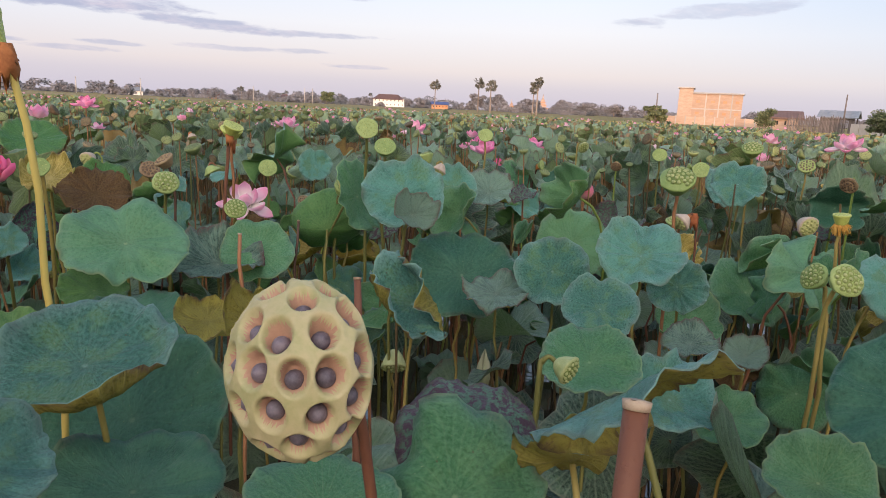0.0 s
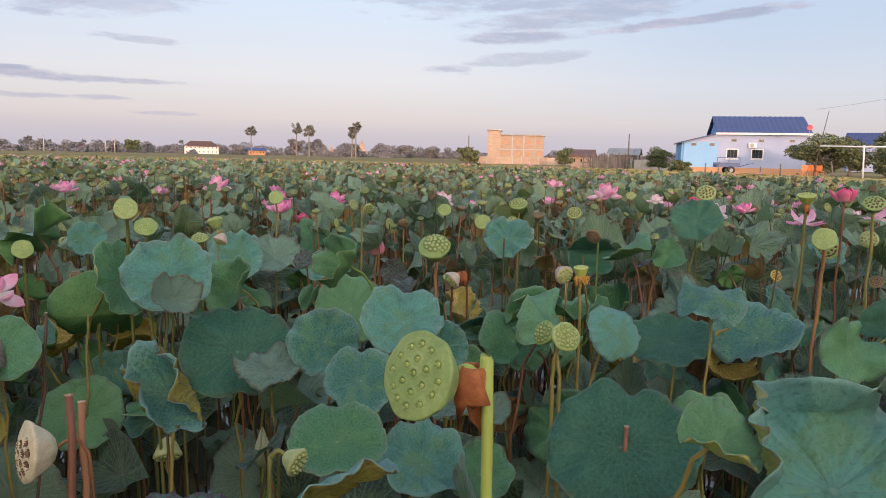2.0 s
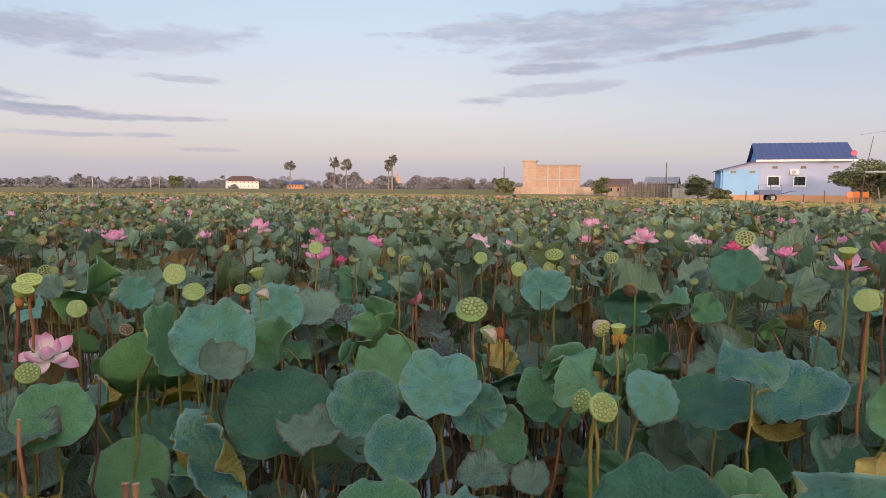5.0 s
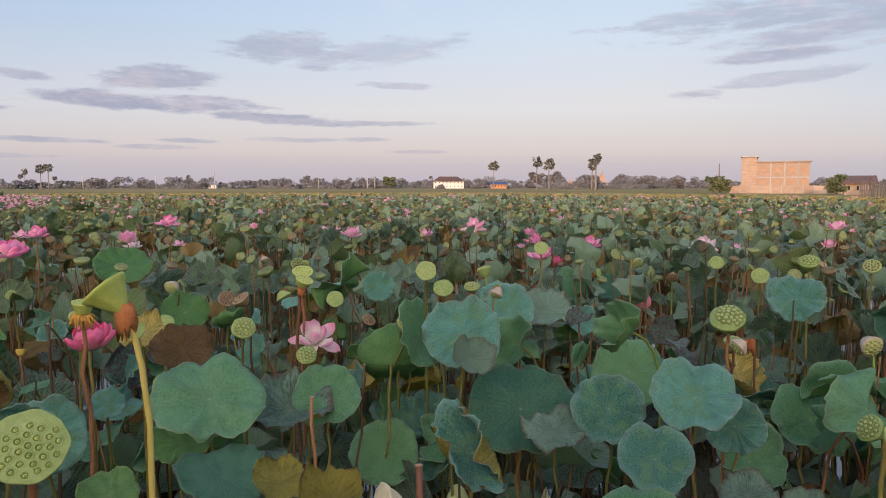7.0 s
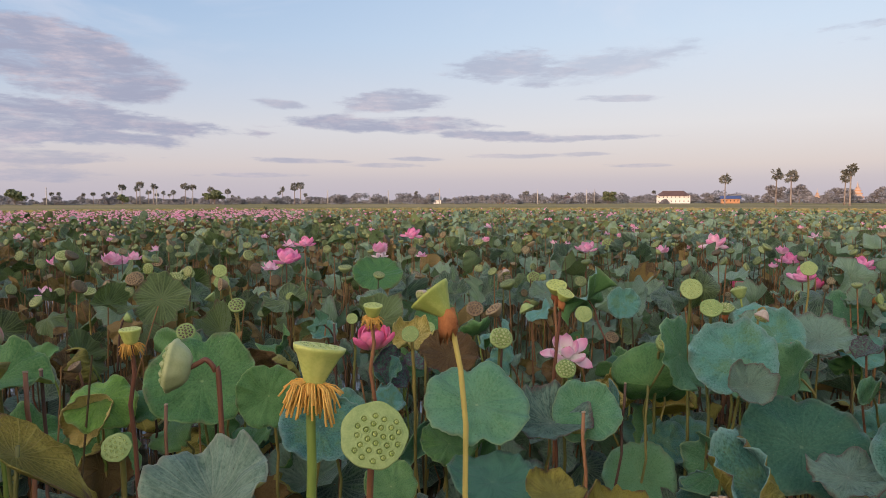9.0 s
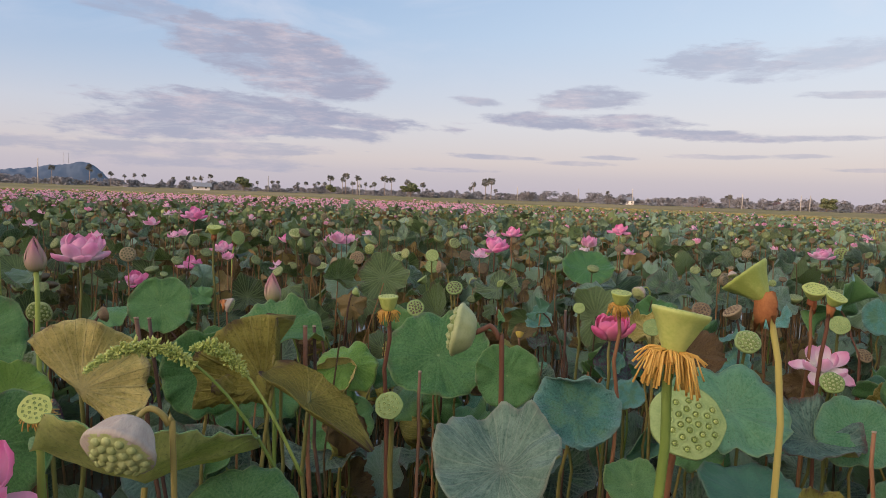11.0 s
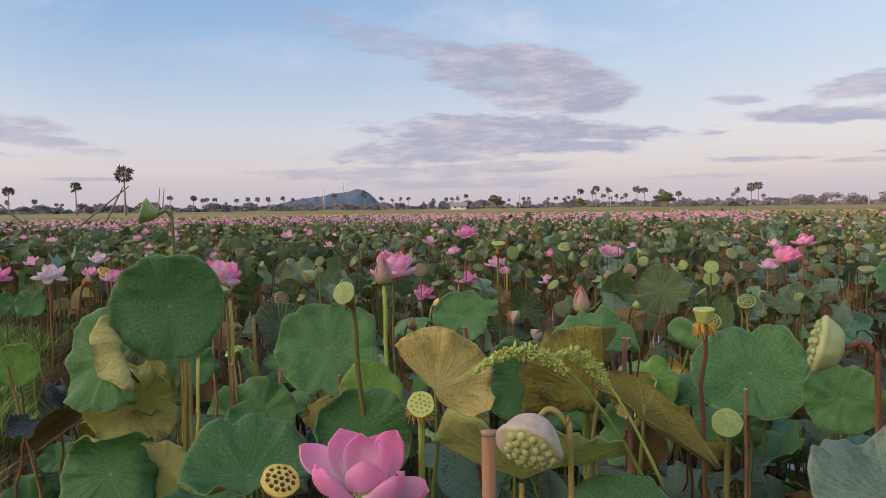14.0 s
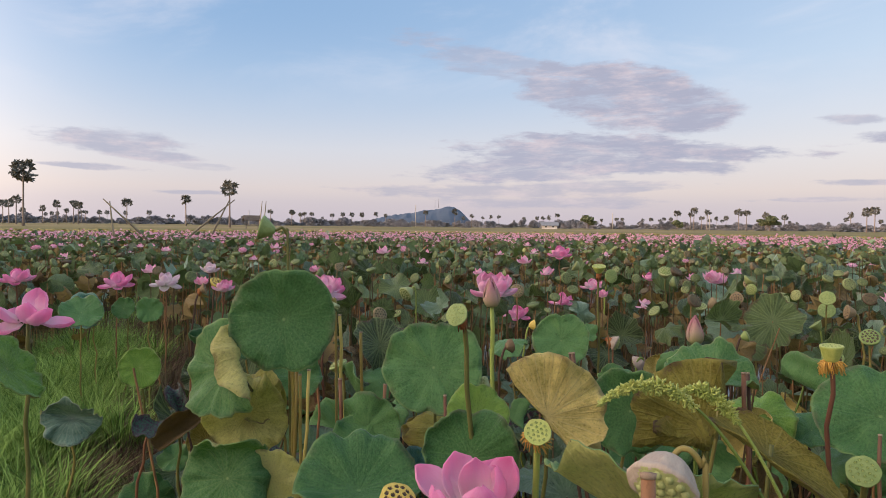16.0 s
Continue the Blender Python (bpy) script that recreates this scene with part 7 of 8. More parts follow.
flower(0.811, 6.089, 0.898, 0.101, 0.8, "pink", 12, 172, count=12)
flower(-2.921, 5.796, 1.103, 0.090, 0.8, "pink", 12, -154, count=12)
flower(-3.384, 4.707, 1.065, 0.083, 0.6, "pink", 12, -145, count=12)
flower(2.329, 4.001, 1.088, 0.095, 0.9, "pale", 12, 150, count=12)
flower(3.015, 3.520, 1.015, 0.061, 0.4, "pink", 12, 140, count=12)
flower(2.786, 3.702, 1.040, 0.056, 0.6, "deep", 12, 144, count=12)
flower(2.428, 2.222, 1.163, 0.057, 0.1, "deep", 5, 134, count=12)
flower(1.697, 5.765, 0.918, 0.119, 0.95, "white", 12, 164, count=12)
flower(3.362, 5.005, 0.983, 0.065, 0.9, "white", 12, 147, count=12)
flower(-1.323, 0.186, 0.957, 0.094, 0.62, "pink", 16, -116, stem='green', count=11, core=False)
pod(-1.291, 0.171, 0.976, 0.0245, 29, -170, "pale", seg=56, rings=26)
flower(-2.887, 1.024, 1.101, 0.105, 0.6, "pale", 10, -117, stem='olive')
flower(-3.359, 0.448, 1.066, 0.096, 0.6, "pink", 10, -103)
flower(-4.601, 2.123, 0.743, 0.088, 0.8, "pink", 12, -120, count=12)
flower(-5.046, 2.795, 0.765, 0.091, 0.7, "pink", 12, -123, count=12)
flower(-3.214, 4.205, 0.973, 0.121, 0.6, "pink", 8, -148, count=15)
flower(-4.617, 0.150, 0.981, 0.058, 0.4, "pale", 12, -95, count=12)
flower(-6.729, 3.864, 1.064, 0.137, 0.8, "pink", 10, -123, count=12)
flower(-4.901, 2.969, 0.897, 0.082, 0.8, "pale", 10, -126, count=12)
flower(-5.774, 4.289, 0.861, 0.080, 0.4, "pink", 10, -130, count=12)
flower(-2.171, -0.495, 1.160, 0.074, 0.85, "pink", 14, -82, stem='olive', count=8)
flower(-5.381, -1.006, 1.002, 0.099, 0.7, "pink", 10, -81, count=12)
flower(-5.929, -0.462, 0.920, 0.115, 0.9, "pink", 10, -88, count=12)
flower(-5.932, -0.133, 0.919, 0.110, 0.95, "white", 10, -91, count=12)
flower(-2.952, 0.327, 1.115, 0.086, 0.8, "pale", 10, -101)
bud(-1.712, 0.969, 1.096, 0.072, tilt=3)
bud(-1.853, 0.483, 1.190, 0.071, tilt=3)
bud(0.120, 2.029, 0.373, 0.126, kind='leafy', fat=0.34, label='pale rolled young lotus leaf standing upright')

# bare stalks
cut_stem(-0.784, 0.035, 1.223, 0.0048, (0.244, -0.141), stem='rust')
cut_stem(-2.012, 0.811, 1.032, 0.005, (0.16, 0.017), stem='brown')
cut_stem(-1.472, 0.868, 1.083, 0.005, (0.145, -0.056), stem='rust')
cut_stem(-1.872, 0.374, 0.987, 0.004, (0.157, -0.036))
cut_stem(-2.156, 0.202, 0.979, 0.005, (0.159, -0.021), stem='rust')
cut_stem(-2.212, 0.344, 0.940, 0.005, (0.135, -0.101), stem='rust')
cut_stem(-1.749, 0.639, 1.090, 0.005, (0.175, 0.038), stem='brown')
cut_stem(-1.533, 0.947, 1.064, 0.004, (0.144, -0.067), stem='brown')
cut_stem(-1.341, 1.102, 0.966, 0.004, (0.111, -0.138), stem='brown')
cut_stem(-1.404, 1.924, 1.009, 0.0045, (0.083, -0.091), stem='brown')
cut_stem(-0.191, 1.254, 0.880, 0.006, (0.047, -0.232), stem='rust')
cut_stem(-0.454, 2.061, 0.864, 0.004, (-0.036, -0.156), stem='brown')
cut_stem(0.044, 2.578, 0.927, 0.005, (0.022, -0.094), stem='rust')
cut_stem(-0.489, 1.566, 0.914, 0.0045, (0.041, -0.129), stem='rust')

# creased and drooping leaves
leaf(0.146, 0.720, 0.929, 0.109, 40, 40, "blue", spin=180, under='olive', cup=-0.12, wavy=0.05, crimp=0.3, flaps=((262, 0.45, -70, 0.25),))
leaf(-0.465, 0.823, 0.896, 0.104, 25, 180, "blue", spin=180, under='olive', cup=0.10, wavy=0.03, crimp=0.3, notch=0.05, flaps=((-50, 0.60, 95, 0.14), (150, 0.55, 30, 0.3)))
leaf(-0.100, 1.722, 0.722, 0.153, 31, -176, "blue", spin=150, under='olive', wavy=0.08, crimp=0.6, flaps=((52, 0.16, 125, 0.14), (235, 0.30, 75, 0.2)))
leaf(-1.489, 0.408, 1.034, 0.112, 78, -119, "dry", spin=180, under='dry', cup=0.05, wavy=0.09, crimp=0.5, flaps=((222, 0.02, -168, 0.05), (330, 0.75, 60, 0.2)))
leaf(-0.989, 0.365, 1.004, 0.065, 33, -127, "spring", spin=270, cup=-0.10, wavy=0.02, crimp=0.1)
leaf(-1.641, 0.329, 0.921, 0.099, 67, -124, "warm", spin=270, cup=0.05, wavy=0.10, crimp=0.5, flaps=((60, 0.6, 50, 0.2),))
leaf(-0.976, 1.167, 0.941, 0.089, 48, -143, "blue", spin=270, cup=0.22, wavy=0.06, crimp=0.5, flaps=((-10, 0.55, 60, 0.25),))

leaf(0.902, 0.729, 0.849, 0.182, 41, 154, "blue", spin=200, cup=0.16, wavy=0.08, crimp=1.5, notch=0.18, rings=18, seg=126, flaps=((75, 0.62, 42, 0.16), (150, 0.50, 40, 0.2), (20, 0.6, -45, 0.2)))
leaf(0.731, 0.772, 0.919, 0.066, 52, -176, "fresh", spin=230, wavy=0.05, crimp=0.5, flaps=((190, 0.15, 60, 0.2),))
leaf(1.000, 0.698, 0.979, 0.052, 68, 127, "silver", spin=180, under='brown', wavy=0.06, crimp=0.6, flaps=((250, 0.0, -140, 0.12),))
leaf(-1.453, 0.747, 0.985, 0.140, 83, -141, "olive", spin=180, under='olive', wavy=0.06, crimp=0.7, flaps=((-5, 0.05, -172, 0.04), (272, 0.22, -165, 0.05)))
shrivelled_leaf((-1.372, 0.694, 1.042), (-1.248, 0.689, 1.022), (-1.107, 0.700, 0.952), 0.060, "olive", 150, 40)
shrivelled_leaf((-1.416, 0.729, 0.982), (-1.412, 0.741, 1.050), (-1.415, 0.746, 1.123), 0.026, "olive", 190, 20)

# round the tall leaf beside the bank
leaf(-2.242, 0.072, 1.128, 0.139, 72, -111, "warm", spin=270, cup=0.02, wavy=0.02, crimp=0.12, notch=0.08, flaps=((0, 0.04, 24, 0.3),))
leaf(-2.276, -0.067, 1.002, 0.135, 71, -141, "spring", spin=270, under='under', cup=0.05, wavy=0.08, crimp=0.5, flaps=((-55, 0.30, 150, 0.10),))
leaf(-2.341, -0.008, 0.857, 0.111, 90, -105, "under", spin=270, under='under', wavy=0.06, crimp=0.4, flaps=((20, 0.5, -60, 0.2),))
leaf(-2.016, -0.094, 0.807, 0.116, 67, -130, "spring", spin=250, under='under', cup=0.08, wavy=0.10, crimp=0.7, flaps=((40, 0.35, 60, 0.3), (-50, 0.35, -70, 0.2)))
leaf(-2.006, 0.001, 0.793, 0.075, 87, -108, "under", spin=270, under='under', wavy=0.05, crimp=0.4)
leaf(-2.428, 0.045, 0.882, 0.065, 57, -135, "under", spin=270, under='under', wavy=0.10, crimp=0.6)
leaf(-1.743, 0.393, 0.972, 0.068, 66, -108, "lime", spin=270, wavy=0.06, cup=0.1, crimp=0.3)
leaf(-3.120, -0.500, 0.690, 0.098, 32, -91, "silver", spin=200, wavy=0.10, crimp=0.6, flaps=((60, 0.0, 100, 0.15), (250, 0.3, -50, 0.2)))
leaf(-3.064, -0.282, 0.863, 0.074, 79, -108, "lime", spin=270, under='under', wavy=0.02, crimp=0.12, cup=0.03, label='round pale yellowish lotus leaf among the grass')
leaf(-2.084, 0.252, 0.864, 0.089, 71, -120, "warm", spin=250, wavy=0.06, crimp=0.4, flaps=((90, 0.3, -40, 0.2),))
leaf(-2.636, 1.194, 0.944, 0.108, 64, -127, "warm", spin=270, wavy=0.06, crimp=0.3)
leaf(-5.179, -0.617, 0.823, 0.119, 71, -108, "blue", spin=270, wavy=0.05, crimp=0.3)
leaf(-5.191, -0.396, 0.830, 0.072, 71, -108, "warm", spin=270, wavy=0.05, crimp=0.3)
cut_stem(-2.249, 0.096, 1.037, 0.0045, (0.00, 0.03), stem='ochre')
cut_stem(-2.222, 0.103, 0.999, 0.0045, (0.06, -0.05), stem='ochre')
cut_stem(-2.189, 0.128, 1.001, 0.0045, (0.10, -0.06), stem='ochre')
cut_stem(-2.238, 0.115, 0.980, 0.0045, (0.08, -0.02), stem='ochre')
cut_stem(-2.222, 0.217, 1.136, 0.0045, (-0.05, 0.06), stem='ochre')
cut_stem(-2.274, 0.292, 1.078, 0.0045, (0.02, 0.02), stem='ochre')

# grass heads
seed_head((-1.024, 0.452, 1.000), (-1.087, 0.354, 1.166), (-1.135, 0.257, 1.159))
seed_head((-1.040, 0.496, 0.991), (-1.096, 0.439, 1.137), (-1.134, 0.391, 1.164))

# ---- the lotus field ----
rng = np.random.default_rng(11)


def spread(n, d0, d1, a0=-66.0, a1=118.0):
    """n places in a fan round the walk, between two distances; compass degrees left of +y."""
    a = np.radians(rng.uniform(a0, a1, n))
    d = np.sqrt(rng.uniform(d0 ** 2, d1 ** 2, n))
    x, y = -0.15 - np.sin(a) * d, np.cos(a) * d - 0.05
    by = -0.62 - 0.085 * (x + 5.8) + 0.06 * np.sin(x * 0.9)
    keep = (np.abs(y - by) > np.where(x > -6.5, 0.62, 0.2)) | (x < -11)
    keep &= d < POND + 6 * np.sin(2.3 * a + 0.4) - 30 * np.maximum(0, np.sin(-a - 0.25)) - 0.8
    return x[keep], y[keep], d[keep], a[keep]


def axes_of(tilt, az):
    n = np.stack([-np.sin(az) * np.sin(tilt), np.cos(az) * np.sin(tilt), np.cos(tilt)], 1)
    u = np.stack([np.cos(az), np.sin(az), np.zeros_like(az)], 1)
    return u, np.cross(n, u), n


def leaf_mass(name, x, y, z, r, tilt, az, seg, rings, mat, label, stems=True, crumple=1.0, jag=1.0):
    """Many lotus leaves in one mesh, each bowed and waved in its own way, with their stems."""
    N = len(x)
    u, v, n = axes_of(tilt, az)
    spin, cup = rng.uniform(0, 6.28, N), rng.normal(0.08, 0.28, N) * crumple
    w1, w2, p1, p2 = rng.uniform(0.03, 0.30, N) * crumple, rng.uniform(0.02, 0.16, N), rng.uniform(0, 6.28, N), rng.uniform(0, 6.28, N)
    fold, fdir = np.where(rng.random(N) < 0.45, rng.uniform(0.2, 1.4, N), 0.0), rng.uniform(0, 6.28, N)
    k1, rag = rng.integers(2, 6, N), rng.uniform(0.2, 1.6, N) * jag
    P, UV = [np.stack([x, y, z], 1)[:, None]], [np.zeros((N, 1, 2))]
    phi = np.arange(seg) * 2 * np.pi / seg
    for i in range(1, rings + 1):
        s = i / rings
        rim = 1 + 0.05 * np.sin(3 * phi[None] + p1[:, None]) + 0.04 * np.sin(5 * phi[None] + p2[:, None])
        dn = np.minimum(np.abs(np.mod(phi, np.pi)), np.pi - np.mod(phi, np.pi))
        rim = rim + 0.05 * np.sin(11 * phi[None] + 3 * p2[:, None]) * rag[:, None]
        rim = rim - 0.11 * np.exp(-(dn / 0.25) ** 2)[None]
        q = s * rim
        a = phi[None] + spin[:, None]
        lx, ly = q * np.cos(a), q * np.sin(a)
        lz = cup[:, None] * q ** 2 + w1[:, None] * q ** 2 * np.sin(k1[:, None] * a + p1[:, None]) + w2[:, None] * q ** 2 * np.sin(9 * a + p2[:, None])
        ac = np.abs(-lx * np.sin(fdir)[:, None] + ly * np.cos(fdir)[:, None])
        lz = lz + fold[:, None] * ac
        sq = 1 - 0.25 * fold[:, None] * ac
        P.append(np.stack([x, y, z], 1)[:, None] + r[:, None, None] * ((lx * sq)[..., None] * u[:, None] + (ly * sq)[..., None] * v[:, None] + lz[..., None] * n[:, None]))
        UV.append(np.broadcast_to(np.stack([s * np.cos(phi), s * np.sin(phi)], 1), (N, seg, 2)))
    V, T = np.concatenate(P, 1), np.concatenate(UV, 1)
    per = 1 + rings * seg
    j = np.arange(seg)
    j2 = (j + 1) % seg
    tri = np.stack([np.zeros(seg, int), 1 + j, 1 + j2], 1)
    quad = [np.stack([1 + (i - 1) * seg + j, 1 + i * seg + j, 1 + i * seg + j2, 1 + (i - 1) * seg + j2], 1) for i in range(1, rings)]
    off = (np.arange(N) * per)[:, None, None]
    F = [(tri[None] + off).reshape(-1, 3)]
    if quad:
        F.append((np.concatenate(quad)[None] + off).reshape(-1, 4))
    tagged(piece(name, mesh_from(name, V.reshape(-1, 3), F, mat, T.reshape(-1, 2))), label, "lotus leaves", kind="stuff")
    if stems:
        stem_mass(name.replace("leaves", "stems"), x - n[:, 0] * 0.06, y - n[:, 1] * 0.06, np.zeros(N), x, y, z, 0.0055)


def stem_mass(name, x0, y0, z0, x1, y1, z1, rad):
    N = len(x0)
    P = []
    for s, rr in ((0.0, 1.0), (0.55, 0.9), (1.0, 0.75)):
        bend = math.sin(math.pi * s) * 0.03
        cx, cy = x0 + (x1 - x0) * s * s + bend * np.sin(np.arange(N)), y0 + (y1 - y0) * s * s + bend * np.cos(np.arange(N) * 1.7)
        cz = z0 + (z1 - z0) * s
        for k in range(4):
            P.append(np.stack([cx + rad * rr * math.cos(k * 1.5708), cy + rad * rr * math.sin(k * 1.5708), cz], 1))
    V = np.stack(P, 1)
    k = np.arange(4)
    quad = np.concatenate([np.stack([i * 4 + k, i * 4 + (k + 1) % 4, i * 4 + 4 + (k + 1) % 4, i * 4 + 4 + k], 1) for i in range(2)])
    F = [(quad[None] + (np.arange(N) * 12)[:, None, None]).reshape(-1, 4)]
    tagged(piece(name, mesh_from(name, V.reshape(-1, 3), F, STEM_MASS)), "thin brown and green lotus stems crowding the water", "lotus stems", kind="stuff")


def pod_mass(name, x, y, z, r, tilt, az, label, bumps=True, seg=10, mats=None):
    """Many seed pods in one mesh: a blunt cone with a domed face and seed knobs."""
    N = len(x)
    u, v, n = axes_of(tilt, az)
    rows = [(0.0, 0.08), (0.6, 0.06), (0.97, 0.0), (1.03, -0.12), (0.8, -0.55), (0.25, -1.0)]
    a = np.arange(seg) * 2 * np.pi / seg
    T = [np.array([[0, 0, 0.10]])] + [np.stack([q * np.cos(a), q * np.sin(a), np.full(seg, h)], 1) for q, h in rows[1:]]
    T = np.concatenate(T)
    j = np.arange(seg)
    j2 = (j + 1) % seg
    tris = [np.stack([np.zeros(seg, int), 1 + j, 1 + j2], 1)]
    quads = [np.stack([1 + i * seg + j, 1 + (i + 1) * seg + j, 1 + (i + 1) * seg + j2, 1 + i * seg + j2], 1) for i in range(len(rows) - 2)]
    index = [0] * seg
    if bumps:
        # each seed stands in a small dark ring
        for hx, hy in seed_places(19):
            o = len(T)
            q = math.hypot(hx, hy)
            ring = [(hx * 0.9 + w * math.cos(t * 1.047), hy * 0.9 + w * math.sin(t * 1.047), h - 0.05 * q) for w, h in ((0.135, 0.105), (0.085, 0.09)) for t in range(6)]
            T = np.concatenate([T, ring, [(hx * 0.9, hy * 0.9, 0.16 - 0.05 * q)]])
            tris.append(np.array([(o + t, o + (t + 1) % 6, o + 6 + (t + 1) % 6) for t in range(6)] + [(o + t, o + 6 + (t + 1) % 6, o + 6 + t) for t in range(6)] + [(o + 6 + t, o + 6 + (t + 1) % 6, o + 12) for t in range(6)]))
            index += [1] * 12 + [0 if mats is None else 1] * 6
    index = np.concatenate([np.tile(index, N), np.zeros(N * seg * len(quads), int)])
    V = np.stack([x, y, z], 1)[:, None] + r[:, None, None] * (T[None, :, 0:1] * u[:, None] + T[None, :, 1:2] * v[:, None] + T[None, :, 2:3] * n[:, None])
    off = (np.arange(N) * len(T))[:, None, None]
    F = [(np.concatenate(tris)[None] + off).reshape(-1, 3), (np.concatenate(quads)[None] + off).reshape(-1, 4)]
    tagged(piece(name, mesh_from(name, V.reshape(-1, 3), F, mats or [POD_MASS, PIT_MASS], None, index)), label, "lotus pods", kind="stuff")
    back = np.stack([x, y, z], 1) - n * r[:, None] * 0.95
    stem_mass(name.replace("pods", "pod_stems"), back[:, 0], back[:, 1], np.full(N, 0.0), back[:, 0], back[:, 1], back[:, 2], 0.005)


def flower_mass(name, x, y, z, r, opened, label, count=9):
    """Many open flowers in one mesh, each of pointed petals."""
    N = len(x)
    P, UV = [], []
    T = np.array([(0, 0.10), (0.34, 0.42), (0.30, 0.72), (0, 1.0), (-0.30, 0.72), (-0.34, 0.42)])
    for k in range(count):
        a = 2 * math.pi * k / count + rng.uniform(-0.25, 0.25, N) + (k % 2) * 0.2
        e = np.where(k % 3 == 0, 0.35, 0.85) * opened * 1.5 + rng.uniform(-0.12, 0.2, N)
        d = np.stack([np.cos(a) * np.sin(e), np.sin(a) * np.sin(e), np.cos(e)], 1)
        w = np.stack([-np.sin(a), np.cos(a), np.zeros(N)], 1)
        inn = np.cross(d, w)
        for tx, ty in T:
            lift = 0.25 * abs(tx) - 0.18 * (1 - (2 * ty - 1) ** 2) * (1 if tx == 0 else 0)
            P.append(np.stack([x, y, z], 1) + r[:, None] * (w * tx + d * ty - inn * lift))
            UV.append(np.broadcast_to([0.5 + tx, ty], (N, 2)))
    V, T2 = np.stack(P, 1), np.stack(UV, 1)
    quads = np.concatenate([np.array([[0, 1, 2, 3], [0, 3, 4, 5]]) + 6 * k for k in range(count)])
    F = [(quads[None] + (np.arange(N) * 6 * count)[:, None, None]).reshape(-1, 4)]
    tagged(piece(name, mesh_from(name, V.reshape(-1, 3), F, PETAL_MASS, T2.reshape(-1, 2))), label, "lotus flowers", kind="stuff")
    stem_mass(name.replace("flowers", "flower_stems"), x, y, np.zeros(N), x, y, z, 0.005)


def to_walk(a, n, wide=1.1):
    """Compass angles that look back to the walk and the low sun, give or take."""
    return a + np.pi + rng.normal(0, wide, n)


for tag, d0, d1, dens, seg, rings in (("near", 3.5, 5.5, 26.0, 40, 5), ("middle", 5.5, 13, 22.0, 22, 3), ("distant", 13, 28, 11.0, 10, 2), ("farthest", 28, 52, 4.2, 7, 1)):
    area = math.radians(184) / 2 * (d1 ** 2 - d0 ** 2)
    n = int(area * dens)
    x, y, d, a = spread(n, d0, d1)
    m = len(x)
    z = np.clip(rng.normal(0.64, 0.17, m), 0.2, 0.88) - np.interp(d, [6, 14], [0, 0.04])
    tilt = np.radians(np.clip(rng.normal(46, 24, m), 4, 100))
    r = np.clip(rng.normal(0.098, 0.032, m), 0.04, 0.17) * (1.0 if d1 < 20 else 1.15)
    az = to_walk(a, m, 1.5)
    dry = rng.random(m) < np.interp(np.degrees(a), [0, 50], [0.24, 0.44])
    # towards the west more leaves take the green with warm light in its colour
    warm_tint = rng.random(m) < np.interp(np.degrees(a), [5, 55], [0.08, 0.85])
    for words, mat, pick in (("", LEAF_MASS, ~dry & ~warm_tint), ("sunny_", LEAF_MASS_WARM_LIT, ~dry & warm_tint)):
        leaf_mass(f"{tag}_{words}leaves", x[pick], y[pick], z[pick], r[pick], tilt[pick], az[pick], seg, rings, mat,
                  "crowd of yellowish-green lotus leaves standing over the water" if words else "crowd of blue-green lotus leaves standing over the water", d1 < 14, 1.3)
    leaf_mass(f"{tag}_dry_leaves", x[dry], y[dry], z[dry] - 0.12, r[dry] * 0.8, tilt[dry] + 0.5, az[dry], seg, rings, LEAF_MASS_DRY,
              "withered brown lotus leaves drooping among the green", d1 < 14, 2.2)
    for look_of, dens, mats, words in (("", 3.8, None, "muted green lotus pods dotted over the field"), ("dry_", 1.5, [POD_MASS_DRY, PIT_MASS], "dry brown lotus pods full of holes")):
        x, y, d, a = spread(int(area * (dens if d1 < 14 else dens * 0.8 if d1 < 31 else dens * 0.4)), d0 + 0.5, d1)
        m = len(x)
        z = np.clip(rng.normal(0.90, 0.09, m), 0.6, 1.10) - np.interp(d, [6, 14], [0, 0.06])
        pod_mass(f"{tag}_{look_of}pods", x, y, z, np.clip(rng.normal(0.037, 0.009, m), 0.02, 0.055), np.radians(rng.uniform(10, 80, m)), to_walk(a, m, 0.85),
                 words, d1 < 14, 12 if d1 < 14 else 7, mats)
    x, y, d, a = spread(int(area * 0.36), max(d0, 4.6), d1)
    m = len(x)
    flower_mass(f"{tag}_flowers", x, y, np.clip(rng.normal(0.92, 0.09, m), 0.7, 1.12) - np.interp(d, [6, 14], [0, 0.12]), np.clip(rng.normal(0.085, 0.018, m), 0.04, 0.12), rng.uniform(0.4, 1.05, m),
                "pink lotus flowers scattered over the field")
# stalks whose flowers and pods are gone
for tag, d0, d1, dens in (("near", 2.0, 6.0, 5.0), ("middle", 6.0, 16.0, 4.0)):
    x, y, d, a = spread(int(math.radians(184) / 2 * (d1 ** 2 - d0 ** 2) * dens), d0, d1)
    m = len(x)
    stem_mass(f"{tag}_bare_stems", x, y, np.zeros(m), x + rng.normal(0, 0.05, m), y + rng.normal(0, 0.05, m), rng.uniform(0.5, 0.98, m), 0.005)
# the far west of the pond is in full bloom
x, y, d, a = spread(7500, 23, 52, 34, 118)
m = len(x)
flower_mass("blooming_flowers", x, y, rng.normal(0.82, 0.06, m), np.clip(rng.normal(0.068, 0.018, m), 0.035, 0.10), rng.uniform(0.5, 1.1, m),
            "dense sheet of pink lotus flowers in full bloom", 8)
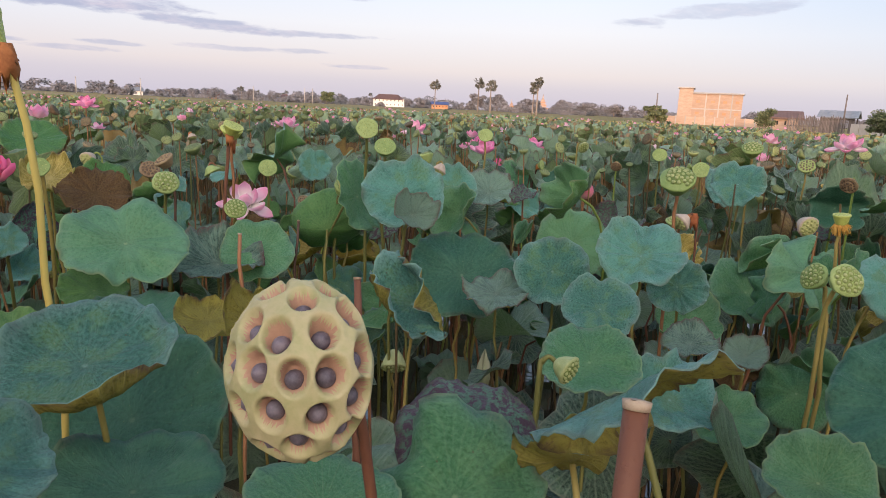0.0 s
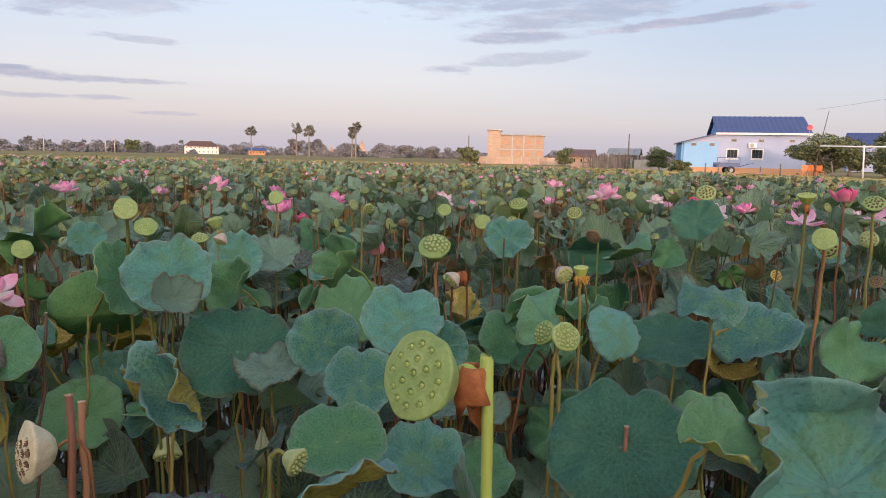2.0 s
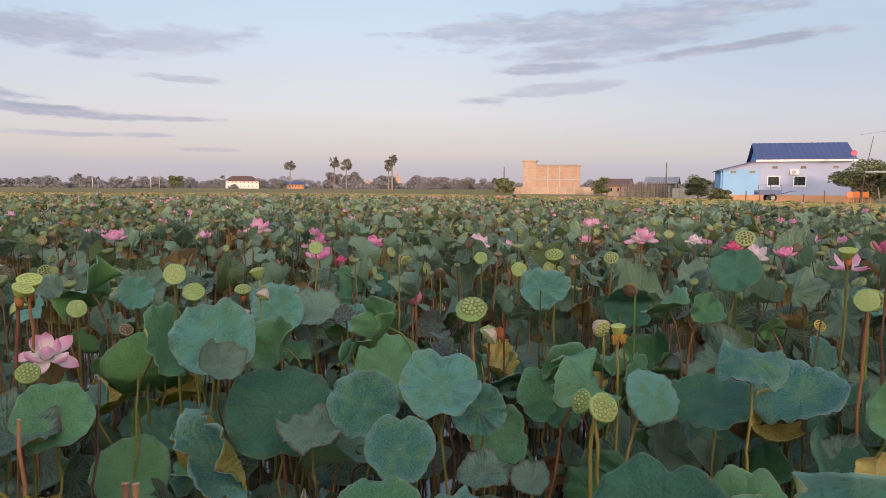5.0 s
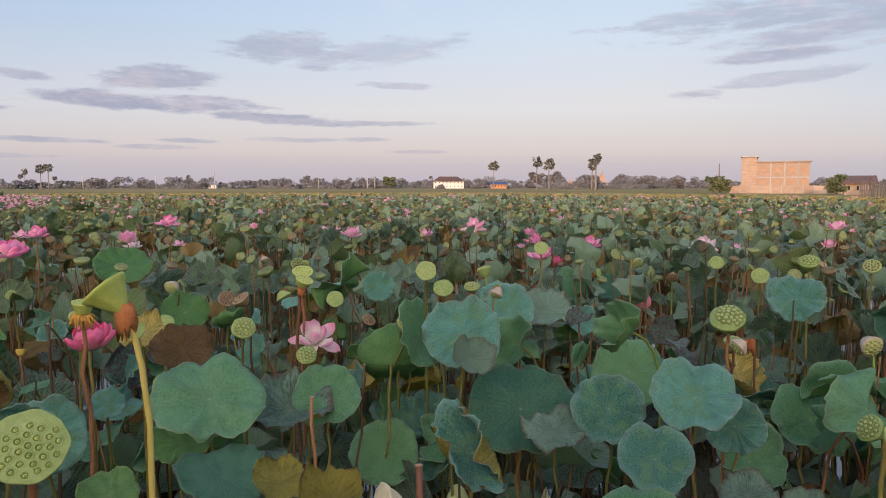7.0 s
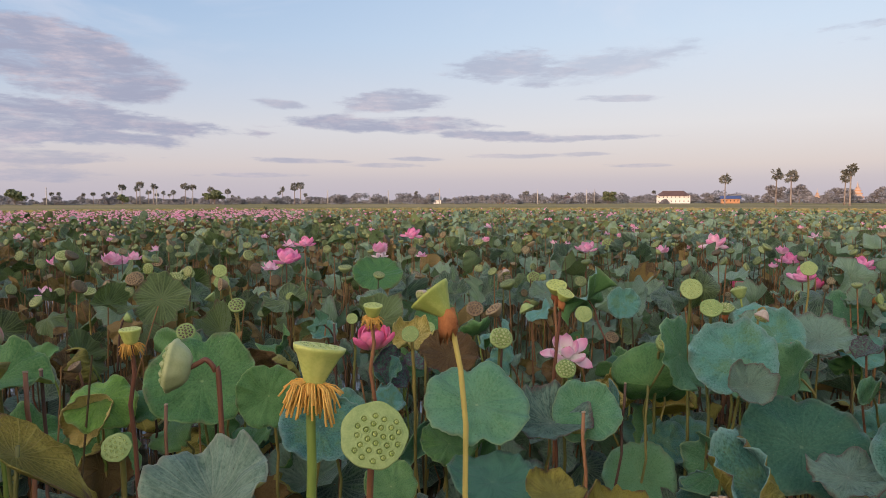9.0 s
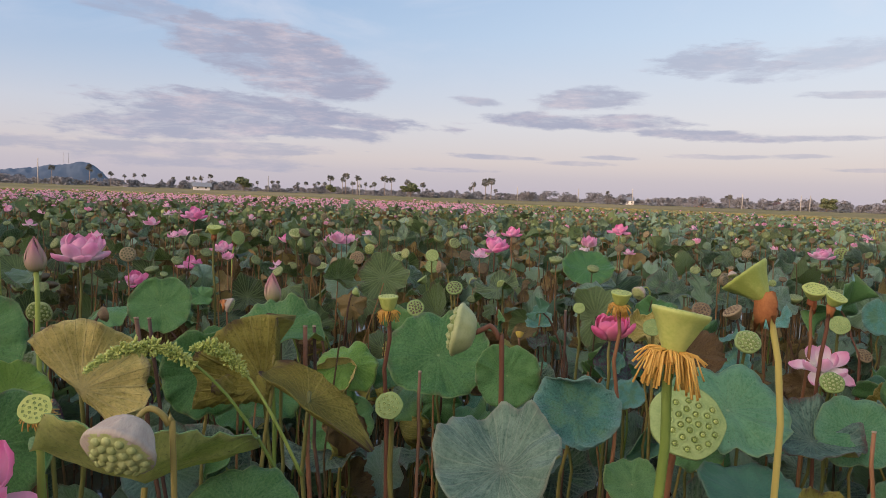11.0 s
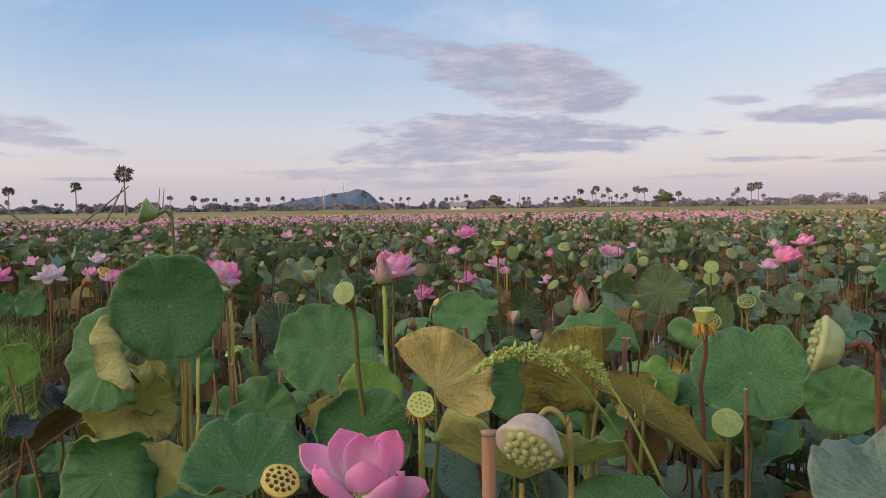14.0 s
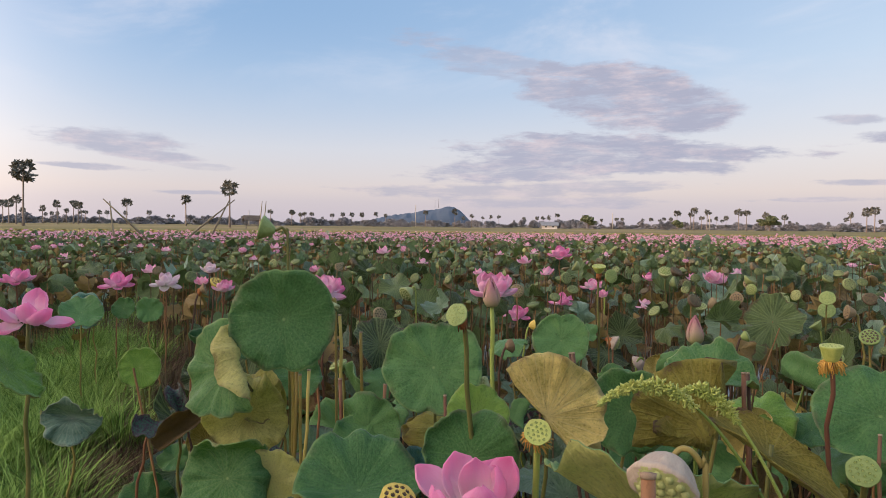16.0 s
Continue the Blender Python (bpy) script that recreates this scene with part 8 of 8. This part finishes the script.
# the nearest of the crowd, leaf by leaf and pod by pod
rs = random.Random(21)
x, y, d, a = spread(300, 2.3, 3.6)
kinds = ("blue", "green", "dark", "blue", "green", "worn", "mottled", "fresh", "brown", "dry")
for k in range(len(x)):
    kind = kinds[rs.randrange(10)]
    # west-side leaves change to the green that carries warm light in its colour
    if a[k] > 0.6 and kind in ("blue", "green", "dark", "worn") and rs.random() < 0.85:
        kind = "warm"
    if kind == "fresh" and a[k] > 0.6:
        kind = "spring"
    if a[k] > 0.7 and rs.random() < 0.25:
        kind = rs.choice(("brown", "dry", "brown"))
    limp = kind in ("brown", "dry")
    leaf(x[k], y[k], min(0.95, max(0.25, rs.gauss(0.62, 0.16))) - (0.12 if limp else 0), min(0.16, max(0.05, rs.gauss(0.095, 0.026))), min(88, max(5, rs.gauss(46, 18))) + (30 if limp else 0),
         math.degrees(a[k]) + 180 + rs.gauss(0, 60), kind, rs.gauss(0.08, 0.22), rs.uniform(0.05, 0.22), rs.choice((0, 0, 12, 25, 40, 65)), "olive" if limp else "warm",
         rs.uniform(0, 360), rs.uniform(0, 360), stem=rs.choice(("olive", "rust", "brown", "green")), curl=rs.choice((0, 0, 0.2)) + (0.3 if limp else 0), tear=rs.choice((0, 0, 0.08, 0.15)), rings=7, seg=63)
x, y, d, a = spread(80, 2.6, 5.0)
for k in range(len(x)):
    nod = rs.random() < 0.28
    pod(x[k], y[k], min(1.1, max(0.6, rs.gauss(0.88, 0.09))), min(0.05, max(0.02, rs.gauss(0.036, 0.007))), rs.uniform(105, 150) if nod else rs.uniform(10, 95), math.degrees(a[k]) + 180 + rs.gauss(0, 70),
        rs.choice(("pale", "knobby", "limp", "dry")) if nod else rs.choice(("green", "knobby", "pale", "holed", "green", "knobby", "knobby", "dry", "amber", "dry")), rs.uniform(0.9, 1.3),
        stem=rs.choice(("olive", "rust", "brown", "green")), seg=26, rings=12, count=19, collar=rs.random() < 0.3, sides=6, hook=rs.uniform(0, 360) if nod else False)
x, y, d, a = spread(12, 4.8, 7.0)
for k in range(len(x)):
    flower(x[k], y[k], rs.uniform(0.78, 1.05), rs.uniform(0.06, 0.1), rs.uniform(0.3, 0.95), rs.choice(("pink", "pale", "pink", "white")), rs.uniform(3, 25), math.degrees(a[k]) + 180, count=12)
# low leaves in the shade beneath
x, y, d, a = spread(820, 1.2, 5.0)
m = len(x)
leaf_mass("understorey_leaves", x, y, rng.uniform(0.06, 0.50, m), np.clip(rng.normal(0.12, 0.03, m), 0.06, 0.2), np.radians(rng.uniform(10, 75, m)), to_walk(a, m, 1.6), 24, 4, LEAF_MASS,
          "low shaded lotus leaves near the water", True, 0.7, 0.35)

# grass on the bank
def grass_mass(name, n, x0, x1, hmin, hmax, mat, label, wide=0.5, side=0.0, tufts=900):
    """Blades in tufts of uneven height, each tuft spreading from its foot."""
    cx0, cs, ch = rng.uniform(x0, x1, tufts), rng.normal(0, wide * 0.5, tufts), rng.uniform(0.45, 1.25, tufts)
    pick = rng.integers(0, tufts, n)
    ox, oy = rng.normal(0, 0.045, n), rng.normal(0, 0.045, n)
    x = cx0[pick] + ox
    by = -0.62 - 0.085 * (x + 5.8) + 0.06 * np.sin(x * 0.9)
    y = by + side + cs[pick] + oy
    z = np.interp(np.abs(y - by), [0, 0.4, 0.62, 1.15], [0.14, 0.12, 0.04, -0.3])
    h, a = rng.uniform(hmin, hmax, n) * ch[pick], np.arctan2(oy, ox) + rng.normal(0, 0.7, n)
    lean, w = rng.uniform(0.15, 1.1, n) * h, rng.uniform(0.0014, 0.0034, n)
    P = []
    for s, ww in ((0, 1.0), (0.5, 0.8), (1.0, 0.0)):
        cx, cy, cz = x + np.cos(a) * lean * s * s, y + np.sin(a) * lean * s * s, z + h * s * (1 - 0.25 * s)
        for k in ((-1, 1) if ww else (0,)):
            P.append(np.stack([cx - np.sin(a) * w * ww * k, cy + np.cos(a) * w * ww * k, cz], 1))
    V = np.stack(P, 1)
    off = (np.arange(n) * 5)[:, None, None]
    F = [(np.array([[2, 3, 4]])[None] + off).reshape(-1, 3), (np.array([[0, 1, 3, 2]])[None] + off).reshape(-1, 4)]
    tagged(piece(name, mesh_from(name, V.reshape(-1, 3), F, mat)), label, "grass", kind="stuff")


grass_mass("bank_grass", 76000, -7.5, -1.4, 0.15, 0.42, GRASS, "long fresh green grass growing in tufts on the bank", 0.50, -0.24, 420)
grass_mass("trodden_bank_grass", 30000, -1.5, 8.0, 0.04, 0.14, GRASS, "short trodden green grass on the bank", 0.75, -0.1, 1500)
grass_mass("far_bank_grass", 9000, -22, -8.5, 0.10, 0.40, GRASS, "green grass along the bank", 0.9)
grass_mass("dry_bank_grass", 60000, -9, -1.4, 0.05, 0.26, STRAW, "dead brown grass and litter on the bank", 0.40, 0.28, 1200)
# rice beyond the pond
n = 16000
a = np.radians(rng.uniform(-62, 122, n))
lim = POND + 6 * np.sin(2.3 * a + 0.4) - 30 * np.maximum(0, np.sin(-a - 0.25))
d = lim * rng.uniform(1.0, 2.3, n)
x, y, h, b2 = -np.sin(a) * d, np.cos(a) * d, rng.uniform(0.15, 0.38, n), rng.uniform(0, 6.28, n)
P = []
for k in range(4):
    t = b2 + k * 1.571
    P.append(np.stack([x + 0.35 * np.cos(t), y + 0.35 * np.sin(t), np.full(n, 0.18) + h * 0.75], 1))
P.append(np.stack([x, y, np.full(n, 0.1)], 1))
P.append(np.stack([x, y, 0.18 + h], 1))
V = np.stack(P, 1)
off = (np.arange(n) * 6)[:, None, None]
F = [(np.array([[4, 0, 1], [4, 1, 2], [4, 2, 3], [4, 3, 0], [5, 1, 0], [5, 2, 1], [5, 3, 2], [5, 0, 3]])[None] + off).reshape(-1, 3)]
tagged(piece("rice", mesh_from("rice", V.reshape(-1, 3), F, RICE, smooth=False)), "strip of ripening yellow-green rice beyond the pond", "rice", kind="stuff")
